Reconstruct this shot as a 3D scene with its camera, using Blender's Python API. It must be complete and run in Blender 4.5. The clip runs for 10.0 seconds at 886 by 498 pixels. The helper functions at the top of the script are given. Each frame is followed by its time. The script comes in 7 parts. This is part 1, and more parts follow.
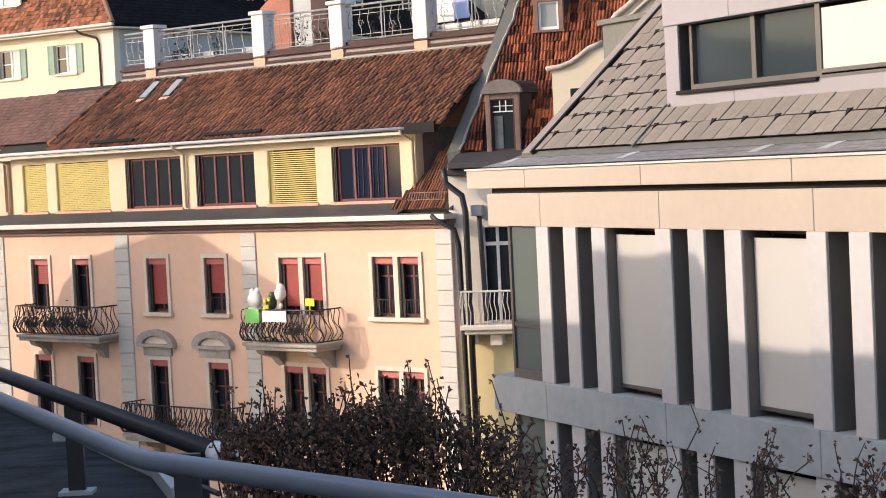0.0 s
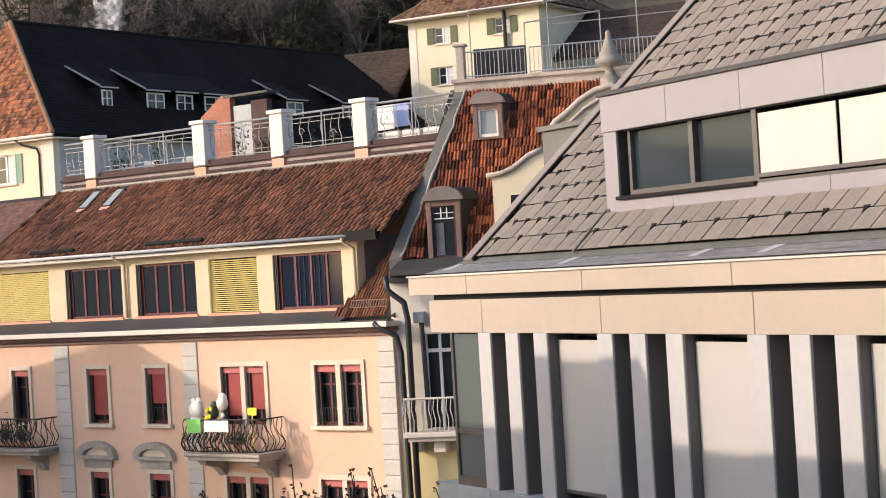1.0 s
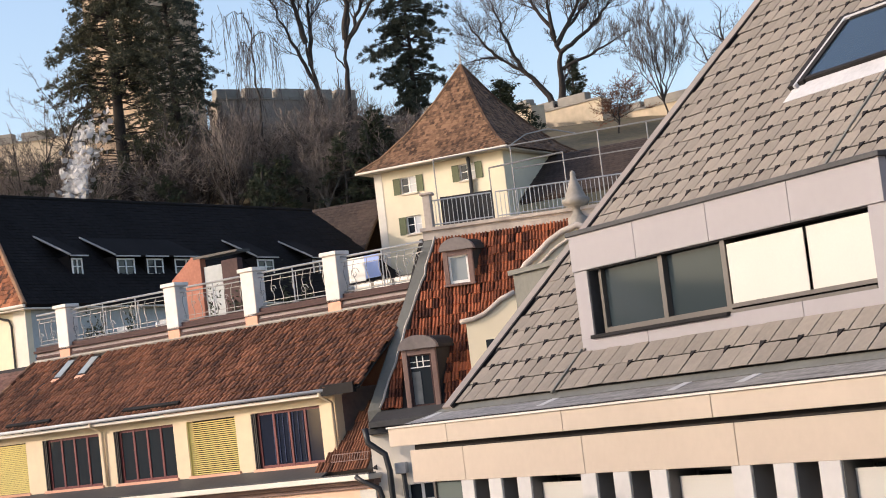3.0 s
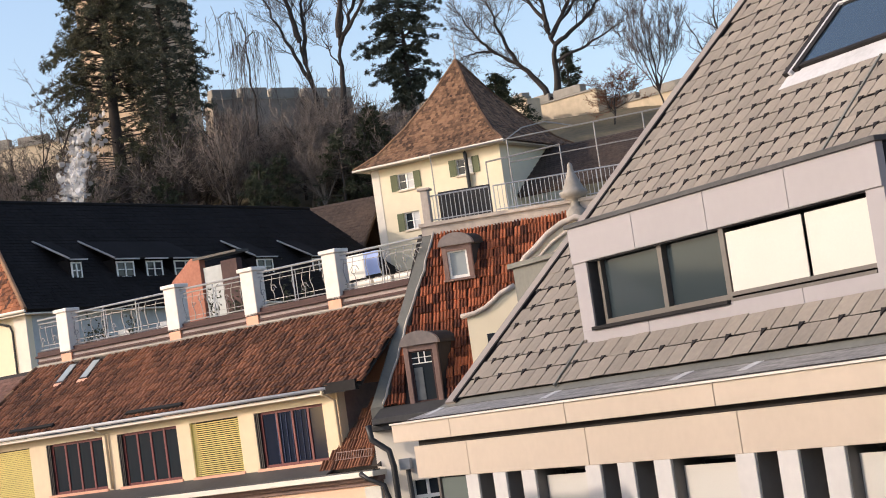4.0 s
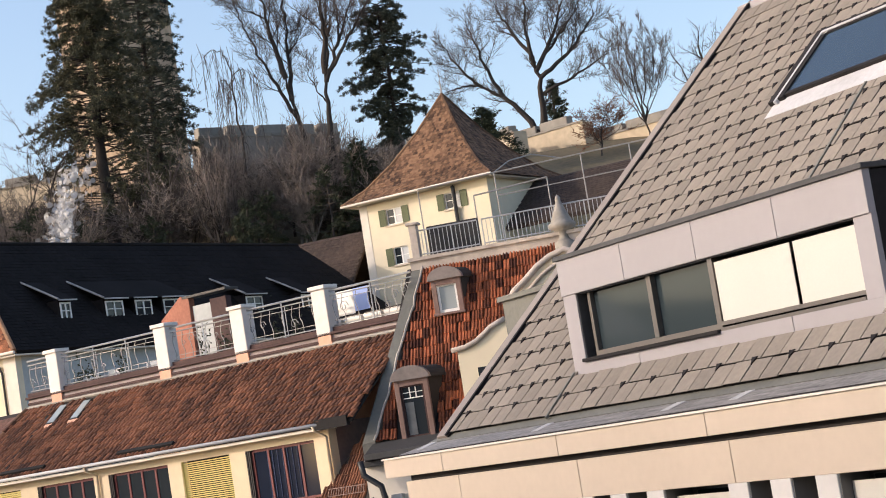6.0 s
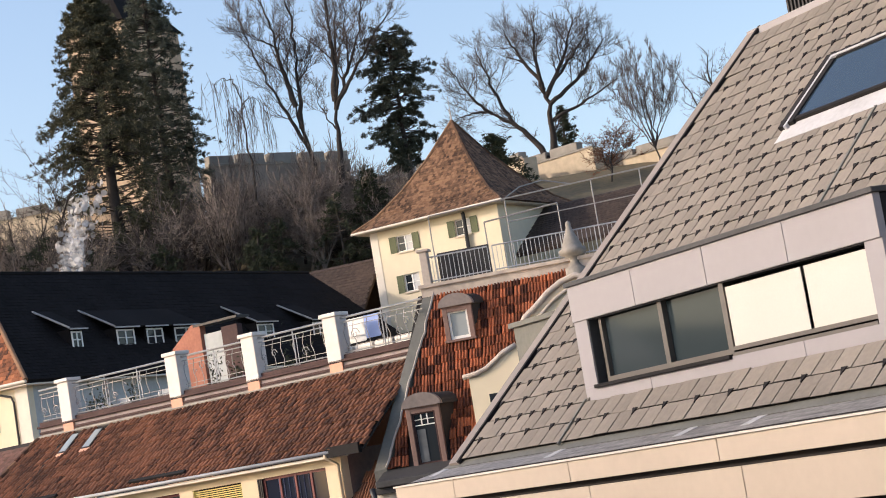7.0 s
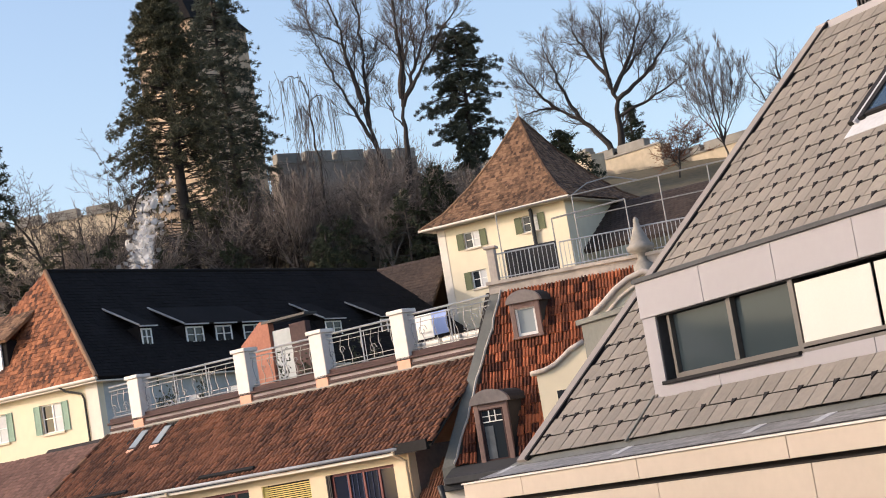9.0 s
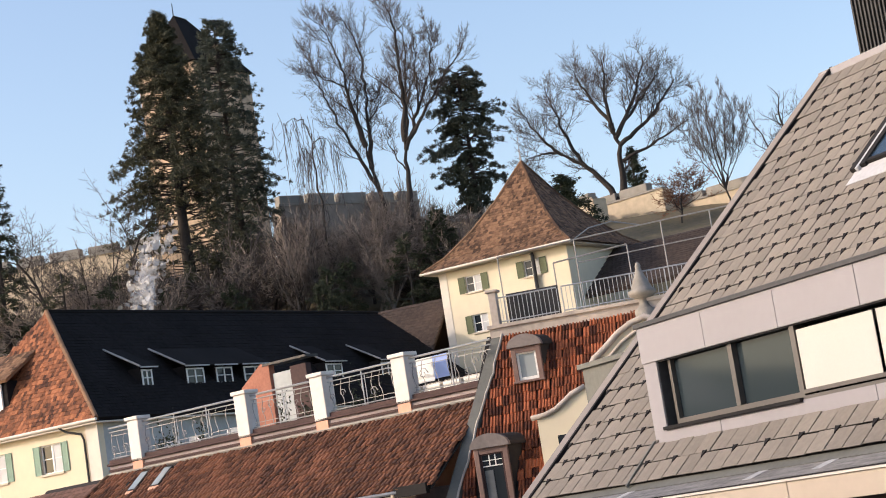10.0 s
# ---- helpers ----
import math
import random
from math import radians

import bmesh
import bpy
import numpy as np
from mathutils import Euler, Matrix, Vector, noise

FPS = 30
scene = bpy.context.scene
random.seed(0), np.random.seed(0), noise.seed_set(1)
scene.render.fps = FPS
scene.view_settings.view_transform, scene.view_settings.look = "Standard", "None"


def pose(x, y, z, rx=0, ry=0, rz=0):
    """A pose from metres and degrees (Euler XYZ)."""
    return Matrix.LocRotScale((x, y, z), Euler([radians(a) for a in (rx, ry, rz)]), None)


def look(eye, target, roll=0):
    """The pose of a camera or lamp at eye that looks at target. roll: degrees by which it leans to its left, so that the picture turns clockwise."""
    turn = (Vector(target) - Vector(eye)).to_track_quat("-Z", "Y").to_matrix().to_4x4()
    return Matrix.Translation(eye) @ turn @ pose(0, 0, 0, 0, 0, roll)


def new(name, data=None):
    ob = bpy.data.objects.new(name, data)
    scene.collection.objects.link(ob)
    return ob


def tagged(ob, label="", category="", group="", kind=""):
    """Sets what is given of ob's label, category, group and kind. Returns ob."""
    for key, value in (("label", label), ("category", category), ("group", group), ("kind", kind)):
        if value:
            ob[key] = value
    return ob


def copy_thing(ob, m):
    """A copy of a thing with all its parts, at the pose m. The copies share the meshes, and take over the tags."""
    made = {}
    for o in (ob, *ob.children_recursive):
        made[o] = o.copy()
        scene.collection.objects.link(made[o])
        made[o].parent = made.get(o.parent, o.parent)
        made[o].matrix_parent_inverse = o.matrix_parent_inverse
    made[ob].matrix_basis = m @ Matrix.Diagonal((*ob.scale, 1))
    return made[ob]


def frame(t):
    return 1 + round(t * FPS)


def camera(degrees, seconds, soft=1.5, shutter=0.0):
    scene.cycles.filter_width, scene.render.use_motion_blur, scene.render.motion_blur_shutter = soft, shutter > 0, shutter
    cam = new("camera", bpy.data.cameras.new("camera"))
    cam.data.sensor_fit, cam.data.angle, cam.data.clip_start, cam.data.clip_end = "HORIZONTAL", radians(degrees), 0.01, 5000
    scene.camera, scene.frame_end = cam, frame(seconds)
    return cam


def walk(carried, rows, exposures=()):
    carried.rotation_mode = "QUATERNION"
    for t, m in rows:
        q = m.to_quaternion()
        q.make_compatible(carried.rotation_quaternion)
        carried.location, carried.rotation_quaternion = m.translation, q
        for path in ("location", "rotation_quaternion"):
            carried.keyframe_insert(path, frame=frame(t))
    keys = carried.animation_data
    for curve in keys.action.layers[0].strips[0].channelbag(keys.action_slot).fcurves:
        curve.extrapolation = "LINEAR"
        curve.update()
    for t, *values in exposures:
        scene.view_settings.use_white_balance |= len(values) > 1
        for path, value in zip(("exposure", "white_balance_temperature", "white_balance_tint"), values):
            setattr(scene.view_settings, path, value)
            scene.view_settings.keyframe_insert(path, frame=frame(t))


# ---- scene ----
# The camera stands on a roof terrace, 13 m over the street, and turns where it is.
H = 13.0
EYE = (0.0, 0.0, H)
cam = camera(26.0, 10.0, soft=1.0)
# seconds, heading, tilt, roll in degrees
TURNS = [
    (0, -0.000, -2.496, -2.820),
    (0.5, 0.990, -1.023, -2.940),
    (1, 1.900, 0.598, -3.386),
    (1.5, 2.597, 2.637, -4.069),
    (2, 2.929, 4.261, -5.089),
    (2.5, 3.046, 4.986, -5.967),
    (4, 3.072, 4.780, -8.111),
    (4.5, 3.170, 4.822, -8.581),
    (5, 3.320, 5.018, -8.843),
    (5.5, 3.497, 5.311, -8.999),
    (7, 3.363, 6.576, -9.432),
    (7.5, 2.899, 6.756, -9.462),
    (8, 2.406, 6.801, -9.460),
    (8.5, 1.899, 6.795, -9.391),
    (9, 1.350, 6.808, -9.341),
    (9.5, 0.972, 7.132, -9.255),
    (10, 1.506, 8.096, -8.893),
]


def ahead(heading, tilt, far=10.0):
    a, e = radians(heading), radians(tilt)
    return (far * math.sin(a) * math.cos(e), far * math.cos(a) * math.cos(e), H + far * math.sin(e))


walk(cam, [(t, look(EYE, ahead(a, e), roll)) for t, a, e, roll in TURNS], exposures=[(0, 0.05, 6500, 14.5), (1.2, -0.09, 6500, 14.5), (10, -0.13, 6500, 14.5)])

# ---- light ----
SUN_ELEV, SUN_AZ = 23.0, -97.0
world = bpy.data.worlds.new("sky")
scene.world = world
world.use_nodes = True
wn = world.node_tree
sky = wn.nodes.new("ShaderNodeTexSky")
sky.sky_type = "NISHITA"
sky.sun_disc = False
sky.sun_elevation, sky.sun_rotation = radians(SUN_ELEV), radians(SUN_AZ)
sky.air_density, sky.dust_density, sky.ozone_density = 1.0, 2.2, 1.0
wn.nodes["Background"].inputs["Strength"].default_value = 0.285
wn.links.new(sky.outputs[0], wn.nodes["Background"].inputs["Color"])
sun = new("sun", bpy.data.lights.new("sun", "SUN"))
sun.data.energy, sun.data.angle, sun.data.color = 3.1, radians(0.55), (1.0, 0.87, 0.72)
sun_to = Vector((math.sin(radians(SUN_AZ)) * math.cos(radians(SUN_ELEV)), math.cos(radians(SUN_AZ)) * math.cos(radians(SUN_ELEV)), math.sin(radians(SUN_ELEV))))
sun.matrix_world = look(sun_to * 50, (0, 0, 0))


# ---- materials ----
def material(name, colour, rough=0.7, vary=0.25, grain=8.0, stain=0.6, bump=0.15, metal=0.0, each=0.0, tint=None, spec=0.4, streak=None):
    """A surface with fine grain, larger stains and, where pieces are told apart, a shade of its own for each piece.
    streak: (x, y, z) scale of the stain, to draw it out along one axis."""
    m = bpy.data.materials.new(name)
    m.use_nodes = True
    nt = m.node_tree
    b = nt.nodes["Principled BSDF"]
    b.inputs["Roughness"].default_value, b.inputs["Metallic"].default_value = rough, metal
    b.inputs["Specular IOR Level"].default_value = spec
    co = nt.nodes.new("ShaderNodeTexCoord")
    fine = nt.nodes.new("ShaderNodeTexNoise")
    fine.inputs["Scale"].default_value, fine.inputs["Detail"].default_value = grain, 5
    nt.links.new(co.outputs["Object"], fine.inputs["Vector"])
    big = nt.nodes.new("ShaderNodeTexNoise")
    big.inputs["Scale"].default_value, big.inputs["Detail"].default_value = stain, 4
    if streak:
        mp = nt.nodes.new("ShaderNodeMapping")
        mp.inputs["Scale"].default_value = streak
        nt.links.new(co.outputs["Object"], mp.inputs["Vector"])
        nt.links.new(mp.outputs[0], big.inputs["Vector"])
    else:
        nt.links.new(co.outputs["Object"], big.inputs["Vector"])
    mix = nt.nodes.new("ShaderNodeMix")
    mix.data_type = "RGBA"
    dark = tuple(c * (1 - vary) for c in colour)
    light = tint if tint else tuple(min(1, c * (1 + vary)) for c in colour)
    mix.inputs[6].default_value, mix.inputs[7].default_value = (*dark, 1), (*light, 1)
    s1 = nt.nodes.new("ShaderNodeMath")
    s1.operation = "MULTIPLY_ADD"
    nt.links.new(fine.outputs[0], s1.inputs[0])
    s1.inputs[1].default_value = 0.9
    s2 = nt.nodes.new("ShaderNodeMath")
    s2.operation = "MULTIPLY_ADD"
    nt.links.new(big.outputs[0], s2.inputs[0])
    s2.inputs[1].default_value, s2.inputs[2].default_value = 1.3, -0.6
    nt.links.new(s2.outputs[0], s1.inputs[2])
    fac = s1.outputs[0]
    if each:
        inf, geo = nt.nodes.new("ShaderNodeObjectInfo"), nt.nodes.new("ShaderNodeNewGeometry")
        add = nt.nodes.new("ShaderNodeMath")
        add.operation = "ADD"
        nt.links.new(inf.outputs["Random"], add.inputs[0])
        nt.links.new(geo.outputs["Random Per Island"], add.inputs[1])
        fr = nt.nodes.new("ShaderNodeMath")
        fr.operation = "FRACT"
        nt.links.new(add.outputs[0], fr.inputs[0])
        ea = nt.nodes.new("ShaderNodeMath")
        ea.operation = "MULTIPLY_ADD"
        nt.links.new(fr.outputs[0], ea.inputs[0])
        ea.inputs[1].default_value = each
        sub = nt.nodes.new("ShaderNodeMath")
        sub.operation = "SUBTRACT"
        sub.inputs[1].default_value = each / 2
        nt.links.new(fac, sub.inputs[0])
        nt.links.new(sub.outputs[0], ea.inputs[2])
        fac = ea.outputs[0]
    nt.links.new(fac, mix.inputs[0])
    nt.links.new(mix.outputs[2], b.inputs["Base Color"])
    if bump:
        bp = nt.nodes.new("ShaderNodeBump")
        bp.inputs["Strength"].default_value, bp.inputs["Distance"].default_value = bump, 0.02
        nt.links.new(fine.outputs[0], bp.inputs["Height"])
        nt.links.new(bp.outputs[0], b.inputs["Normal"])
    return m


def pane_glass(name, colour=(0.02, 0.025, 0.03), rough=0.04):
    """Dark glass of a room with no light in it, as seen from outside."""
    m = bpy.data.materials.new(name)
    m.use_nodes = True
    b = m.node_tree.nodes["Principled BSDF"]
    b.inputs["Base Color"].default_value, b.inputs["Roughness"].default_value = (*colour, 1), rough
    b.inputs["Specular IOR Level"].default_value = 0.28
    return m


PINK_PLASTER = material("pink_plaster", (0.70, 0.475, 0.345), 0.9, 0.09, 3.0, 0.35, 0.06)
YELLOW_PLASTER = material("yellow_plaster", (0.80, 0.66, 0.36), 0.9, 0.08, 3.0, 0.35, 0.05)
CREAM_PAINT = material("cream_paint", (0.66, 0.53, 0.36), 0.75, 0.08, 4.0, 0.5, 0.04)
PALE_YELLOW = material("pale_yellow_render", (0.70, 0.61, 0.45), 0.9, 0.07, 2.0, 0.3, 0.05)
OFF_WHITE = material("off_white_plaster", (0.68, 0.62, 0.54), 0.9, 0.1, 3.0, 0.5, 0.06)
SANDSTONE = material("pale_stone_trim", (0.66, 0.56, 0.45), 0.85, 0.14, 9.0, 0.8, 0.12)
QUOIN_STONE = material("grey_quoin_stone", (0.52, 0.50, 0.46), 0.85, 0.12, 8.0, 0.8, 0.12, each=0.25)
PIER_PAINT = material("white_pier_paint", (0.68, 0.63, 0.58), 0.7, 0.14, 6.0, 0.7, 0.05)
PIER_FOOT = material("salmon_pier_foot", (0.66, 0.36, 0.25), 0.85, 0.15, 6.0, 0.7, 0.08)
PARAPET = material("dusty_pink_parapet", (0.31, 0.255, 0.245), 0.9, 0.35, 5.0, 0.6, 0.1)
RED_PAINT = material("dark_red_paint", (0.14, 0.033, 0.032), 0.5, 0.15, 12.0, 1.0, 0.03)
RED_SHUTTER = material("red_roller_slats", (0.33, 0.06, 0.052), 0.55, 0.15, 20.0, 1.0, 0.03)
RED_BOX = material("faded_red_shutter_box", (0.50, 0.15, 0.14), 0.6, 0.12, 14.0, 1.0, 0.03)
BLIND_YELLOW = material("yellow_blind_slats", (0.66, 0.55, 0.22), 0.5, 0.1, 12.0, 1.2, 0.02)
CURTAIN = material("blue_grey_curtain", (0.07, 0.09, 0.16), 0.9, 0.3, 6.0, 1.0, 0.05)
PALE_CURTAIN = material("pale_curtain", (0.55, 0.55, 0.55), 0.9, 0.15, 6.0, 1.0, 0.05)
CLAY = material("brown_clay_tile", (0.13, 0.052, 0.029), 0.88, 0.62, 14.0, 0.5, 0.35, each=0.75, tint=(0.245, 0.098, 0.05))
CLAY_RED = material("red_clay_tile", (0.19, 0.045, 0.02), 0.85, 0.75, 16.0, 1.1, 0.35, each=0.95, tint=(0.46, 0.14, 0.06))
CLAY_ORANGE = material("orange_plain_tile", (0.17, 0.058, 0.028), 0.85, 0.7, 5.0, 0.7, 0.25, each=0.9, tint=(0.38, 0.14, 0.062))
# Near-black tile colour: roof shade is put into it.
CLAY_SHADED = material("shade_dark_tile", (0.015, 0.013, 0.013), 0.95, 0.35, 5.0, 0.4, 0.25, each=0.4, spec=0.12)
CLAY_UMBER_SHADE = material("umber_shade_tile", (0.055, 0.038, 0.031), 0.9, 0.4, 5.0, 0.5, 0.25, each=0.5)
CLAY_OLD = material("old_brown_plain_tile", (0.13, 0.066, 0.038), 0.88, 0.6, 5.0, 0.5, 0.25, each=0.9, tint=(0.27, 0.15, 0.085))
ZINC = material("dull_zinc_sheet", (0.42, 0.41, 0.40), 0.5, 0.2, 10.0, 1.0, 0.05, metal=0.3)
ZINC_DARK = material("dark_weathered_sheet", (0.060, 0.058, 0.058), 0.6, 0.3, 10.0, 1.0, 0.05, metal=0.15)
BLACK_PIPE = material("black_downpipe_paint", (0.02, 0.02, 0.022), 0.45, 0.2, 10.0, 1.0, 0.03)
COPPER_BROWN = material("brown_sheet_and_cornice_shade", (0.20, 0.125, 0.105), 0.65, 0.3, 10.0, 1.0, 0.06, metal=0.1)
IRON = material("dark_wrought_iron", (0.035, 0.032, 0.032), 0.5, 0.25, 30.0, 2.0, 0.05, metal=0.3)
STAINED_STONE = material("stained_terrace_stone", (0.44, 0.375, 0.325), 0.88, 0.3, 6.0, 0.7, 0.15, streak=(3.0, 3.0, 0.5))
DULL_STEEL = material("dull_pergola_steel", (0.27, 0.26, 0.25), 0.5, 0.2, 20.0, 2.0, 0.03, metal=0.3)
BLACK_SHEET = material("black_sheet_and_shade", (0.022, 0.02, 0.02), 0.8, 0.3, 10.0, 1.0, 0.05, spec=0.12)
STEEL = material("galvanised_rail_steel", (0.44, 0.44, 0.44), 0.4, 0.15, 20.0, 2.0, 0.03, metal=0.7)
PALE_IRON = material("cream_railing_paint", (0.62, 0.58, 0.52), 0.5, 0.15, 20.0, 2.0, 0.03)
CONCRETE = material("pale_concrete_panel", (0.52, 0.43, 0.34), 0.85, 0.07, 6.0, 0.45, 0.04, each=0.2)
CONCRETE_GREY = material("grey_concrete_and_wall_shade", (0.42, 0.435, 0.43), 0.85, 0.2, 5.0, 0.7, 0.06, each=0.15)
FIN = material("pale_concrete_fin", (0.57, 0.54, 0.51), 0.8, 0.1, 6.0, 0.5, 0.04)
GREY_CLAD = material("pale_grey_fibre_cement", (0.325, 0.30, 0.305), 0.7, 0.05, 6.0, 0.5, 0.02, each=0.15)
LEAD_GREY = material("dull_lead_sheet", (0.15, 0.147, 0.128), 0.6, 0.25, 10.0, 1.0, 0.06, metal=0.1)
GUTTER_STAIN = material("stained_gutter_sheet", (0.20, 0.19, 0.185), 0.6, 0.7, 9.0, 1.6, 0.1, tint=(0.37, 0.345, 0.325), streak=(0.8, 7, 7))
COPING_BROWN = material("dark_brown_paint_and_shadow", (0.06, 0.03, 0.027), 0.8, 0.4, 8.0, 1.2, 0.1)
CLAY_BROWN = material("dull_brown_plain_tile", (0.115, 0.056, 0.042), 0.88, 0.4, 8.0, 0.6, 0.2, each=0.5, tint=(0.19, 0.10, 0.075))
GREY_STONE = material("grey_weathered_stone", (0.38, 0.345, 0.305), 0.88, 0.3, 8.0, 1.0, 0.15)
FIN_SIDE_SHADE = material("fin_side_shade_grey", (0.135, 0.125, 0.115), 0.6, 0.12, 8.0, 0.8, 0.03)
PALE_ZINC = material("pale_weathered_zinc", (0.46, 0.45, 0.455), 0.6, 0.2, 12.0, 1.0, 0.03)
HOOD_SHEET = material("weathered_hood_sheet", (0.20, 0.165, 0.15), 0.6, 0.3, 9.0, 1.5, 0.06)
ROOF_BED = material("dark_underlay_and_shade", (0.03, 0.026, 0.024), 0.95, 0.3, 8.0, 1.0, 0.0)
URN_STONE = material("grey_weathered_urn_stone", (0.28, 0.255, 0.225), 0.9, 0.3, 9.0, 2.0, 0.2)
FIBRE_SLATE = material("grey_brown_fibre_slate", (0.222, 0.190, 0.157), 0.85, 0.24, 12.0, 0.35, 0.1, each=0.5)
SNOW_HOOK = material("dark_snow_guard", (0.03, 0.028, 0.026), 0.5, 0.2, 20.0, 2.0, 0.02, metal=0.4)
ALU = material("bronze_grey_aluminium", (0.165, 0.145, 0.13), 0.4, 0.1, 12.0, 1.0, 0.02, metal=0.6)
WHITE_BLIND = material("white_fabric_blind", (0.57, 0.54, 0.485), 0.85, 0.04, 30.0, 0.6, 0.02)
GLASS = pane_glass("dark_window_glass")
# Base colour is raised to paint reflections into the corner panes.
CORNER_GLASS = pane_glass("pale_green_corner_glass", (0.13, 0.15, 0.135), 0.05)
GLASS_GREEN = pane_glass("greenish_window_glass", (0.028, 0.040, 0.046), 0.06)
# Bluish base colour paints the sky's reflection into the roof pane.
SKY_GLASS = pane_glass("roof_glass_with_sky_tint", (0.032, 0.052, 0.078), 0.03)
# Near-black backing; the unlit rooms' darkness is put into its colour.
DARK_ROOM = material("unlit_room_shade", (0.012, 0.011, 0.011), 0.9, 0.3, 3.0, 1.0, 0.0)
GREEN_SHUTTER = material("faded_green_shutter", (0.25, 0.36, 0.28), 0.7, 0.2, 14.0, 1.0, 0.04)
OLIVE_SHUTTER = material("olive_green_shutter", (0.12, 0.135, 0.07), 0.7, 0.2, 14.0, 1.0, 0.04)
WHITE_FRAME = material("white_window_paint", (0.80, 0.78, 0.74), 0.5, 0.06, 20.0, 1.0, 0.02)
BRICK_RED = material("red_brick_render", (0.36, 0.15, 0.10), 0.9, 0.3, 12.0, 1.5, 0.2)
ASPHALT = material("street_asphalt", (0.05, 0.05, 0.052), 0.95, 0.2, 20.0, 0.5, 0.1)
WINTER_GRASS = material("dull_winter_grass", (0.10, 0.095, 0.045), 0.95, 0.4, 2.0, 0.08, 0.2, tint=(0.20, 0.15, 0.09))
CASTLE_STONE = material("castle_rubble_stone", (0.60, 0.49, 0.35), 0.95, 0.28, 1.6, 0.12, 0.3)
# Darker copy of the castle stone, with the wall's shade in its colour.
SHADED_STONE = material("shaded_rubble_stone", (0.27, 0.225, 0.19), 0.95, 0.45, 1.6, 0.3, 0.3)
CASTLE_CAP = material("grey_lichened_coping", (0.30, 0.275, 0.24), 0.95, 0.3, 1.5, 0.15, 0.3)
BARK = material("grey_brown_bark", (0.05, 0.041, 0.036), 0.95, 0.4, 6.0, 0.6, 0.3)
BARK_PALE = material("pale_birch_bark", (0.20, 0.17, 0.15), 0.95, 0.4, 6.0, 0.6, 0.3)
TWIG = material("winter_twig_brown", (0.105, 0.084, 0.074), 0.95, 0.3, 3.0, 0.3, 0.0)
# Paler copy of the twig colour paints the thicket's sunlit highlights.
TWIG_PALE = material("sunlit_pale_twig", (0.22, 0.18, 0.155), 0.95, 0.5, 3.0, 0.3, 0.0, each=0.8)
VERGE = material("brown_coated_verge_sheet", (0.25, 0.21, 0.185), 0.6, 0.2, 8.0, 0.8, 0.04)
TWIG_RED = material("russet_dry_leaf", (0.22, 0.095, 0.05), 0.9, 0.3, 3.0, 0.3, 0.0, each=0.5)
NEEDLE = material("dark_green_needles", (0.055, 0.063, 0.036), 0.85, 0.4, 2.0, 0.15, 0.0, each=0.7, tint=(0.135, 0.125, 0.072))
NEEDLE_BLUE = material("grey_green_needles", (0.075, 0.09, 0.062), 0.85, 0.35, 2.0, 0.15, 0.0, each=0.6, tint=(0.125, 0.135, 0.10))
YEW = material("blackish_yew_green", (0.042, 0.05, 0.026), 0.85, 0.4, 2.0, 0.15, 0.0, each=0.6)


# ---- building helpers ----
def part(name, bm, mat, parent=None, label="", smooth=False, kind=""):
    me = bpy.data.meshes.new(name)
    bm.to_mesh(me)
    bm.free()
    me.materials.append(mat)
    if smooth:
        me.polygons.foreach_set("use_smooth", [True] * len(me.polygons))
    ob = new(name, me)
    ob.parent = parent
    return tagged(ob, label=label, kind=kind)


def thing(name, m, label, category, group="", kind=""):
    ob = new(name)
    ob.matrix_world = m
    ob.empty_display_size = 0.2
    return tagged(ob, label, category, group, kind)


def site(x, y, heading, z=0.0):
    """A frame whose local x runs along a facade with that heading and whose local y points away from the eye."""
    return pose(x, y, z, 0, 0, 90 - heading)


def box(bm, x0, x1, y0, y1, z0, z1, bevel=0.0):
    vs = [bm.verts.new((x, y, z)) for z in (z0, z1) for y in (y0, y1) for x in (x0, x1)]
    fs = [bm.faces.new([vs[i] for i in f]) for f in ((0, 2, 3, 1), (4, 5, 7, 6), (0, 1, 5, 4), (2, 6, 7, 3), (0, 4, 6, 2), (1, 3, 7, 5))]
    if bevel:
        bmesh.ops.bevel(bm, geom=list({e for f in fs for e in f.edges}), offset=bevel, segments=1, affect="EDGES")
    return bm


def boxes(*rows, bevel=0.0):
    bm = bmesh.new()
    for r in rows:
        box(bm, *r, bevel=bevel)
    return bm


def prism(points, y0, y1):
    """A polygon in the local xz plane, drawn out from y0 to y1."""
    bm = bmesh.new()
    a, b = [bm.verts.new((x, y0, z)) for x, z in points], [bm.verts.new((x, y1, z)) for x, z in points]
    bm.faces.new(a)
    bm.faces.new(list(reversed(b)))
    for i in range(len(points)):
        j = (i + 1) % len(points)
        bm.faces.new((a[j], a[i], b[i], b[j]))
    bmesh.ops.recalc_face_normals(bm, faces=bm.faces)
    return bm


def solid(points, thick):
    """A flat polygon in space with a thickness below it."""
    bm = bmesh.new()
    pts = [Vector(p) for p in points]
    n = (pts[1] - pts[0]).cross(pts[2] - pts[0]).normalized()
    if n.z < 0:
        n = -n
    a, b = [bm.verts.new(p) for p in pts], [bm.verts.new(p - n * thick) for p in pts]
    bm.faces.new(a)
    bm.faces.new(list(reversed(b)))
    for i in range(len(pts)):
        j = (i + 1) % len(pts)
        bm.faces.new((a[j], a[i], b[i], b[j]))
    bmesh.ops.recalc_face_normals(bm, faces=bm.faces)
    return bm


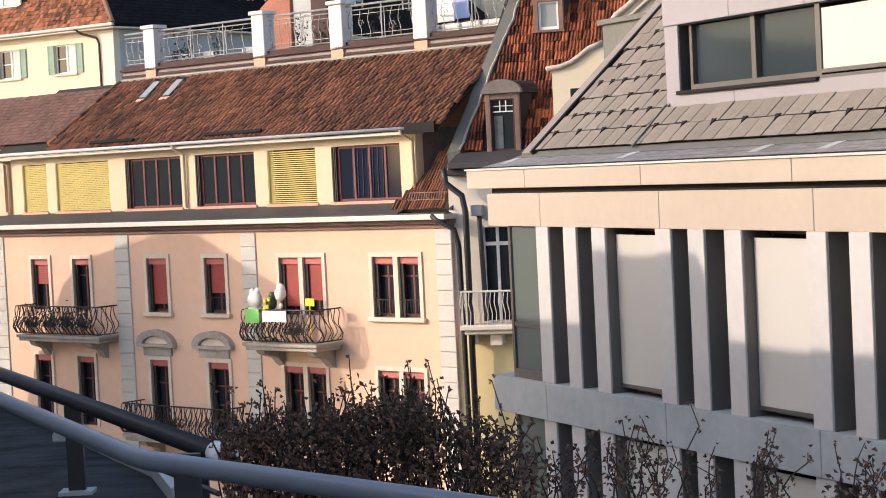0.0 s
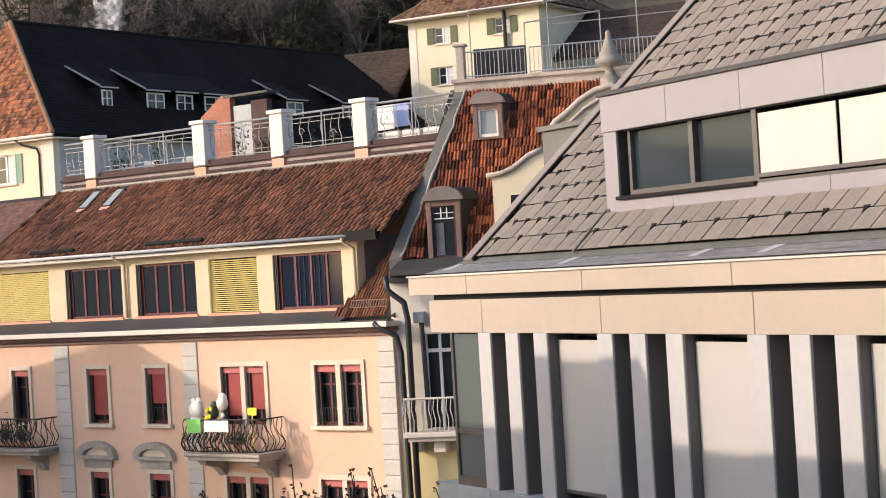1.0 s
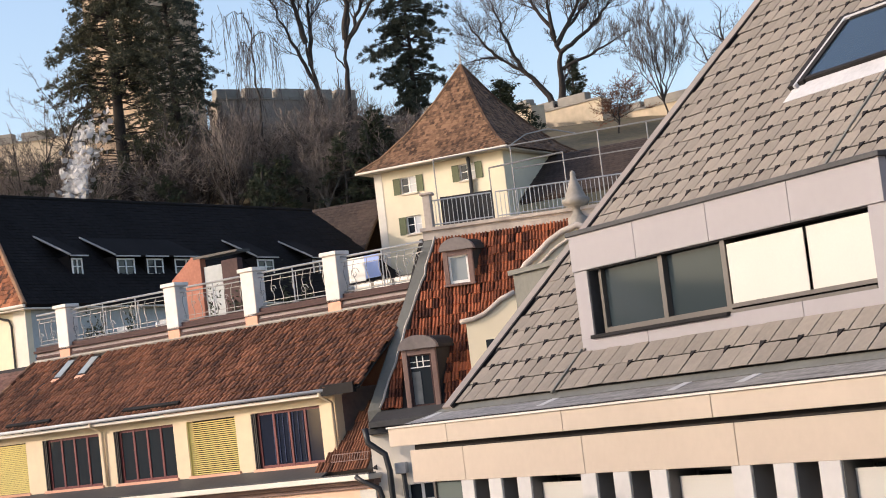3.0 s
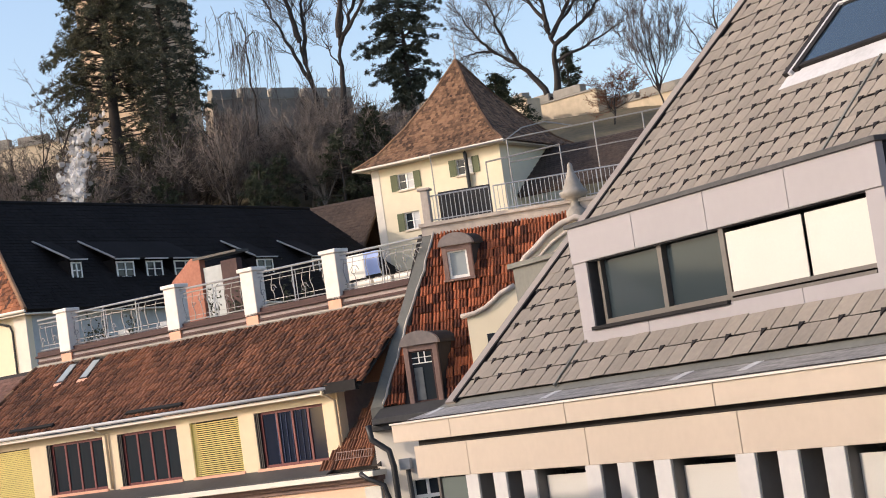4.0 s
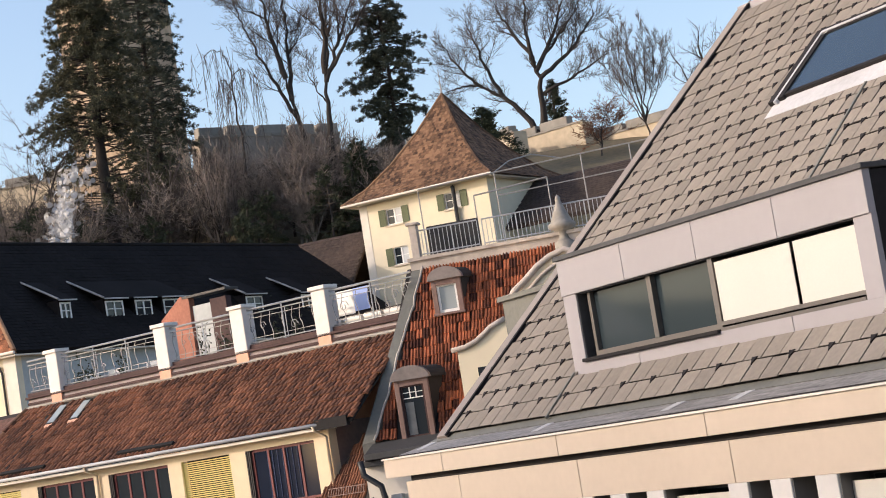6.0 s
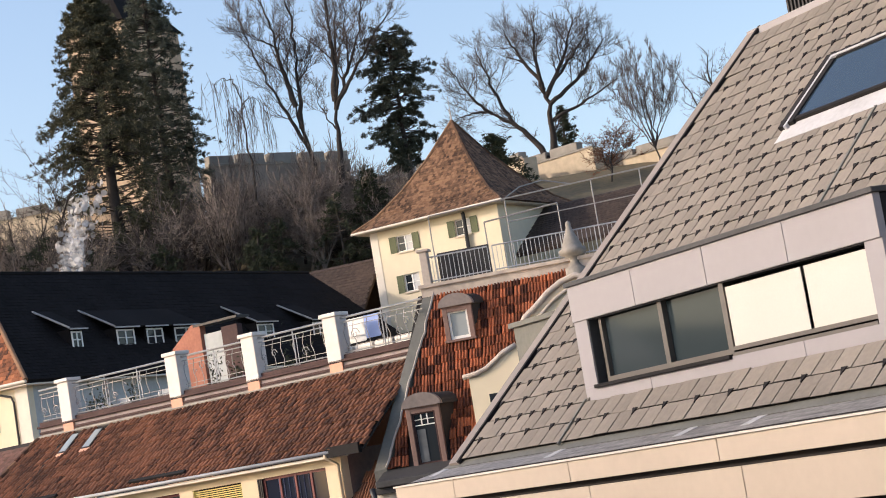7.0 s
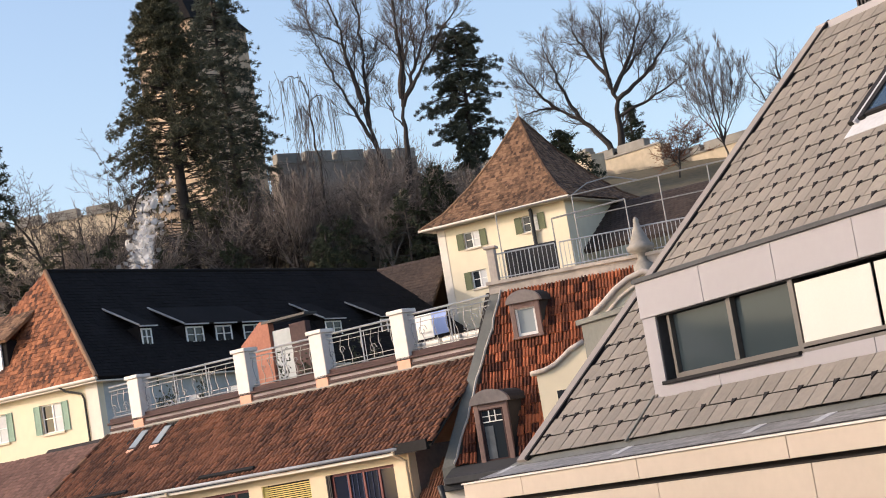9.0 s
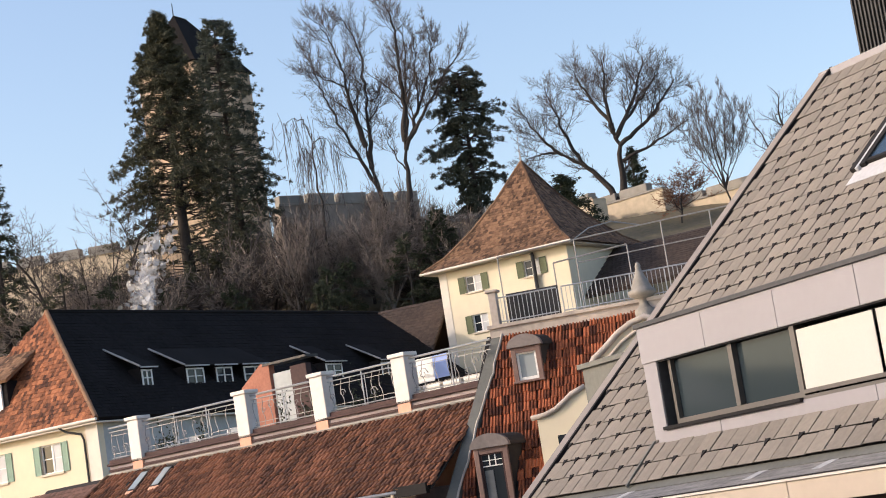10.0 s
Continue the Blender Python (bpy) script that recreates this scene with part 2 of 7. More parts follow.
def tube(bm, pts, r, sides=6, r_end=None, cap=True):
    """A round bar along points, tapering from r to r_end."""
    pts = [Vector(p) for p in pts]
    rings = []
    side = None
    for i, p in enumerate(pts):
        d = (pts[min(i + 1, len(pts) - 1)] - pts[max(i - 1, 0)]).normalized()
        if side is None:
            side = d.orthogonal().normalized()
        side = (side - d * side.dot(d)).normalized()
        up = d.cross(side)
        rad = r if r_end is None else r + (r_end - r) * i / max(1, len(pts) - 1)
        rings.append([bm.verts.new(p + (side * math.cos(6.28318 * k / sides) + up * math.sin(6.28318 * k / sides)) * rad) for k in range(sides)])
    for a, b in zip(rings, rings[1:]):
        for k in range(sides):
            bm.faces.new((a[k], a[(k + 1) % sides], b[(k + 1) % sides], b[k]))
    if cap and sides > 2:
        bm.faces.new(list(reversed(rings[0])))
        bm.faces.new(rings[-1])
    return bm


def wall_with_holes(x0, x1, z0, z1, y0, y1, holes):
    """A wall slab between y0 and y1 with rectangular openings (x0, x1, z0, z1) right through it."""
    xs = sorted({x0, x1, *(h[0] for h in holes), *(h[1] for h in holes)})
    zs = sorted({z0, z1, *(h[2] for h in holes), *(h[3] for h in holes)})
    bm = bmesh.new()
    grid = {}

    def v(i, j, y):
        if (i, j, y) not in grid:
            grid[i, j, y] = bm.verts.new((xs[i], y, zs[j]))
        return grid[i, j, y]

    full = set()
    for i in range(len(xs) - 1):
        for j in range(len(zs) - 1):
            cx, cz = (xs[i] + xs[i + 1]) / 2, (zs[j] + zs[j + 1]) / 2
            if not any(h[0] < cx < h[1] and h[2] < cz < h[3] for h in holes):
                full.add((i, j))
    for i, j in full:
        bm.faces.new((v(i, j, y0), v(i + 1, j, y0), v(i + 1, j + 1, y0), v(i, j + 1, y0)))
        bm.faces.new((v(i, j, y1), v(i, j + 1, y1), v(i + 1, j + 1, y1), v(i + 1, j, y1)))
        for di, dj, a, b in ((-1, 0, (i, j), (i, j + 1)), (1, 0, (i + 1, j + 1), (i + 1, j)), (0, -1, (i + 1, j), (i, j)), (0, 1, (i, j + 1), (i + 1, j + 1))):
            if (i + di, j + dj) not in full:
                bm.faces.new((v(*a, y0), v(*b, y0), v(*b, y1), v(*a, y1)))
    bmesh.ops.recalc_face_normals(bm, faces=bm.faces)
    return bm


# ---- ground ----
SLOPE = ((-4000, 0), (78, 0), (100, 12), (118, 20), (132, 23.5), (142, 27.5), (150, 31), (172, 37.5), (186, 39.5), (230, 38), (420, 20), (4000, 0))


def terrain(x, y):
    """Height of the ground: flat streets, then the castle hill, which falls away again far behind."""
    q = y + 0.10 * x - 0.0006 * min(abs(x), 200) ** 2
    for (y0, z0), (y1, z1) in zip(SLOPE, SLOPE[1:]):
        if q <= y1:
            k = (q - y0) / (y1 - y0)
            return z0 + (z1 - z0) * k + (0.5 * noise.noise((x * 0.06, y * 0.06, 0)) if z0 > 5 else 0)
    return 0.0


def ground_sheet():
    bm = bmesh.new()
    xs = [-3000, -1200, -500, -250] + [-150 + 7.5 * i for i in range(41)] + [250, 500, 1200, 3000]
    ys = [-3000, -1000, -300, -100, 0, 50, 90] + [105 + 6 * i for i in range(20)] + [240, 280, 330, 400, 600, 1200, 3500]
    v = [[bm.verts.new((x, y, terrain(x, y))) for x in xs] for y in ys]
    for j in range(len(ys) - 1):
        for i in range(len(xs) - 1):
            bm.faces.new((v[j][i], v[j][i + 1], v[j + 1][i + 1], v[j + 1][i]))
    return tagged(part("ground", bm, WINTER_GRASS, smooth=True), "dull winter grass on the castle hill", "ground", kind="structure")


ground_sheet()
tagged(part("road", boxes((-60, 60, 18, 66, -0.2, 0.02)), ASPHALT), "grey asphalt street between the houses", "road", kind="structure")


# ---- windows ----
def house_window(parent, x0, x1, z0, z1, y=0.0, lights=1, trim=0.13, closed=0.0, sill=True, guard=False, box_h=0.2, deep=0.26):
    """A window in an opening x0..x1, z0..z1: stone surround, shutter box, red frames and panes."""
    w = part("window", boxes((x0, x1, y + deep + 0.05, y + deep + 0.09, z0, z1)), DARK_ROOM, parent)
    sur = bmesh.new()
    box(sur, x0 - trim, x0, y - 0.05, y + 0.1, z0, z1 + trim)
    box(sur, x1, x1 + trim, y - 0.05, y + 0.1, z0, z1 + trim)
    box(sur, x0, x1, y - 0.05, y + 0.1, z1, z1 + trim)
    mids = [x0 + (x1 - x0) * k / lights for k in range(1, lights)]
    for m in mids:
        box(sur, m - 0.09, m + 0.09, y - 0.03, y + deep + 0.02, z0, z1)
    part("surround", sur, SANDSTONE, w)
    if sill:
        part("sill", boxes((x0 - trim - 0.07, x1 + trim + 0.07, y - 0.13, y + 0.12, z0 - 0.12, z0), bevel=0.012), SANDSTONE, w)
    edges = [x0, *mids, x1]
    for k in range(lights):
        a = edges[k] + (0.09 if k else 0)
        b = edges[k + 1] - (0.09 if k < lights - 1 else 0)
        part("shutter_box", boxes((a, b, y + 0.06, y + 0.2, z1 - box_h, z1)), RED_BOX, w, "faded red shutter box")
        fr = bmesh.new()
        for q0, q1 in ((a, a + 0.06), (b - 0.06, b), ((a + b) / 2 - 0.035, (a + b) / 2 + 0.035)):
            box(fr, q0, q1, y + deep - 0.06, y + deep, z0, z1 - box_h)
        for q0, q1 in ((z0, z0 + 0.09), (z1 - box_h - 0.06, z1 - box_h), (z0 + (z1 - z0) * 0.66, z0 + (z1 - z0) * 0.66 + 0.05)):
            box(fr, a + 0.06, b - 0.06, y + deep - 0.06, y + deep - 0.004, q0, q1)
        part("window_frame", fr, RED_PAINT, w, "dark red window frame")
        part("folded_shutter", boxes((a + 0.01, a + 0.13, y + 0.06, y + 0.16, z0 + 0.02, z1 - box_h)), IRON, w, "dark folded shutter leaf")
        part("pane", boxes((a + 0.05, b - 0.05, y + deep - 0.04, y + deep - 0.02, z0 + 0.05, z1 - box_h)), GLASS, w)
        shut = closed[k] if isinstance(closed, tuple) else closed
        if shut:
            sl = bmesh.new()
            n = int((z1 - box_h - z0) * shut / 0.06)
            for i in range(n):
                top = z1 - box_h - 0.06 * i
                box(sl, a + 0.02, b - 0.02, y + 0.12, y + 0.14 + 0.006 * (i % 2), top - 0.056, top)
            part("roller_shutter", sl, RED_SHUTTER, w, "red slatted roller shutter", kind="stuff")
        if guard:
            g = bmesh.new()
            tube(g, [(a, y + 0.02, z0 + 0.5), (b, y + 0.02, z0 + 0.5)], 0.014, 4)
            tube(g, [(a, y + 0.02, z0 + 0.1), (b, y + 0.02, z0 + 0.1)], 0.012, 4)
            steps = max(4, int((b - a) / 0.1))
            for i in range(1, steps):
                q = a + (b - a) * i / steps
                bow = 0.02 * math.sin(i * 1.7)
                tube(g, [(q, y + 0.02, z0 + 0.1), (q + bow, y + 0.0, z0 + 0.28), (q, y + 0.02, z0 + 0.5)], 0.009, 4)
            part("window_guard", g, IRON, w, "dark wrought iron window guard")
    return w


# ---- the pink house ----
PINK_AT = site(0.125, 52.616, 131.762)
pink = thing("apartment_house", PINK_AT, "pink plastered apartment house with brown clay roof", "house")
A0, A1 = H - 4.22, H - 2.50
B0, B1 = H - 8.05, H - 5.74
ROW_A = [(-18.93, -17.98, 1, (0.45,), True), (-16.66, -15.78, 1, (0.0,), True), (-12.84, -11.86, 1, (0.85,), False), (-10.07, -9.13, 1, (0.62,), True), (-6.72, -4.9, 2, (0.85, 0.72), True), (-2.87, -1.08, 2, (0.0, 0.0), True)]
ROW_B = [(-18.97, -18.1, 1), (-16.66, -15.78, 1), (-12.9, -12.04, 1), (-10.1, -9.18, 1), (-6.7, -4.95, 2), (-2.84, -1.07, 2)]
holes = [(a, b, A0, A1) for a, b, *_ in ROW_A] + [(a, b, B0 if i < 5 else B0 + 0.45, B1) for i, (a, b, _) in enumerate(ROW_B)]
part("wall", wall_with_holes(-21.2, 0.18, 0, H - 1.6, 0, 0.45, holes), PINK_PLASTER, pink, "pink plaster street front")
for q in ((-21.2, -20.75, 0.45, 12.0, 0, H - 0.9), (-0.27, 0.18, 0.45, 12.0, 0, H - 1.3), (-20.75, -0.27, 11.55, 12.0, 0, H + 3.2)):
    part("wall", boxes(q), PINK_PLASTER, pink)
for z in (H - 4.75, H - 8.2):
    part("floor_slab", boxes((-20.75, -0.27, 0.45, 11.55, z - 0.15, z + 0.15)), OFF_WHITE, pink)
for i, (a, b, n, shut, guard) in enumerate(ROW_A):
    house_window(pink, a, b, A0, A1, 0, n, closed=shut if n > 1 else shut[0], guard=guard and i not in (0, 1, 4), sill=i not in (0, 1, 4))
for i, (a, b, n) in enumerate(ROW_B):
    house_window(pink, a, b, B0 if i < 5 else B0 + 0.45, B1, 0, n, closed=0.0, sill=i == 5)
# cornice, in steps
part("cornice", boxes((-21.45, 0.3, -0.42, 0.5, H - 1.47, H - 1.32), bevel=0.015), OFF_WHITE, pink, "pale moulded eaves cornice")
# The overhang's shadow is put into the brown of these two steps.
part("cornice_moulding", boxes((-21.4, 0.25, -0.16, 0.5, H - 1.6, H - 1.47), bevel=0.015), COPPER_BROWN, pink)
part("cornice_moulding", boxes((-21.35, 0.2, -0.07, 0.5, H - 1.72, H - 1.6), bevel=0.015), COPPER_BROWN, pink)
part("gutter", boxes((-21.45, 0.3, -0.40, -0.1, H - 1.318, H - 1.285)), ZINC_DARK, pink, "dark sheet gutter lining")
part("ledge", solid([(-21.4, -0.31, H - 1.28), (-1.55, -0.31, H - 1.28), (-1.55, 0.5, H - 0.98), (-21.4, 0.5, H - 0.98)], 0.05), ZINC_DARK, pink, "dark weathered sheet ledge under the attic")
# corner quoins
for a, b in ((-21.2, -20.45), (-14.42, -13.7), (-8.34, -7.7), (-0.42, 0.18)):
    k = 0
    z = H - 1.75
    while z > H - 10:
        part("quoin", boxes((a, b, -0.045, 0.02, z - 0.41, z), bevel=0.012), QUOIN_STONE, pink)
        z -= 0.425
# attic storey
ATT = 0.5
att = [(-19.86, -18.5, "blind"), (-18.0, -15.14, "blind"), (-14.3, -11.54, "open"), (-10.85, -8.13, "open"), (-7.55, -5.47, "half"), (-4.82, -2.07, "curtain")]
part("attic_wall", wall_with_holes(-20.5, -1.45, H - 1.0, H + 1.0, ATT, ATT + 0.3, [(a, b, H - 0.92, H + 0.7) for a, b, _ in att]), CREAM_PAINT, pink, "cream painted attic front")
part("attic_side", boxes((-1.75, -1.45, ATT + 0.3, 2.6, H - 1.0, H + 1.1)), COPPER_BROWN, pink)
part("attic_side", boxes((-20.5, -20.2, ATT + 0.3, 1.2, H - 1.0, H + 0.9)), COPPER_BROWN, pink)
for a, b, how in att:
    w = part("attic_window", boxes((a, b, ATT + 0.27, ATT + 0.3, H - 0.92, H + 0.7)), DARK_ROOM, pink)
    part("sill", boxes((a - 0.05, b + 0.05, ATT - 0.06, ATT + 0.2, H - 1.0, H - 0.92)), PIER_FOOT, w)
    if how in ("blind", "half"):
        n = 26
        for i in range(n):
            z = H - 0.90 + i * 1.58 / n
            bm = bmesh.new()
            tilt = 0.035 if how == "half" else 0.05
            thick = 0.03 if how == "half" else 0.05
            v = [bm.verts.new(p) for p in ((a + 0.02, ATT + 0.05, z), (b - 0.02, ATT + 0.05, z), (b - 0.02, ATT + 0.05 + tilt, z + thick), (a + 0.02, ATT + 0.05 + tilt, z + thick), (a + 0.02, ATT + 0.06, z - 0.004), (b - 0.02, ATT + 0.06, z - 0.004), (b - 0.02, ATT + 0.06 + tilt, z + thick - 0.004), (a + 0.02, ATT + 0.06 + tilt, z + thick - 0.004))]
            for f in ((0, 1, 2, 3), (7, 6, 5, 4), (0, 4, 5, 1), (3, 2, 6, 7), (0, 3, 7, 4), (1, 5, 6, 2)):
                bm.faces.new([v[k] for k in f])
            part("slat", bm, BLIND_YELLOW, w)
        for q in (a, b - 0.03):
            part("guide_rail", boxes((q, q + 0.03, ATT + 0.02, ATT + 0.12, H - 0.92, H + 0.7)), BLIND_YELLOW, w)
    else:
        fr = bmesh.new()
        for k in range(5):
            q = a + 0.2 + (b - a - 0.26) * k / 4
            box(fr, q - 0.04, q + 0.04, ATT + 0.1, ATT + 0.18, H - 0.92, H + 0.66)
        for q in (H - 0.92, H + 0.62):
            box(fr, a + 0.22, b - 0.1, ATT + 0.105, ATT + 0.175, q, q + 0.08)
        part("window_frame", fr, RED_PAINT, w, "dark red timber mullions")
        part("pane", boxes((a + 0.2, b - 0.06, ATT + 0.13, ATT + 0.15, H - 0.9, H + 0.66)), GLASS if how == "open" else pane_glass("clear_dark_glass", (0.012, 0.016, 0.03), 0.08), w)
        part("folded_shutter", boxes((a + 0.01, a + 0.05, ATT + 0.0, ATT + 0.12, H - 0.9, H + 0.68), (a + 0.07, a + 0.11, ATT + 0.02, ATT + 0.14, H - 0.9, H + 0.68), (a + 0.13, a + 0.16, ATT + 0.03, ATT + 0.14, H - 0.9, H + 0.68)), IRON, w)
        if how == "curtain":
            cu = bmesh.new()
            for k in range(7):
                q = a + 0.75 + k * 0.2
                tube(cu, [(q, ATT + 0.11, H - 0.8), (q + 0.02, ATT + 0.115, H + 0.6)], 0.014, 5)
            part("curtain_fold", cu, CURTAIN, w)
part("eaves_board", boxes((-20.7, -1.4, 0.14, ATT + 0.3, H + 0.92, H + 1.0)), OFF_WHITE, pink)
g = bmesh.new()
tube(g, [(-20.85, 0.06, H + 1.08), (-1.42, 0.06, H + 1.08)], 0.055, 8)
part("gutter", g, PALE_ZINC, pink, "half-round zinc gutter", smooth=True)
for s in (-20.7, -11.4, -1.62):
    g = bmesh.new()
    tube(g, [(s, 0.06, H + 1.05), (s, 0.1, H + 0.93), (s + 0.12, ATT - 0.08, H + 0.72), (s + 0.12, ATT - 0.06, H - 0.95)], 0.045, 7)
    part("downpipe", g, CREAM_PAINT, pink, "cream painted downpipe", smooth=True)
# roof bed under the tiles: eaves at y 0.3, terrace foot at y 3.05
RB0, RZ0, RB1, RZ1 = 0.12, H + 1.10, 3.05, H + 3.40
part("roof", solid([(-20.9, RB0, RZ0 - 0.05), (-0.2, RB0, RZ0 - 0.05), (-0.2, RB1, RZ1 - 0.05), (-20.9, RB1, RZ1 - 0.05)], 0.05), ROOF_BED, pink, "brown clay tile roof")
RK = (RZ1 - RZ0) / (RB1 - RB0)
part("terrace_floor", boxes((-20.7, 0.18, 3.0, 12.0, H + 3.0, H + 3.3)), ZINC_DARK, pink)
# little tiled slope and flashing between attic and party wall
part("side_slope", solid([(-2.05, 0.02, H - 1.2), (0.2, 0.02, H - 1.2), (0.2, 1.75, H + 1.15), (-0.55, 1.75, H + 1.15)], 0.15), ROOF_BED, pink)
part("flashing", boxes((-1.5, -0.3, 0.02, 0.16, H + 0.93, H + 1.22)), BLACK_SHEET, pink, "dark sheet flashing")
# terrace parapet, piers and rails
TB = 3.02
part("parapet", boxes((-17.3, 0.1, TB + 0.05, TB + 0.3, H + 3.2, H + 3.72), bevel=0.01), PARAPET, pink, "dusty pink terrace parapet")
# Dark brown of copings and band also paints the shadow below the rail.
part("coping", boxes((-17.35, 0.1, TB - 0.05, TB + 0.38, H + 3.72, H + 3.80), bevel=0.012), COPING_BROWN, pink, "dark brown parapet coping, the rail's shadow in its colour")
part("upper_coping", boxes((-17.35, 0.1, TB + 0.08, TB + 0.28, H + 3.80, H + 3.93), bevel=0.012), COPING_BROWN, pink)
part("drip_band", boxes((-17.3, 0.1, TB + 0.0, TB + 0.06, H + 3.52, H + 3.6)), COPING_BROWN, pink)
PIERS = (-16.0, -10.6, -7.09, -3.6)
for s in PIERS:
    part("pier", boxes((s, s + 0.56, TB - 0.05, TB + 0.45, H + 3.72, H + 5.1), (s - 0.06, s + 0.62, TB - 0.11, TB + 0.51, H + 5.1, H + 5.22), bevel=0.015), PIER_PAINT, pink, "white painted terrace pier with cap")
    part("pier_foot", boxes((s + 0.02, s + 0.54, TB - 0.03, TB + 0.43, H + 3.2, H + 3.72)), PIER_FOOT, pink)
ends = [-17.25, *[q for s in PIERS for q in (s, s + 0.56)], 0.15]
for a, b in zip(ends[0::2], ends[1::2]):
    rl = bmesh.new()
    for z, r in ((5.02, 0.035), (4.88, 0.02), (3.98, 0.02)):
        tube(rl, [(a, TB + 0.18, H + z), (b, TB + 0.18, H + z)], r, 6)
    n = max(1, round((b - a) / 1.5))
    for k in range(1, n):
        q = a + (b - a) * k / n
        tube(rl, [(q, TB + 0.18, H + 3.9), (q, TB + 0.18, H + 5.0)], 0.024, 5)
        tube(rl, [(q + 0.12, TB + 0.18, H + 3.9), (q + 0.12, TB + 0.18, H + 4.86)], 0.014, 5)
    part("terrace_rail", rl, STEEL, pink, "galvanised tubular terrace rail")
    cur = bmesh.new()
    rnd = random.Random(int(a * 100))
    q = a + 0.1
    while q < b - 0.1:
        z0 = H + 4.0
        pts = [(q + 0.05 * math.sin(i * 1.1 + rnd.random()), TB + 0.18, z0 + 0.85 * i / 6) for i in range(7)]
        tube(cur, pts, 0.011, 4)
        if rnd.random() < 0.45:
            c, r = rnd.uniform(4.25, 4.65), rnd.uniform(0.09, 0.2)
            tube(cur, [(q + r * math.cos(i * 0.9) * (1 - i * 0.09), TB + 0.2, H + c + r * math.sin(i * 0.9) * (1 - i * 0.09)) for i in range(9)], 0.012, 4)
        q += rnd.uniform(0.3, 0.55)
    tube(cur, [(a + 0.04, TB + 0.2, H + 4.12), (b - 0.04, TB + 0.2, H + 4.12)], 0.012, 4)
    tube(cur, [(a + 0.04, TB + 0.2, H + 4.74), (b - 0.04, TB + 0.2, H + 4.74)], 0.012, 4)
    part("rail_infill", cur, DULL_STEEL, pink, "thin curly wrought infill", kind="stuff")


# ---- the modern building ----
MOD_AT = site(0.814, 35.018, 155.07)
modern = thing("office_building", MOD_AT, "modern office building with pale concrete fins and grey slate roof", "building")
FINS = (1.91, 2.89, 3.86, 5.87, 6.8, 7.79, 9.81, 10.75, 11.7, 13.7, 14.65, 15.6, 17.6, 18.6)
S1 = 22.0
FLOORS = ((H - 3.85, H - 1.14), (H - 7.25, H - 4.5), (H - 10.6, H - 7.9))
edges = [-0.62, 1.69, 5.61, 9.62, 13.6, 17.6, S1]
for a, b in zip(edges, edges[1:]):
    part("fascia_panel", boxes((a + 0.008, b - 0.008, -0.06, 0.1, H - 0.46, H - 0.13), bevel=0.006), CONCRETE, modern)
part("fascia_cap", boxes((-0.64, S1, -0.09, 0.14, H - 0.13, H - 0.10)), OFF_WHITE, modern)
part("soffit", boxes((-0.6, S1, 0.1, 1.1, H - 0.46, H - 0.40), (-0.6, -0.45, 0.1, 9.0, H - 0.46, H - 0.13)), CONCRETE, modern)
# Dark filler box: the shadow between fascia and beam is its colour.
part("shadow_gap", boxes((0.09, S1, 0.1, 0.6, H - 0.56, H - 0.46)), ROOF_BED, modern)
edges = [0.07, 2.1, 6.02, 10.0, 14.0, 18.0, S1]
for a, b in zip(edges, edges[1:]):
    part("beam_panel", boxes((a + 0.008, b - 0.008, 0.0, 0.6, H - 1.14, H - 0.56), bevel=0.006), CONCRETE, modern)
for z0, z1 in ((H - 4.5, H - 3.85), (H - 7.9, H - 7.25), (H - 11.2, H - 10.6)):
    for a, b in zip(edges, edges[1:]):
        part("spandrel_panel", boxes((a + 0.008, b - 0.008, -0.04, 0.6, z0, z1), bevel=0.006), CONCRETE_GREY, modern)
for n, (z0, z1) in enumerate(FLOORS):
    for s in FINS:
        f = part("fin", boxes((s, s + 0.44, 0.0, 0.52, z0, z1), bevel=0.008), FIN, modern)
        # Thin dark plate: the shade on the fin's right side, as colour.
        part("side_cladding", boxes((s + 0.441, s + 0.46, 0.03, 0.52, z0 + 0.004, z1 - 0.004)), FIN_SIDE_SHADE, f, "thin dark grey side face carrying the fin's shade")
    for a, b in zip(FINS, FINS[1:]):
        wide = b - a > 1.5
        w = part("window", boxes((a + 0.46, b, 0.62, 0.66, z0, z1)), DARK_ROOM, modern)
        part("window_frame", boxes((a + 0.46, a + 0.52, 0.5, 0.6, z0, z1), (b - 0.06, b, 0.5, 0.6, z0, z1), (a + 0.52, b - 0.06, 0.5, 0.6, z0, z0 + 0.12), (a + 0.52, b - 0.06, 0.5, 0.6, z1 - 0.08, z1)), ALU, w)
        part("pane", boxes((a + 0.5, b - 0.04, 0.54, 0.56, z0 + 0.1, z1 - 0.06)), GLASS, w)
        if wide:
            part("blind", boxes((a + 0.47, b - 0.01, 0.20, 0.215, z0 + 0.16, z1 - 0.12)), WHITE_BLIND, w, "lowered white fabric blind")
            part("blind_rail", boxes((a + 0.47, b - 0.01, 0.18, 0.235, z0 + 0.10, z0 + 0.16)), ALU, w)
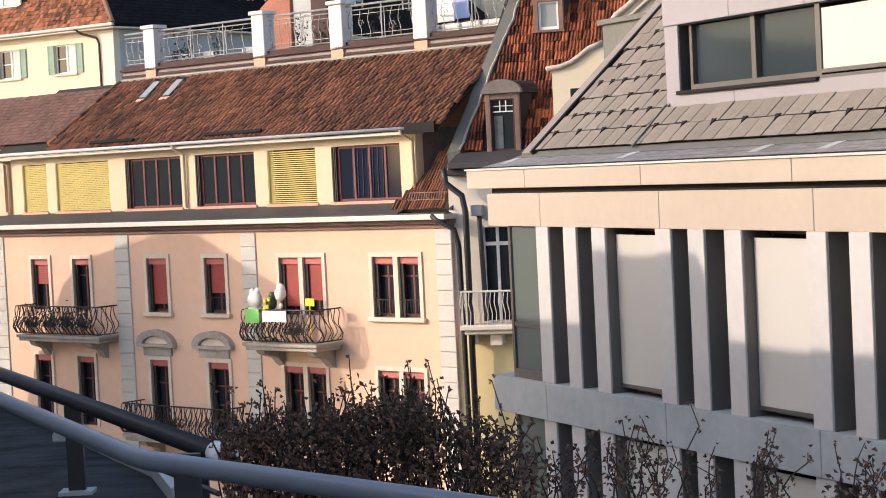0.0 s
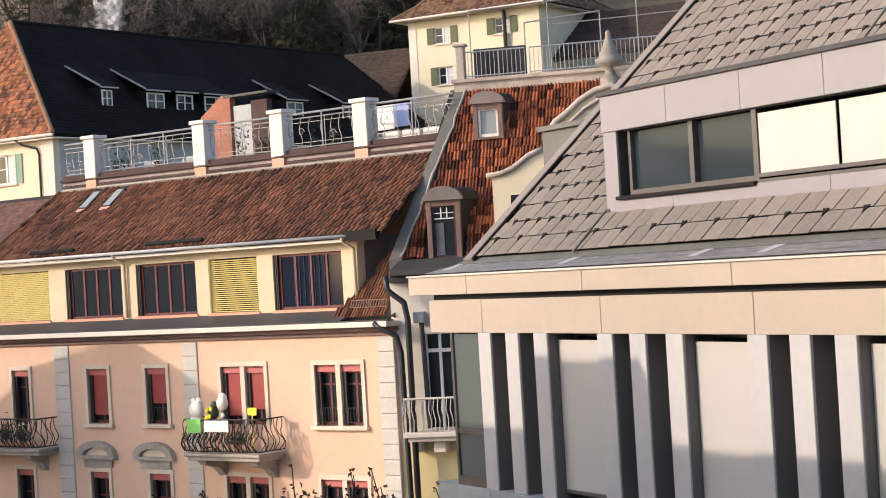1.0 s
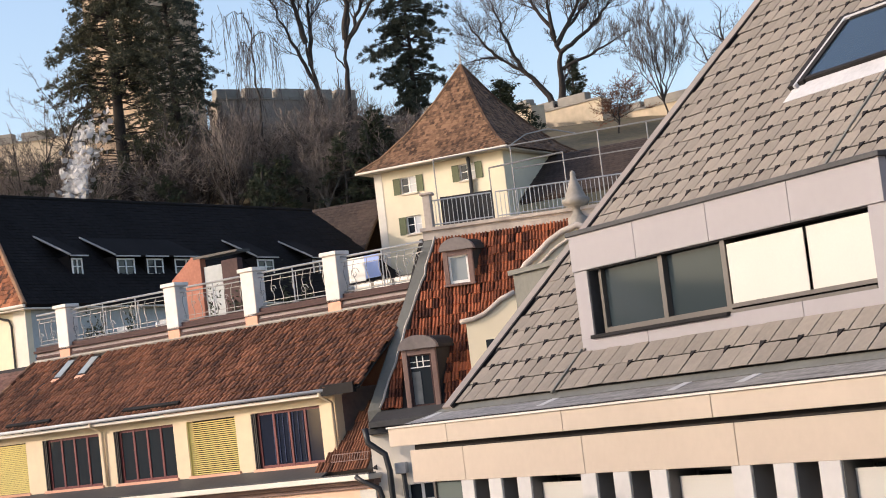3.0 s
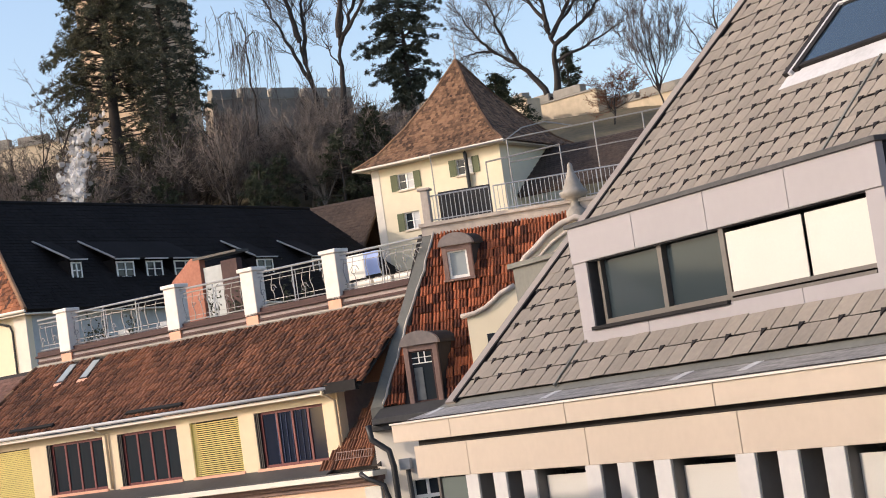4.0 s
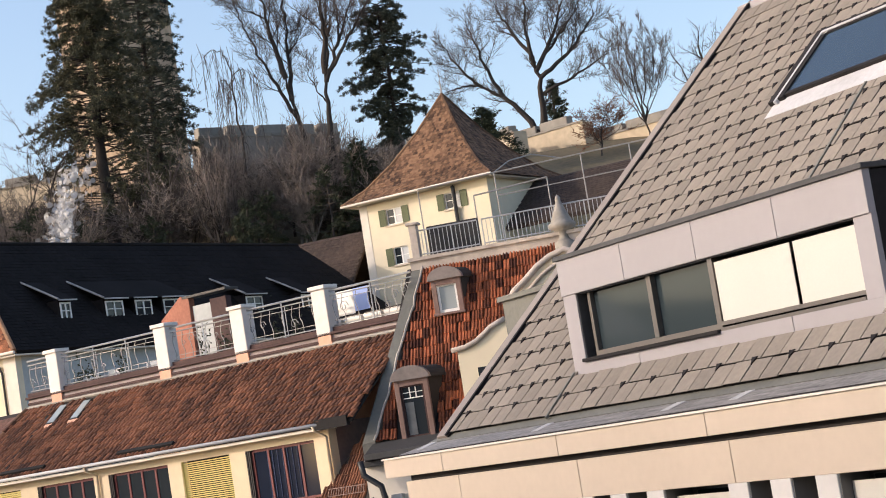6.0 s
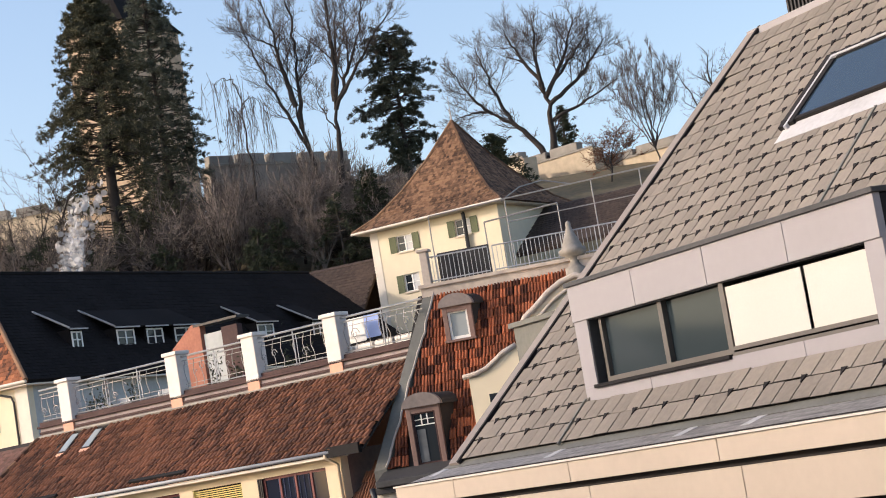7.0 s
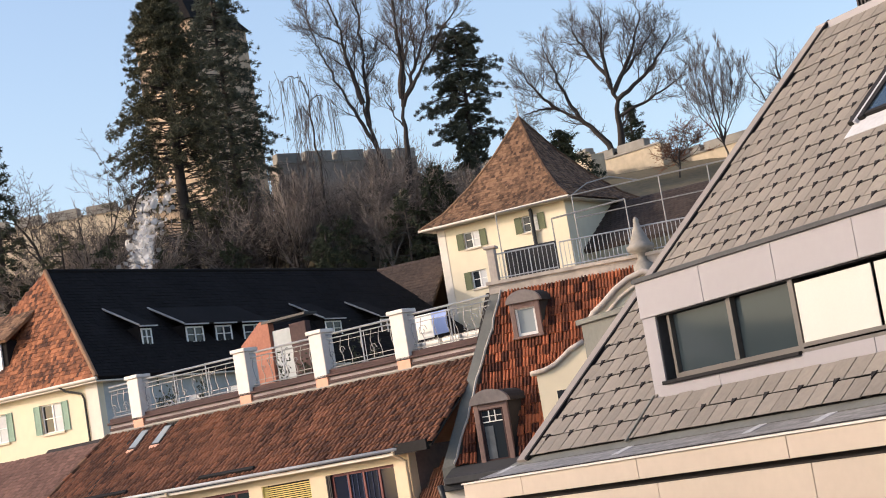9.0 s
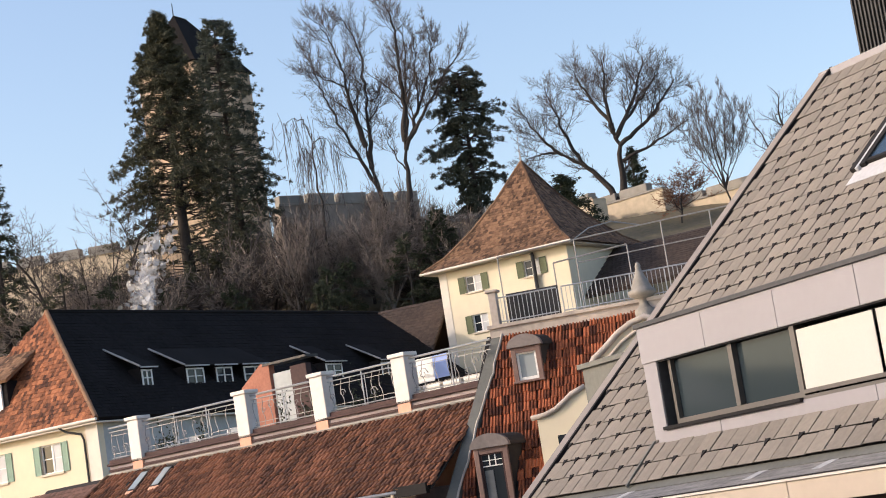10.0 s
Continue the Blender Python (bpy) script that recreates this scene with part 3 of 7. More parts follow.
# corner glazing
for z0, z1 in FLOORS:
    w = part("corner_window", boxes((0.85, 1.91, 0.14, 0.18, z0, z1), (0.85, 0.9, 0.18, 3.0, z0, z1)), DARK_ROOM, modern)
    part("pane", boxes((0.86, 1.9, 0.07, 0.09, z0 + 0.16, z1 - 0.02)), CORNER_GLASS, w, "greenish corner pane with its reflection in the colour")
    part("window_frame", boxes((0.78, 0.86, 0.03, 0.13, z0, z1), (0.86, 1.9, 0.03, 0.13, z0, z0 + 0.16), (0.86, 1.9, 0.04, 0.12, z0 + 0.92, z0 + 1.0)), ALU, w)
part("wall", boxes((0.9, S1, 0.66, 0.9, 0, H - 0.5), (0.9, 1.2, 0.9, 14.0, 0, H - 0.5), (0.9, S1, 13.7, 14.0, 0, H - 0.5), (S1 - 0.3, S1, 0.9, 13.7, 0, H - 0.5)), CONCRETE_GREY, modern)
part("plinth", boxes((0.07, S1, 0.0, 0.66, 0, H - 11.2)), CONCRETE_GREY, modern)
# gutter tray
part("gutter", solid([(-0.55, 0.14, H - 0.095), (S1, 0.14, H - 0.095), (S1, 0.72, H + 0.06), (-0.2, 0.72, H + 0.06)], 0.05), GUTTER_STAIN, modern, "stained pale gutter sheet")
part("gutter_lip", boxes((-0.55, S1, 0.142, 0.165, H - 0.10, H - 0.075)), BLACK_SHEET, modern)
part("eaves_apron", solid([(-0.2, 0.72, H + 0.07), (S1, 0.72, H + 0.07), (S1, 0.88, H + 0.17), (0.1, 0.88, H + 0.17)], 0.03), LEAD_GREY, modern, "dark lead eaves apron")
for q in (-0.1, 4.1, 7.9, 9.6, 13.7):
    part("gutter_joint", solid([(q, 0.4, H - 0.02), (q + 0.22, 0.4, H - 0.02), (q + 0.24, 0.71, H + 0.068), (q + 0.02, 0.71, H + 0.068)], 0.02), PALE_ZINC, modern, "pale soldered gutter joint")
# roof body
PITCH = radians(42)
MB0, MZ0 = 0.80, H + 0.13
MB1 = 9.55
MZ1 = MZ0 + (MB1 - MB0) * math.tan(PITCH)


def on_roof(s, b, up=0.0):
    return (s, b - up * math.sin(PITCH), MZ0 + (b - MB0) * math.tan(PITCH) + up * math.cos(PITCH))


part("roof", solid([on_roof(0.25, MB0, -0.05), on_roof(S1, MB0, -0.05), on_roof(S1, MB1, -0.05), on_roof(0.1, MB1, -0.05)], 0.25), ROOF_BED, modern, "grey-brown fibre slate roof")
part("verge", solid([on_roof(0.08, MB0 - 0.02, 0.05), on_roof(0.43, MB0 - 0.02, 0.05), on_roof(0.23, MB1, 0.05), on_roof(-0.12, MB1, 0.05)], 0.3), VERGE, modern, "brown sheet verge trim")
# Black strip laid over the slate ends to paint the gap's shadow.
part("verge_gap", solid([on_roof(0.43, MB0 - 0.02, 0.075), on_roof(0.50, MB0 - 0.02, 0.075), on_roof(0.30, MB1, 0.075), on_roof(0.23, MB1, 0.075)], 0.07), BLACK_SHEET, modern, "black strip painted as the shadow gap along the verge")
part("ridge_cap", boxes((-0.12, S1, MB1 - 0.1, MB1 + 0.5, MZ1 - 0.12, MZ1 + 0.02)), GREY_CLAD, modern, "pale zinc ridge capping")
part("gable_wall", prism([(0.3, H - 0.5), (0.55, H - 0.5), (0.55, H + 0.1), (0.3, H + 0.1)], 0.9, 14.0), CONCRETE, modern)
gb = bmesh.new()
vs = [gb.verts.new(p) for p in ((0.3, MB0, MZ0 - 0.2), (0.3, MB1, MZ1 - 0.25), (0.3, 18.0, MZ0 - 0.2), (0.5, MB0, MZ0 - 0.2), (0.5, MB1, MZ1 - 0.25), (0.5, 18.0, MZ0 - 0.2))]
for f in ((0, 1, 2), (3, 5, 4), (0, 3, 4, 1), (1, 4, 5, 2), (2, 5, 3, 0)):
    gb.faces.new([vs[k] for k in f])
part("gable", gb, GREY_CLAD, modern)
part("rear_roof", solid([(0.1, MB1, MZ1 - 0.05), (S1, MB1, MZ1 - 0.05), (S1, 18.2, MZ0), (0.1, 18.2, MZ0)], 0.2), FIBRE_SLATE, modern)
# box dormer
DB = 1.53
dormer = part("box_dormer", boxes((4.36, 11.5, DB + 0.32, DB + 0.36, H + 1.0, H + 2.1)), DARK_ROOM, modern, "pale grey clad box dormer")
D0, D1 = 3.93, 11.9
for a, b in ((D0, 5.9), (5.9, 7.9), (7.9, 9.9), (9.9, D1)):
    part("cladding_panel", boxes((a + 0.006, b - 0.006, DB - 0.03, DB + 0.1, H + 2.12, H + 2.72), bevel=0.004), GREY_CLAD, dormer)
for a, b in ((D0, 5.92), (5.92, 9.88), (9.88, D1)):
    part("cladding_panel", boxes((a + 0.006, b - 0.006, DB, DB + 0.1, H + 0.74, H + 1.0), bevel=0.004), GREY_CLAD, dormer)
part("cladding_panel", boxes((D0 + 0.006, 4.34, DB, DB + 0.1, H + 1.0, H + 2.12)), GREY_CLAD, dormer)
part("cladding_panel", boxes((11.52, D1 - 0.006, DB, DB + 0.1, H + 1.0, H + 2.12)), GREY_CLAD, dormer)
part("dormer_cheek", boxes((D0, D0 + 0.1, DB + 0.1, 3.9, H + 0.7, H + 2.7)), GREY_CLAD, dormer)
# Right cheek is turned from the sun; its shade is in the black.
part("dormer_cheek", boxes((D1 - 0.1, D1, DB + 0.1, 3.9, H + 0.7, H + 2.7)), BLACK_SHEET, dormer, "dormer cheek blackened to carry its shade")
part("window_sill", boxes((4.3, 8.16, DB - 0.06, DB + 0.12, H + 0.97, H + 1.03), bevel=0.008), BLACK_SHEET, dormer, "dark metal window sill")
part("dormer_roof", boxes((D0 - 0.04, D1 + 0.04, DB - 0.07, 4.0, H + 2.72, H + 2.80), bevel=0.01), ZINC_DARK, dormer, "dark sheet dormer roof edge")
part("reveal", boxes((4.34, 4.36, DB + 0.02, DB + 0.34, H + 1.0, H + 2.12), (4.36, 11.5, DB + 0.02, DB + 0.34, H + 2.1, H + 2.12), (11.5, 11.52, DB + 0.02, DB + 0.34, H + 1.0, H + 2.12)), ZINC_DARK, dormer)
for a, b in ((4.5, 6.36), (6.36, 8.14)):
    part("pane", boxes((a + 0.05, b - 0.05, DB + 0.2, DB + 0.22, H + 1.1, H + 2.08)), GLASS_GREEN, dormer, "greenish dormer pane")
part("window_frame", boxes((4.5, 8.14, DB + 0.12, DB + 0.24, H + 1.02, H + 1.12), (6.3, 6.42, DB + 0.1, DB + 0.25, H + 1.12, H + 2.1), (8.06, 8.18, DB + 0.04, DB + 0.25, H + 1.0, H + 2.1), (4.5, 4.58, DB + 0.12, DB + 0.24, H + 1.12, H + 2.1)), ALU, dormer, "bronze-grey window frame")
for a, b in ((8.2, 10.02), (10.1, 11.5)):
    part("blind", boxes((a, b, DB + 0.06, DB + 0.075, H + 1.14, H + 2.03)), WHITE_BLIND, dormer, "lowered white fabric blind")
part("blind_rail", boxes((8.18, 11.5, DB + 0.03, DB + 0.1, H + 1.08, H + 1.14), (8.18, 11.5, DB + 0.0, DB + 0.05, H + 1.0, H + 1.05)), ALU, dormer)
# roof window
def roof_box(s0, s1, b0, b1, up0, up1):
    bm = bmesh.new()
    v = [bm.verts.new(on_roof(s, b, u)) for u in (up0, up1) for b in (b0, b1) for s in (s0, s1)]
    for f in ((0, 2, 3, 1), (4, 5, 7, 6), (0, 1, 5, 4), (2, 6, 7, 3), (0, 4, 6, 2), (1, 3, 7, 5)):
        bm.faces.new([v[k] for k in f])
    return bm


SK0, SK1, SKB0, SKB1 = 4.55, 9.6, 6.22, 7.55
skylight = part("roof_window", roof_box(SK0 + 0.3, SK1 - 0.1, SKB0 + 0.06, SKB1 - 0.1, 0.0, 0.1), SKY_GLASS, modern, "roof window with the sky's reflection tinted into its pane")
part("flashing_apron", roof_box(SK0 + 0.02, SK1 + 0.12, SKB0 - 0.30, SKB0 + 0.04, 0.0, 0.05), PALE_ZINC, skylight, "pale zinc apron")
# The outermost black strip paints the shadow gap beside the frame.
for a, b, c, d, up, mat in ((SK0 - 0.06, SK0 + 0.12, SKB0 - 0.04, SKB1, 0.13, BLACK_SHEET), (SK0 + 0.12, SK0 + 0.18, SKB0 - 0.06, SKB1, 0.135, PALE_ZINC), (SK0 + 0.18, SK0 + 0.33, SKB0, SKB1 - 0.1, 0.13, BLACK_SHEET), (SK0 - 0.06, SK1, SKB1 + 0.05, SKB1 + 0.12, 0.06, VERGE), (SK0 - 0.06, SK1, SKB1, SKB1 + 0.05, 0.13, BLACK_SHEET), (SK0 + 0.18, SK1, SKB1 - 0.05, SKB1, 0.135, PALE_ZINC), (SK0 + 0.33, SK1, SKB1 - 0.1, SKB1 - 0.05, 0.12, BLACK_SHEET), (SK0 + 0.33, SK1, SKB0 + 0.04, SKB0 + 0.10, 0.12, BLACK_SHEET)):
    part("window_frame", roof_box(a, b, c, d, 0.0, up), mat, skylight, "dark roof window frame and painted shadow gap" if mat is BLACK_SHEET else "pale zinc frame cover strip")
# slatted box on the ridge
louvre = thing("roof_plant_box", MOD_AT, "dark slatted plant enclosure on the slate roof ridge", "plant enclosure")
part("core", boxes((1.0, 5.0, 9.9, 12.0, MZ1 - 0.5, MZ1 + 2.9)), ZINC, louvre)
for i in range(34):
    s = 0.92 + i * 0.12
    part("slat", boxes((s, s + 0.05, 9.78, 9.88, MZ1 + 0.0, MZ1 + 3.0)), IRON, louvre)


# ---- the red mansard house ----
RED_AT = site(0.125, 52.616, 106.0)
red = thing("mansard_house", RED_AT, "cream house with red tiled mansard roof", "house")
MAN = radians(60)
NB0, NZ0 = 0.62, H + 0.33
NB1 = 3.42
NZ1 = NZ0 + (NB1 - NB0) * math.tan(MAN)


def on_mansard(s, b, up=0.0):
    return (s, b - up * math.sin(MAN), NZ0 + (b - NB0) * math.tan(MAN) + up * math.cos(MAN))


part("wall", wall_with_holes(0.1, 9.0, 0, H - 0.1, 0.0, 0.4, [(0.95, 1.85, H - 4.3, H - 1.75), (0.95, 1.85, H - 8.0, H - 5.5)]), OFF_WHITE, red)
part("wall", boxes((8.6, 9.0, 0.4, 9.0, 0, H - 0.1), (0.1, 9.0, 9.0, 9.4, 0, H + 5.0)), OFF_WHITE, red)
part("roof", solid([on_mansard(0.25, NB0, -0.05), on_mansard(9.0, NB0, -0.05), on_mansard(9.0, NB1, -0.05), on_mansard(1.3, NB1, -0.05)], 0.2), ROOF_BED, red)
part("eaves", boxes((0.2, 9.0, -0.35, 0.7, H - 0.12, H + 0.06), (0.1, 9.0, -0.2, 0.4, H - 0.3, H - 0.12), bevel=0.02), ZINC_DARK, red, "dark sheet-covered eaves")
part("eaves_sheet", solid([(0.25, -0.3, H + 0.07), (9.0, -0.3, H + 0.07), (9.0, 0.66, H + 0.33), (0.25, 0.66, H + 0.33)], 0.04), ZINC_DARK, red)
part("roof_terrace", boxes((1.45, 9.0, NB1 - 0.12, 9.4, NZ1 - 0.1, NZ1 + 0.16), (1.4, 9.0, NB1 - 0.2, NB1 + 0.1, NZ1 + 0.16, NZ1 + 0.26)), STAINED_STONE, red, "stained pale stone terrace edge")


# ---- tiles laid as pieces ----
def tile_shape(tw, th, thick, roll, rolls=2, gap=None):
    """One roof tile: flat, or with one or two raised rolls along it, lower edge at v = 0."""
    prof = [(0.0, 0.0), (0.12, 0.0), (0.2, roll), (0.38, roll), (0.46, 0.0), (0.6, 0.0), (0.68, roll), (0.88, roll), (1.0, 0.0)] if roll else [(0.0, 0.0), (1.0, 0.0)]
    if roll and rolls == 1:
        prof = [(0.0, 0.0), (0.1, 0.0), (0.24, roll * 0.8), (0.5, roll), (0.76, roll * 0.8), (0.9, 0.0), (1.0, 0.0)]
    vs, fs, n = [], [], len(prof)
    g = 0.02 * tw if roll else 0.028 * tw
    end = th * 1.12 if gap is None else th - gap
    for v, lift in ((0.0, thick * 1.5), (end, thick * (0.45 if gap is None else 1.2))):
        vs += [(g + (tw - 2 * g) * u, v, lift + z) for u, z in prof]
    vs += [(g + (tw - 2 * g) * u, 0.0 if gap is None else 0.02, thick * 0.5 + z * 0.6) for u, z in prof]
    for k in range(n - 1):
        fs.append((k, k + 1, n + k + 1, n + k))
        fs.append((2 * n + k, 2 * n + k + 1, k + 1, k))
    b0 = len(vs)
    vs += [(g, end, 0.0), (tw - g, end, 0.0)]
    fs.append((0, n, b0, 2 * n))
    fs.append((n - 1, 3 * n - 1, b0 + 1, 2 * n - 1))
    return vs, fs


def inside(poly, u, v):
    hit = False
    for (a, b), (c, d) in zip(poly, poly[1:] + poly[:1]):
        if (b > v) != (d > v) and u < (c - a) * (v - b) / (d - b) + a:
            hit = not hit
    return hit


def tile_field(parent, mat, o, u, v, poly, tw, th, thick=0.02, roll=0.0, single=0, near=0.0, shift=0.5, name="tile", seed=1, jitter=0.006, skip=(), first=None, rolls=2, gap=None):
    """Tiles over a polygon in the plane o + u, v. The ones nearest along u to `near` are objects of their own, the rest one mesh."""
    u, v = Vector(u).normalized(), Vector(v).normalized()
    n = u.cross(v).normalized()
    basis = Matrix((u, v, n)).transposed().to_4x4()
    basis.translation = Vector(o)
    vs, fs = tile_shape(tw, th, thick, roll, rolls, gap)
    rnd = random.Random(seed)
    us, vv = [p[0] for p in poly], [p[1] for p in poly]
    spots = []
    for j in range(int((max(vv) - min(vv)) / th) + 1):
        v0 = min(vv) + j * th
        u0 = (min(us) if first is None else first) - tw * (j * shift % 1.0)
        while u0 < max(us):
            cu, cv = u0 + tw / 2, v0 + th / 2
            if inside(poly, cu, cv) and not any(a < cu < b and c < cv < d for a, b, c, d in skip):
                spots.append((u0, v0))
            u0 += tw
    order = sorted(range(len(spots)), key=lambda i: (abs(spots[i][0] - near), spots[i][1]))
    alone = set(order[:single])
    me = None
    if single:
        me = bpy.data.meshes.new(name)
        me.from_pydata(vs, [], fs)
        me.materials.append(mat)
    allv, allf = [], []
    for i, (u0, v0) in enumerate(spots):
        m = basis @ Matrix.Translation((u0 + rnd.gauss(0, jitter), v0 + rnd.gauss(0, jitter * 1.5), rnd.random() * jitter * 1.5)) @ Matrix.Rotation(rnd.gauss(0, jitter * 1.2), 4, "Z") @ Matrix.Rotation(rnd.gauss(0, jitter * 2), 4, "X")
        if i in alone:
            ob = new(name, me)
            ob.parent = parent
            ob.matrix_basis = m
        else:
            k = len(allv)
            allv += [tuple(m @ Vector(p)) for p in vs]
            allf += [tuple(k + q for q in f) for f in fs]
    if allv:
        mm = bpy.data.meshes.new(name + "s")
        mm.from_pydata(allv, [], allf)
        mm.materials.append(mat)
        ob = new(name + "_covering", mm)
        ob.parent = parent
        tagged(ob, kind="stuff")


# ---- houses behind ----
def shuttered_window(parent, x0, x1, z0, z1, y, shut, left=True, right=True, wide=0.45):
    """A white two-light window with open timber shutters beside it."""
    w = part("window", boxes((x0, x1, y + 0.2, y + 0.23, z0, z1)), DARK_ROOM, parent)
    part("pane", boxes((x0 + 0.06, (x0 + x1) / 2 - 0.03, y + 0.14, y + 0.16, z0 + 0.06, z1 - 0.06)), GLASS, w)
    part("pane", boxes(((x0 + x1) / 2 + 0.03, x1 - 0.06, y + 0.14, y + 0.16, z0 + 0.06, z1 - 0.06)), PALE_CURTAIN, w, "pane with pale curtain")
    m = (x0 + x1) / 2
    part("window_frame", boxes((x0, x0 + 0.07, y + 0.1, y + 0.18, z0, z1), (x1 - 0.07, x1, y + 0.1, y + 0.18, z0, z1), (m - 0.05, m + 0.05, y + 0.1, y + 0.18, z0, z1), (x0 + 0.07, x1 - 0.07, y + 0.105, y + 0.175, z1 - 0.07, z1), (x0 + 0.07, x1 - 0.07, y + 0.105, y + 0.175, z0, z0 + 0.07), (x0 + 0.07, x1 - 0.07, y + 0.11, y + 0.17, (z0 + z1) / 2, (z0 + z1) / 2 + 0.04)), WHITE_FRAME, w, "white window frame")
    part("sill", boxes((x0 - 0.08, x1 + 0.08, y - 0.1, y + 0.1, z0 - 0.1, z0)), SANDSTONE, w)
    for on, a, b in ((left, x0 - wide - 0.03, x0 - 0.03), (right, x1 + 0.03, x1 + wide + 0.03)):
        if on:
            sh = part("shutter", boxes((a, a + 0.05, y - 0.06, y - 0.01, z0, z1), (b - 0.05, b, y - 0.06, y - 0.01, z0, z1), (a + 0.05, b - 0.05, y - 0.06, y - 0.01, z1 - 0.06, z1), (a + 0.05, b - 0.05, y - 0.06, y - 0.01, z0, z0 + 0.06), (a + 0.05, b - 0.05, y - 0.03, y - 0.015, z0 + 0.06, z1 - 0.06)), shut, w, "open louvred shutter")
            sl = bmesh.new()
            n = int((z1 - z0 - 0.12) / 0.09)
            for i in range(n):
                box(sl, a + 0.05, b - 0.05, y - 0.052, y - 0.04, z0 + 0.07 + 0.09 * i, z0 + 0.13 + 0.09 * i)
            part("louvres", sl, shut, sh, kind="stuff")
    return w


YEL_AT = site(-15.5, 93.7, 125.5)
yellow = thing("yellow_house", YEL_AT, "pale yellow house with green shutters and a long hipped tile roof", "house")
YE, YR = H + 7.7, H + 14.2
YW, YL, YA = 13.0, 36.0, 3.9
WZ0, WZ1 = H + 5.5, H + 6.95
part("wall", wall_with_holes(-YW + 0.4, -0.45, 6, YE, 0.45, 0.85, [(-4.6, -3.1, WZ0, WZ1), (-8.65, -7.15, WZ0, WZ1)]), PALE_YELLOW, yellow)
# White plaster turned from the sun: its shade is put into this grey.
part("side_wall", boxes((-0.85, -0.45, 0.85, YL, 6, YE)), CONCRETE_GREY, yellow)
part("side_wall", boxes((-YW + 0.4, -YW + 0.8, 0.85, YL, 6, YE)), PALE_YELLOW, yellow)
part("corner_strip", boxes((-1.25, -0.42, 0.40, 0.47, 6, YE)), OFF_WHITE, yellow)
for a, b in ((-4.6, -3.1), (-8.65, -7.15)):
    shuttered_window(yellow, a, b, WZ0, WZ1, 0.45, GREEN_SHUTTER)
apex0, apex1 = Vector((-YW / 2, YA, YR)), Vector((-YW / 2, YL - 3, YR))
# The slopes turned from the sun carry their shade as tile colour.
part("roof_slope", solid([(0, 0, YE), (0, YL, YE), apex1, apex0], 0.2), CLAY_SHADED, yellow, "long tile slope with its shade in the colour")
part("roof_slope", solid([(-YW, YL, YE), (-YW, 0, YE), apex0, apex1], 0.2), CLAY_SHADED, yellow)
part("roof_hip", solid([(-YW, 0, YE), (0, 0, YE), apex0], 0.2), CLAY_ORANGE, yellow, "orange tiled hip end")
part("roof_hip", solid([(0, YL, YE), (-YW, YL, YE), apex1], 0.2), CLAY_SHADED, yellow)
SL = math.hypot(YW / 2, YR - YE)
tile_field(yellow, CLAY_SHADED, (0, 0, YE), (0, 1, 0), (-YW / 2, 0, YR - YE), [(0, 0), (YL, 0), (YL - 3, SL), (YA, SL)], 0.2, 0.26, 0.02, seed=3)
HL = math.hypot(YA, YR - YE)
tile_field(yellow, CLAY_ORANGE, (-YW, 0, YE), (1, 0, 0), (0, YA, YR - YE), [(0, 0), (YW, 0), (YW / 2, HL)], 0.2, 0.26, 0.025, seed=4, jitter=0.012)
rg = bmesh.new()
tube(rg, [apex0, apex1], 0.13, 8)
part("ridge", rg, CLAY_SHADED, yellow)
rg = bmesh.new()
tube(rg, [(0, 0, YE + 0.03), apex0 + Vector((0, 0, 0.03))], 0.12, 8)
part("hip_ridge", rg, CLAY_OLD, yellow)
g = bmesh.new()
tube(g, [(-YW - 0.1, -0.06, YE - 0.05), (0.05, -0.06, YE - 0.05)], 0.08, 8)
part("gutter", g, OFF_WHITE, yellow)
part("eaves_board", boxes((-YW, 0, 0.0, 0.45, YE - 0.22, YE - 0.15), (-0.45, 0, 0.45, YL, YE - 0.22, YE - 0.15)), OFF_WHITE, yellow)
g = bmesh.new()
tube(g, [(-2.6, -0.06, YE - 0.08), (-2.3, 0.1, YE - 0.35), (-1.5, 0.34, YE - 0.6), (-1.36, 0.36, YE - 0.9), (-1.36, 0.36, 8)], 0.06, 7)
part("downpipe", g, BLACK_PIPE, yellow)
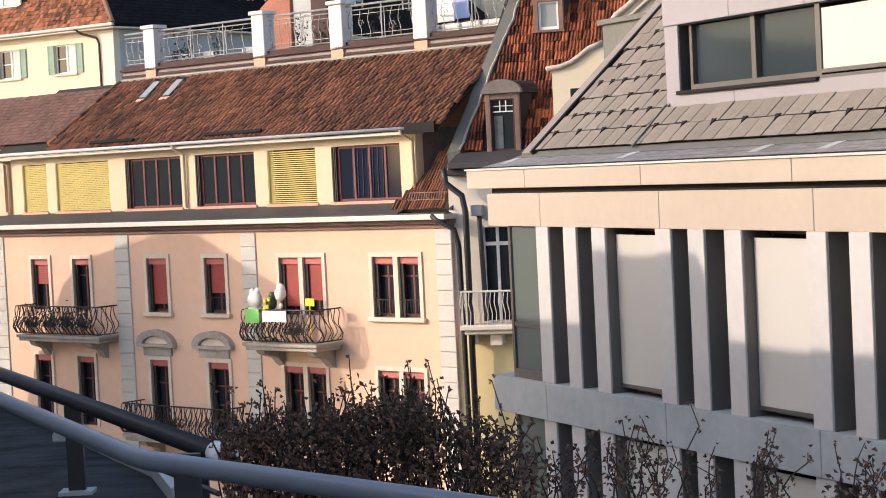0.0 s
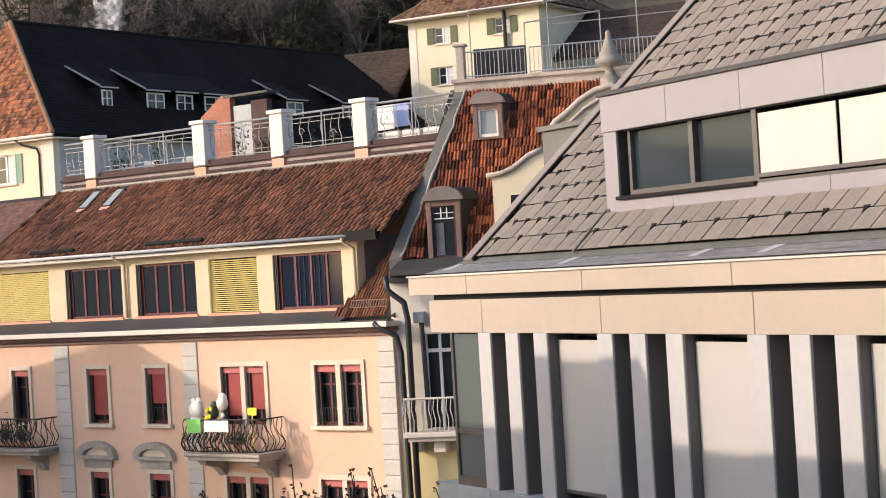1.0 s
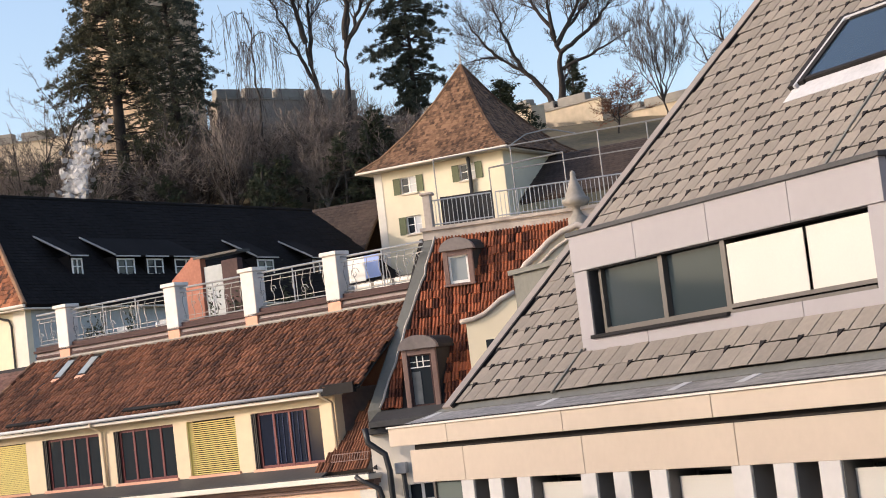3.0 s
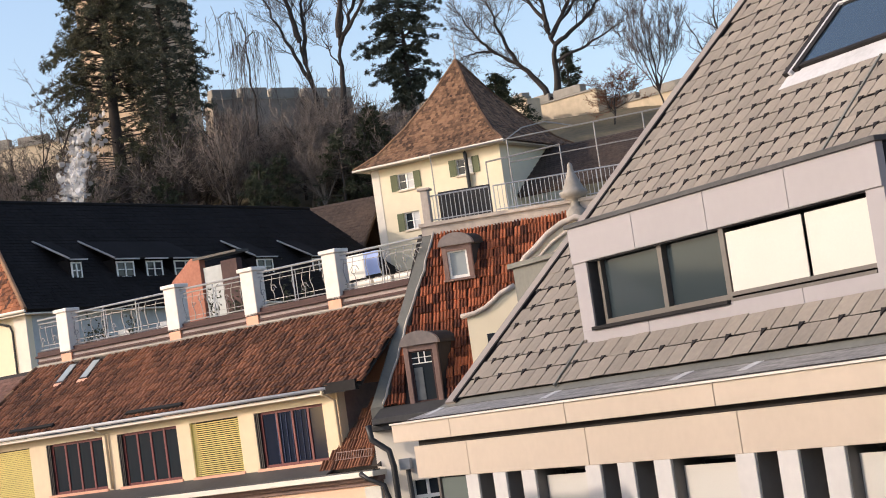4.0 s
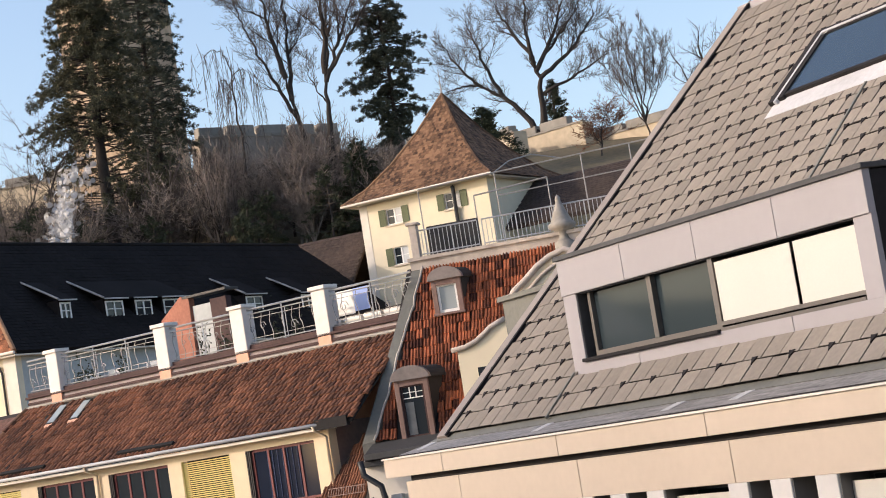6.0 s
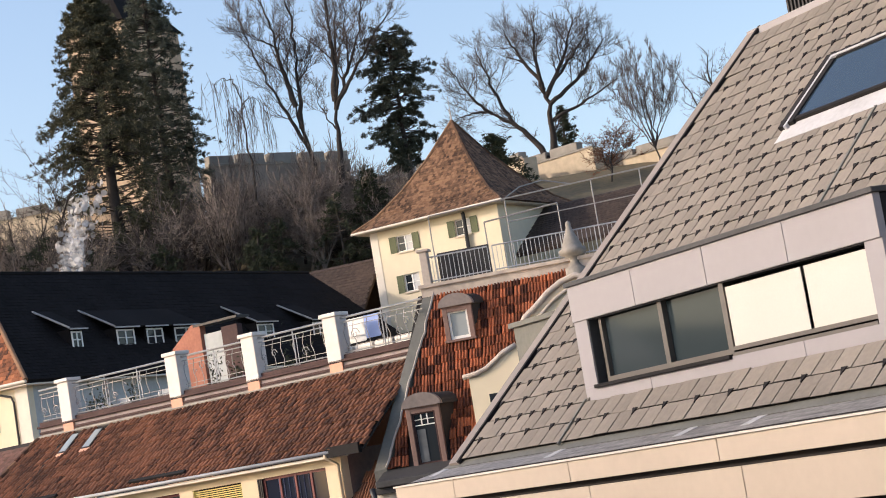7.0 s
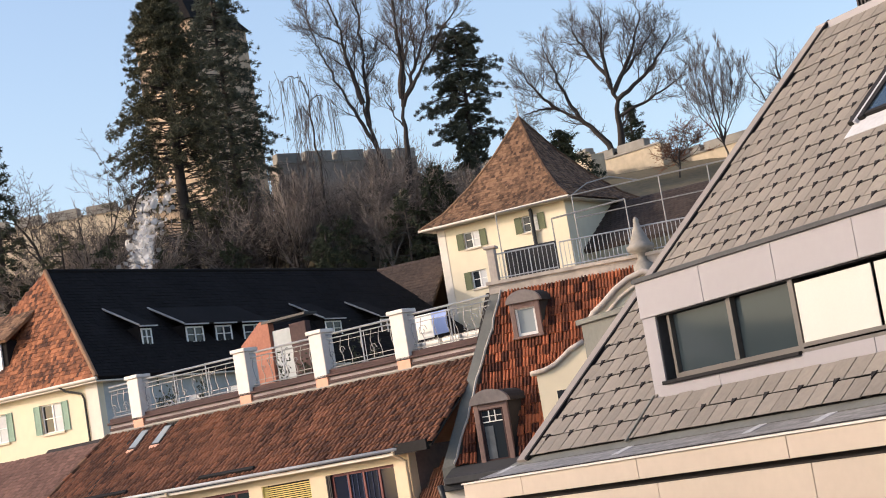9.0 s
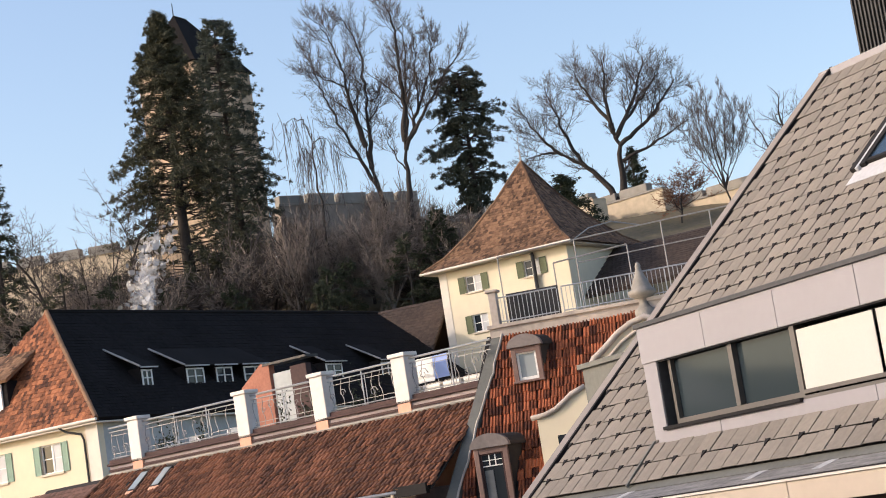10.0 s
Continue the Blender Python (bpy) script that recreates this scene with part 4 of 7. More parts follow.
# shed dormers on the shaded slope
for y0, y1 in ((5.25, 6.3), (8.65, 10.3), (11.0, 12.6), (13.3, 15.5), (20.6, 22.4), (26.0, 27.6)):
    d = part("shed_dormer", boxes((-3.6, -1.78, y0 + 0.06, y1 - 0.06, YE + 1.3, YE + 2.68)), CLAY_SHADED, yellow, "small dark shed dormer with white window")
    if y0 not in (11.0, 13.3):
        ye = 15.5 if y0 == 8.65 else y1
        part("dormer_roof", solid([(-1.55, y0 - 0.12, YE + 2.72), (-1.55, ye + 0.12, YE + 2.72), (-3.95, ye + 0.12, YE + 3.98), (-3.95, y0 - 0.12, YE + 3.98)], 0.1), CLAY_SHADED, d)
        vb = bmesh.new()
        tube(vb, [(-1.5, y0 - 0.16, YE + 2.72), (-3.95, y0 - 0.16, YE + 4.0)], 0.055, 4)
        part("verge_board", vb, ZINC, d)
    vb = bmesh.new()
    tube(vb, [(-1.5, y0 - 0.12, YE + 2.66), (-1.5, y1 + 0.12, YE + 2.66)], 0.05, 4)
    part("gutter", vb, ZINC, d)
    ym = (y0 + y1) / 2
    part("pane", boxes((-1.77, -1.75, y0 + 0.2, y1 - 0.2, YE + 1.72, YE + 2.5)), GLASS, d)
    part("window_frame", boxes((-1.76, -1.70, y0 + 0.14, y0 + 0.22, YE + 1.66, YE + 2.56), (-1.76, -1.70, y1 - 0.22, y1 - 0.14, YE + 1.66, YE + 2.56), (-1.76, -1.70, ym - 0.04, ym + 0.04, YE + 1.66, YE + 2.56), (-1.76, -1.70, y0 + 0.22, y1 - 0.22, YE + 2.48, YE + 2.56), (-1.76, -1.70, y0 + 0.22, y1 - 0.22, YE + 1.66, YE + 1.74), (-1.76, -1.71, y0 + 0.22, y1 - 0.22, YE + 2.1, YE + 2.14)), WHITE_FRAME, d)
# dormer on the orange hip
hd = part("hip_dormer", boxes((-10.2, -7.0, 0.98, 2.0, YE + 1.3, YE + 3.0)), CLAY_SHADED, yellow, "tiled dormer with white window on the hip")
part("dormer_roof", solid([(-10.5, 0.7, YE + 3.0), (-6.75, 0.7, YE + 3.0), (-6.3, 2.75, YE + 4.5), (-10.9, 2.75, YE + 4.5)], 0.14), CLAY_OLD, hd)
tile_field(hd, CLAY_OLD, (-10.9, 0.7, YE + 3.02), (1, 0, 0), (0, 2.05, 1.5), [(0.4, 0), (4.15, 0), (4.6, 2.5), (0, 2.5)], 0.2, 0.26, 0.02, seed=5)
part("pane", boxes((-9.9, -7.5, 0.92, 0.95, YE + 1.6, YE + 2.8)), PALE_CURTAIN, hd)
part("window_frame", boxes((-9.95, -9.85, 0.86, 0.96, YE + 1.55, YE + 2.85), (-7.5, -7.35, 0.86, 0.96, YE + 1.55, YE + 2.85), (-8.75, -8.65, 0.86, 0.96, YE + 1.55, YE + 2.85), (-9.85, -7.5, 0.86, 0.96, YE + 1.5, YE + 1.6)), WHITE_FRAME, hd)

# roof between the long roof and the square house
LOW_AT = site(-3.3, 132.0, 117.0)
low = thing("low_house", LOW_AT, "low house with a dark brown tile roof", "house")
part("wall", boxes((-2.5, 6.5, -4.6, -4.2, 20, H + 10.2)), PALE_YELLOW, low)
part("roof_slope", solid([(-3, -5, H + 10.2), (7.4, -5, H + 10.2), (7.4, 0, H + 14.95), (-3, 0, H + 14.95)], 0.2), CLAY_UMBER_SHADE, low)
part("roof_slope", solid([(7.4, 5, H + 10.2), (-3, 5, H + 10.2), (-3, 0, H + 14.95), (7.4, 0, H + 14.95)], 0.2), CLAY_UMBER_SHADE, low)
tile_field(low, CLAY_UMBER_SHADE, (-3, -5, H + 10.22), (1, 0, 0), (0, 5, 4.75), [(0, 0), (10.4, 0), (10.4, 6.9), (0, 6.9)], 0.22, 0.3, 0.03, seed=6)

# the square house with the bell-cast roof
TOW_AT = site(1.6, 125.0, 123.0)
tower = thing("square_house", TOW_AT, "pale yellow square house with a bell-cast pyramid roof", "house")
TE, TW = H + 16.3, 11.3
T_WIN = [(2.82, 4.02, H + 14.55, H + 15.62, True, True), (7.3, 8.45, H + 14.7, H + 15.75, True, True), (2.95, 4.1, H + 11.9, H + 13.05, True, False)]
part("wall", wall_with_holes(0.9, TW - 0.75, 22, TE, 0.75, 1.1, [w[:4] for w in T_WIN]), PALE_YELLOW, tower)
part("wall", boxes((TW - 1.1, TW - 0.75, 1.1, TW - 0.75, 22, TE)), PALE_YELLOW, tower)
part("wall", boxes((0.9, 1.25, 1.1, TW - 0.75, 22, TE)), PALE_YELLOW, tower)
part("corner_strip", boxes((0.87, 1.45, 0.72, 0.76, 22, TE - 0.1)), OFF_WHITE, tower)
part("soffit", boxes((0.1, TW - 0.1, 0.1, TW - 0.1, TE - 0.12, TE - 0.04)), OFF_WHITE, tower)
for a, b, z0, z1, le, ri in T_WIN:
    shuttered_window(tower, a, b, z0, z1, 0.75, OLIVE_SHUTTER, le, ri, 0.5)
g = bmesh.new()
tube(g, [(8.15, 0.55, H + 13.2), (8.15, 0.55, H + 16.0), (8.1, 0.5, H + 16.1)], 0.13, 8)
part("flue_pipe", g, BLACK_PIPE, tower, "black flue pipe on the wall")
PROFILE = ((0.0, 0.0), (0.22, 0.85), (0.47, 2.35), (0.72, 4.2), (1.0, 6.75))
for k in range(4):
    mat = CLAY_OLD
    turn = Matrix.Translation((TW / 2, TW / 2, TE)) @ Matrix.Rotation(k * math.pi / 2, 4, "Z")
    bm = bmesh.new()
    rows = []
    for f, z in PROFILE:
        r = (1 - f) * TW / 2
        rows.append([bm.verts.new(turn @ Vector((-r, -r, z - 0.05))), bm.verts.new(turn @ Vector((r, -r, z - 0.05)))])
    for a, b in zip(rows, rows[1:]):
        bm.faces.new((a[0], a[1], b[1], b[0]))
    side = part("roof_side", bm, mat, tower)
    for (f0, z0), (f1, z1) in zip(PROFILE, PROFILE[1:]):
        r0, r1 = (1 - f0) * TW / 2, (1 - f1) * TW / 2
        ln = math.hypot(r0 - r1, z1 - z0)
        o = turn @ Vector((-r0, -r0, z0))
        u = turn.to_3x3() @ Vector((1, 0, 0))
        v = turn.to_3x3() @ Vector((0, r0 - r1, z1 - z0))
        tile_field(side, mat, o, u, v, [(0, 0), (2 * r0, 0), (r0 + r1, ln), (r0 - r1, ln)], 0.2, 0.24, 0.03, seed=10 + k, jitter=0.012)
    hb = bmesh.new()
    tube(hb, [turn @ Vector((-(1 - f) * TW / 2, -(1 - f) * TW / 2, z + 0.03)) for f, z in PROFILE], 0.11, 7)
    part("hip_ridge", hb, CLAY_OLD, tower)
g = bmesh.new()
tube(g, [(TW / 2, TW / 2, TE + 6.6), (TW / 2, TW / 2, TE + 7.6)], 0.09, 7, 0.04)
tube(g, [(TW / 2, TW / 2, TE + 7.6), (TW / 2, TW / 2, TE + 8.5)], 0.03, 5)
part("finial", g, ZINC, tower, "thin metal roof finial")
g = bmesh.new()
tube(g, [(-0.05, -0.05, TE - 0.03), (TW + 0.05, -0.05, TE - 0.03)], 0.08, 8)
part("gutter", g, OFF_WHITE, tower)
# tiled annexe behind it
# Umber is darkened further to paint the square house's shade on this roof.
part("annexe_roof", solid([(TW - 0.7, 2.2, TE - 3.4), (TW + 16, 2.2, TE - 3.4), (TW + 16, 7.2, TE - 0.25), (TW - 0.7, 7.2, TE - 0.25)], 0.25), CLAY_UMBER_SHADE, tower)
tile_field(tower, CLAY_UMBER_SHADE, (TW - 0.7, 2.2, TE - 3.38), (1, 0, 0), (0, 5, 3.15), [(0, 0), (16.5, 0), (16.5, 5.9), (0, 5.9)], 0.22, 0.3, 0.03, seed=21)


# ---- the castle ----
def bearing(a, far, z=0.0):
    return Vector((far * math.sin(radians(a)), far * math.cos(radians(a)), z))


def lift(e, far):
    return H + far * math.tan(radians(e))


def castle_run(a0, f0, a1, f1, top, merlon=2.0, gap=0.55, tall=0.9, stone=CASTLE_STONE):
    """One straight run of the curtain wall, with merlons and stone courses."""
    p, q = bearing(a0, f0), bearing(a1, f1)
    d = q - p
    w = thing("castle_wall", pose(p.x, p.y, 0, 0, 0, math.degrees(math.atan2(d.y, d.x))), "crenellated rubble stone castle wall on the hilltop", "castle wall", "runs of the castle wall")
    n = d.length
    base = min(terrain(p.x, p.y), terrain(q.x, q.y)) - 2
    part("curtain_wall", boxes((0, n, 0, 1.4, base, top - tall)), stone, w)
    part("coping", boxes((-0.05, n + 0.05, -0.12, 0.5, top - tall, top - tall + 0.16)), CASTLE_CAP, w)
    x = 0.15
    rnd = random.Random(int(a0 * 10))
    while x + merlon * 0.6 < n:
        m = min(merlon * rnd.uniform(0.85, 1.2), n - x)
        part("merlon", boxes((x, x + m, 0, 0.9, top - tall + 0.16, top + rnd.uniform(-0.12, 0.08)), bevel=0.06), CASTLE_CAP, w)
        x += m + gap
    return w


castle_run(-15.0, 188, -7.0, 178, lift(9.55, 182), 2.6, 0.8, 1.0)
castle_run(-3.2, 164, 1.0, 172, lift(10.12, 169), 2.8, 0.5, 1.0, SHADED_STONE)
castle_run(0.9, 176, 4.4, 168, lift(9.15, 172), 3.4, 0.6, 0.8)
castle_run(4.2, 182, 6.2, 172, lift(9.02, 174), 1.6, 0.6, 0.8)
castle_run(6.0, 180, 8.3, 174, lift(8.95, 177), 3.6, 0.5, 0.9)
castle_run(8.2, 177, 12.8, 167, lift(8.62, 173), 5.2, 0.4, 0.8)
# keep tower
K = bearing(-5.12, 178)
keep = thing("castle_tower", site(K.x, K.y, 118.0), "tall square castle tower with a dark steep roof", "tower")
KT = lift(14.55, 180)
kb = terrain(K.x, K.y) - 3
part("tower_wall", boxes((-6.6, 0.0, 0.0, 9.5, kb, KT)), material("orange_tower_stone", (0.47, 0.35, 0.24), 0.95, 0.45, 1.2, 0.2, 0.4), keep, "warm orange stone tower walls")
KR = lift(16.1, 182)
kp = [(-6.9, -0.3, KT), (0.3, -0.3, KT), (0.3, 9.8, KT), (-6.9, 9.8, KT)]
ka, kc = (-3.6, 3.0, KR), (-3.6, 5.0, KR)
part("roof_side", solid([kp[0], kp[1], ka], 0.2), CLAY_SHADED, keep)
part("roof_side", solid([kp[1], kp[2], kc, ka], 0.2), CLAY_SHADED, keep)
part("roof_side", solid([kp[2], kp[3], kc], 0.2), CLAY_SHADED, keep)
part("roof_side", solid([kp[3], kp[0], ka, kc], 0.2), CLAY_SHADED, keep)
g = bmesh.new()
tube(g, [ka, (-3.6, 3.0, KR + 1.2)], 0.06, 5, 0.04)
part("finial", g, BLACK_PIPE, keep)
for zz in (0.3, 0.55):
    part("arrow_slit", boxes((-3.6, -3.1, -0.02, 0.3, kb + (KT - kb) * zz, kb + (KT - kb) * zz + 1.4)), DARK_ROOM, keep)


# ---- trees ----
def branch(sticks, rnd, p, d, length, r, depth, rule):
    """Grow one limb and, from it, its own limbs. sticks gathers (points, r0, r1, depth)."""
    n = rule["steps"] if depth < 4 else 2
    pts = [p.copy()]
    dd = d.normalized()
    for i in range(n):
        wob = Vector((rnd.gauss(0, 1), rnd.gauss(0, 1), rnd.gauss(0, 0.7))) * rule["wobble"]
        dd = (dd + wob + Vector((0, 0, rule["rise"] if depth < rule["droop_from"] else rule["droop"])) / n).normalized()
        pts.append(pts[-1] + dd * length / n)
    r1 = r * 0.62
    sticks.append((pts, r, max(r1, rule["thin"] * 0.7), depth))
    if depth >= rule["levels"]:
        return
    kids = rule["kids"][min(depth, len(rule["kids"]) - 1)]
    for k in range(kids):
        t = rule["from"][min(depth, len(rule["from"]) - 1)]
        t = t + (1 - t) * (k + rnd.random()) / kids
        i = min(n - 1, int(t * n))
        q = pts[i].lerp(pts[i + 1], t * n - i)
        axis = (pts[i + 1] - pts[i]).normalized()
        side = axis.orthogonal().normalized()
        side.rotate(Matrix.Rotation(k * 2.4 + rnd.random() * 1.2, 3, axis))
        ang = radians(rule["spread"] * rnd.uniform(0.7, 1.25))
        nd = axis * math.cos(ang) + side * math.sin(ang)
        shrink = rule["shrink"] * rnd.uniform(0.75, 1.15) * (1.0 - 0.35 * (t if depth else 0))
        branch(sticks, rnd, q, nd, length * shrink, max(rule["thin"], r * (1 - 0.45 * t) * 0.58), depth + 1, rule)
    if depth < rule["levels"]:
        branch(sticks, rnd, pts[-1], dd, length * rule["shrink"] * 0.9, max(rule["thin"], r1), depth + 1, rule)


def sticks_mesh(sticks, name, mat, parent):
    vs, fs = [], []
    for pts, r0, r1, depth in sticks:
        sides = 7 if r0 > 0.12 else 4 if r0 > 0.04 else 3
        k0 = len(vs)
        side = None
        for i, p in enumerate(pts):
            d = (pts[min(i + 1, len(pts) - 1)] - pts[max(i - 1, 0)]).normalized()
            side = d.orthogonal().normalized() if side is None else (side - d * side.dot(d)).normalized()
            up = d.cross(side)
            r = r0 + (r1 - r0) * i / (len(pts) - 1)
            for s in range(sides):
                a = 6.28318 * s / sides
                vs.append(tuple(p + (side * math.cos(a) + up * math.sin(a)) * r))
        for i in range(len(pts) - 1):
            for s in range(sides):
                a, b = k0 + i * sides + s, k0 + i * sides + (s + 1) % sides
                fs.append((a, b, b + sides, a + sides))
    me = bpy.data.meshes.new(name)
    me.from_pydata(vs, [], fs)
    me.materials.append(mat)
    me.polygons.foreach_set("use_smooth", [True] * len(me.polygons))
    ob = new(name, me)
    ob.parent = parent
    return ob


OPEN = dict(steps=4, wobble=0.10, rise=0.25, droop=0.0, droop_from=9, levels=6, kids=(4, 3, 3, 2, 2, 2), spread=42, shrink=0.66, thin=0.022)
OPEN["from"] = (0.35, 0.25, 0.2, 0.15)


def bare_tree(az, far, top_el, label, rule, seed, trunk=0.3, trunk_r=0.35, lean=(0, 0, 1), forks=0, mat=BARK, fine=TWIG, category="bare tree"):
    p = bearing(az, far)
    z = terrain(p.x, p.y)
    tall = lift(top_el, far) - z
    t = thing("bare_tree", pose(p.x, p.y, z - 0.2), label, category, "bare trees on the hill")
    rnd = random.Random(seed)
    sticks = []
    ru = dict(rule)
    branch(sticks, rnd, Vector((0, 0, 0)), Vector(lean), tall * trunk, trunk_r, 0, ru)
    hi = max(q.z for s in sticks for q in s[0])
    f = tall / hi
    w = rule.get("width", 1.0)
    sticks = [([Vector((q.x * f * w, q.y * f * w, q.z * f)) for q in pts], a, b, d) for pts, a, b, d in sticks]
    thick = min(3, ru["levels"] - 2)
    sticks_mesh([s for s in sticks if s[3] <= thick], "trunk", mat, t)
    tagged(sticks_mesh([s for s in sticks if s[3] > thick], "crown", fine, t), "fine leafless twigs")
    return t


def needle_tree(az, far, top_el, label, seed, width, mat, shape, bottom=0.12, clumps=900, size=0.55, trunk_r=0.5, trunk_mat=BARK, squash=0.5, category="conifer", bare_low=0.0, sprays=22, droop=0.35):
    """A conifer: trunk, boughs, and a crown of small ragged clumps of needles with gaps. shape(h) gives the half width, 0..1, at height h, 0..1."""
    p = bearing(az, far)
    z = terrain(p.x, p.y)
    tall = lift(top_el, far) - z
    t = thing("conifer_tree", pose(p.x, p.y, z - 0.2), label, category, "conifers on the hill")
    rnd = random.Random(seed)
    tr = bmesh.new()
    tube(tr, [(rnd.gauss(0, 0.08), rnd.gauss(0, 0.08), tall * k / 8) for k in range(9)], trunk_r, 9, 0.06)
    part("trunk", tr, trunk_mat, t, smooth=True)
    boughs, hearts, aims = [], [], []
    n_b = int(clumps / 9)
    for b in range(n_b):
        h = bottom + (1 - bottom) * (b + rnd.random()) / n_b
        if h < bare_low and rnd.random() < 0.5:
            continue
        a = rnd.random() * 6.283
        reach = width * shape(h) * rnd.uniform(0.5, 1.08)
        root = Vector((0, 0, tall * h))
        tip = Vector((math.cos(a) * reach, math.sin(a) * reach, tall * h - reach * rnd.uniform(0.0, 0.35)))
        boughs.append(([root, root.lerp(tip, 0.5) + Vector((0, 0, 0.12 * reach)), tip], 0.055, 0.015, 1))
        for c in range(9):
            k = 0.3 + 0.7 * rnd.random() ** 0.65
            mid = root.lerp(tip, k) + Vector((0, 0, 0.48 * reach * k * (1 - k)))
            hearts.append(mid + Vector((rnd.gauss(0, 0.3), rnd.gauss(0, 0.3), rnd.gauss(0, 0.2))) * (size * 1.5))
            aims.append((math.cos(a) * 0.5, math.sin(a) * 0.5, -droop))
    g = np.random.default_rng(seed)
    q, aim = np.repeat(np.array(hearts), sprays, axis=0), np.repeat(np.array(aims), sprays, axis=0)
    m = len(q)
    d = g.normal(size=(m, 3)) * (1, 1, squash) + aim
    d /= np.linalg.norm(d, axis=1, keepdims=True)
    e = np.cross(d, g.normal(size=(m, 3)))
    e /= np.linalg.norm(e, axis=1, keepdims=True)
    ln, wd = size * g.uniform(0.35, 0.9, (m, 1)), size * g.uniform(0.035, 0.085, (m, 1))
    foot = q + d * size * 0.08
    vs = np.stack((foot - e * wd * 0.6, foot + d * ln * 0.45 - e * wd, foot + d * ln, foot + d * ln * 0.45 + e * wd), axis=1).reshape(-1, 3).tolist()
    fs = np.arange(4 * m).reshape(-1, 4).tolist()
    tagged(sticks_mesh(boughs, "boughs", trunk_mat, t), kind="stuff")
    me = bpy.data.meshes.new("crown")
    me.from_pydata(vs, [], fs)
    me.materials.append(mat)
    ob = new("crown", me)
    ob.parent = t
    return t


def rule(**kw):
    r = dict(OPEN)
    r.update(kw)
    return r


needle_tree(-6.08, 150, 16.2, "tall giant sequoia with dark ragged needles", 1, 5.9, NEEDLE, lambda h: min(1.0, 1.75 * (1 - h) ** 0.82 + 0.015), 0.10, 6000, 0.42, 0.62, BARK, squash=0.8, bare_low=0.42, sprays=34)
needle_tree(-4.4, 158, 15.85, "tall grey-green conifer in front of the castle tower", 2, 4.3, NEEDLE_BLUE, lambda h: min(1.0, 0.2 + 1.1 * (1 - h) ** 0.5), 0.02, 3900, 0.40, 0.42, squash=0.9, droop=0.9, sprays=30)
needle_tree(2.75, 152, 13.3, "tall pine with open dark tiers", 3, 4.3, NEEDLE_BLUE, lambda h: (0.3 + 0.7 * math.sin(min(1, (h - 0.3) / 0.7) * 2.75)) * (0.75 + 0.25 * math.sin(h * 40)) if h > 0.3 else 0.2, 0.34, 2000, 0.36, 0.3, squash=0.7, category="pine", sprays=50, droop=0.0)
needle_tree(1.45, 144, 9.35, "dark yew against the castle wall", 7, 2.0, YEW, lambda h: min(1, 1.5 * (1 - h) ** 0.6), 0.0, 620, 0.45, 0.2, category="yew")
needle_tree(-2.3, 137, 7.75, "clipped dark cypress shrub on the slope", 8, 1.3, YEW, lambda h: min(1, 1.5 * (1 - h) ** 0.5), 0.0, 420, 0.36, 0.12, category="shrub", squash=1.2)
needle_tree(7.55, 182, 10.2, "small dark fir below the bare oak", 4, 2.6, YEW, lambda h: 1.05 - h, 0.05, 420, 0.5, 0.2, category="fir")
needle_tree(5.35, 150, 9.75, "dark yew behind the square house", 5, 3.4, YEW, lambda h: min(1, 1.6 * (1 - h) ** 0.7), 0.02, 700, 0.55, 0.25, category="yew")
needle_tree(-11.6, 140, 12.4, "dark fir at the foot of the hill", 6, 4.2, YEW, lambda h: 1.08 - h, 0.03, 900, 0.5, 0.35, category="fir")
for k, (az, far, el, w) in enumerate(((-9.9, 135, 9.05, 4.0), (-8.5, 138, 8.8, 3.0), (-2.05, 139, 8.1, 0.9), (0.4, 141, 8.8, 2.4), (1.2, 143, 8.9, 2.2), (-4.9, 139, 8.0, 2.0), (-6.9, 139, 8.1, 2.0), (-1.4, 142, 8.3, 1.5))):
    needle_tree(az, far, el, "low dark evergreen shrub on the slope", 20 + k, w, YEW if k != 0 else NEEDLE, lambda h: min(1, 1.4 * (1 - h) ** 0.5), 0.0, 300, 0.42, 0.12, category="shrub")

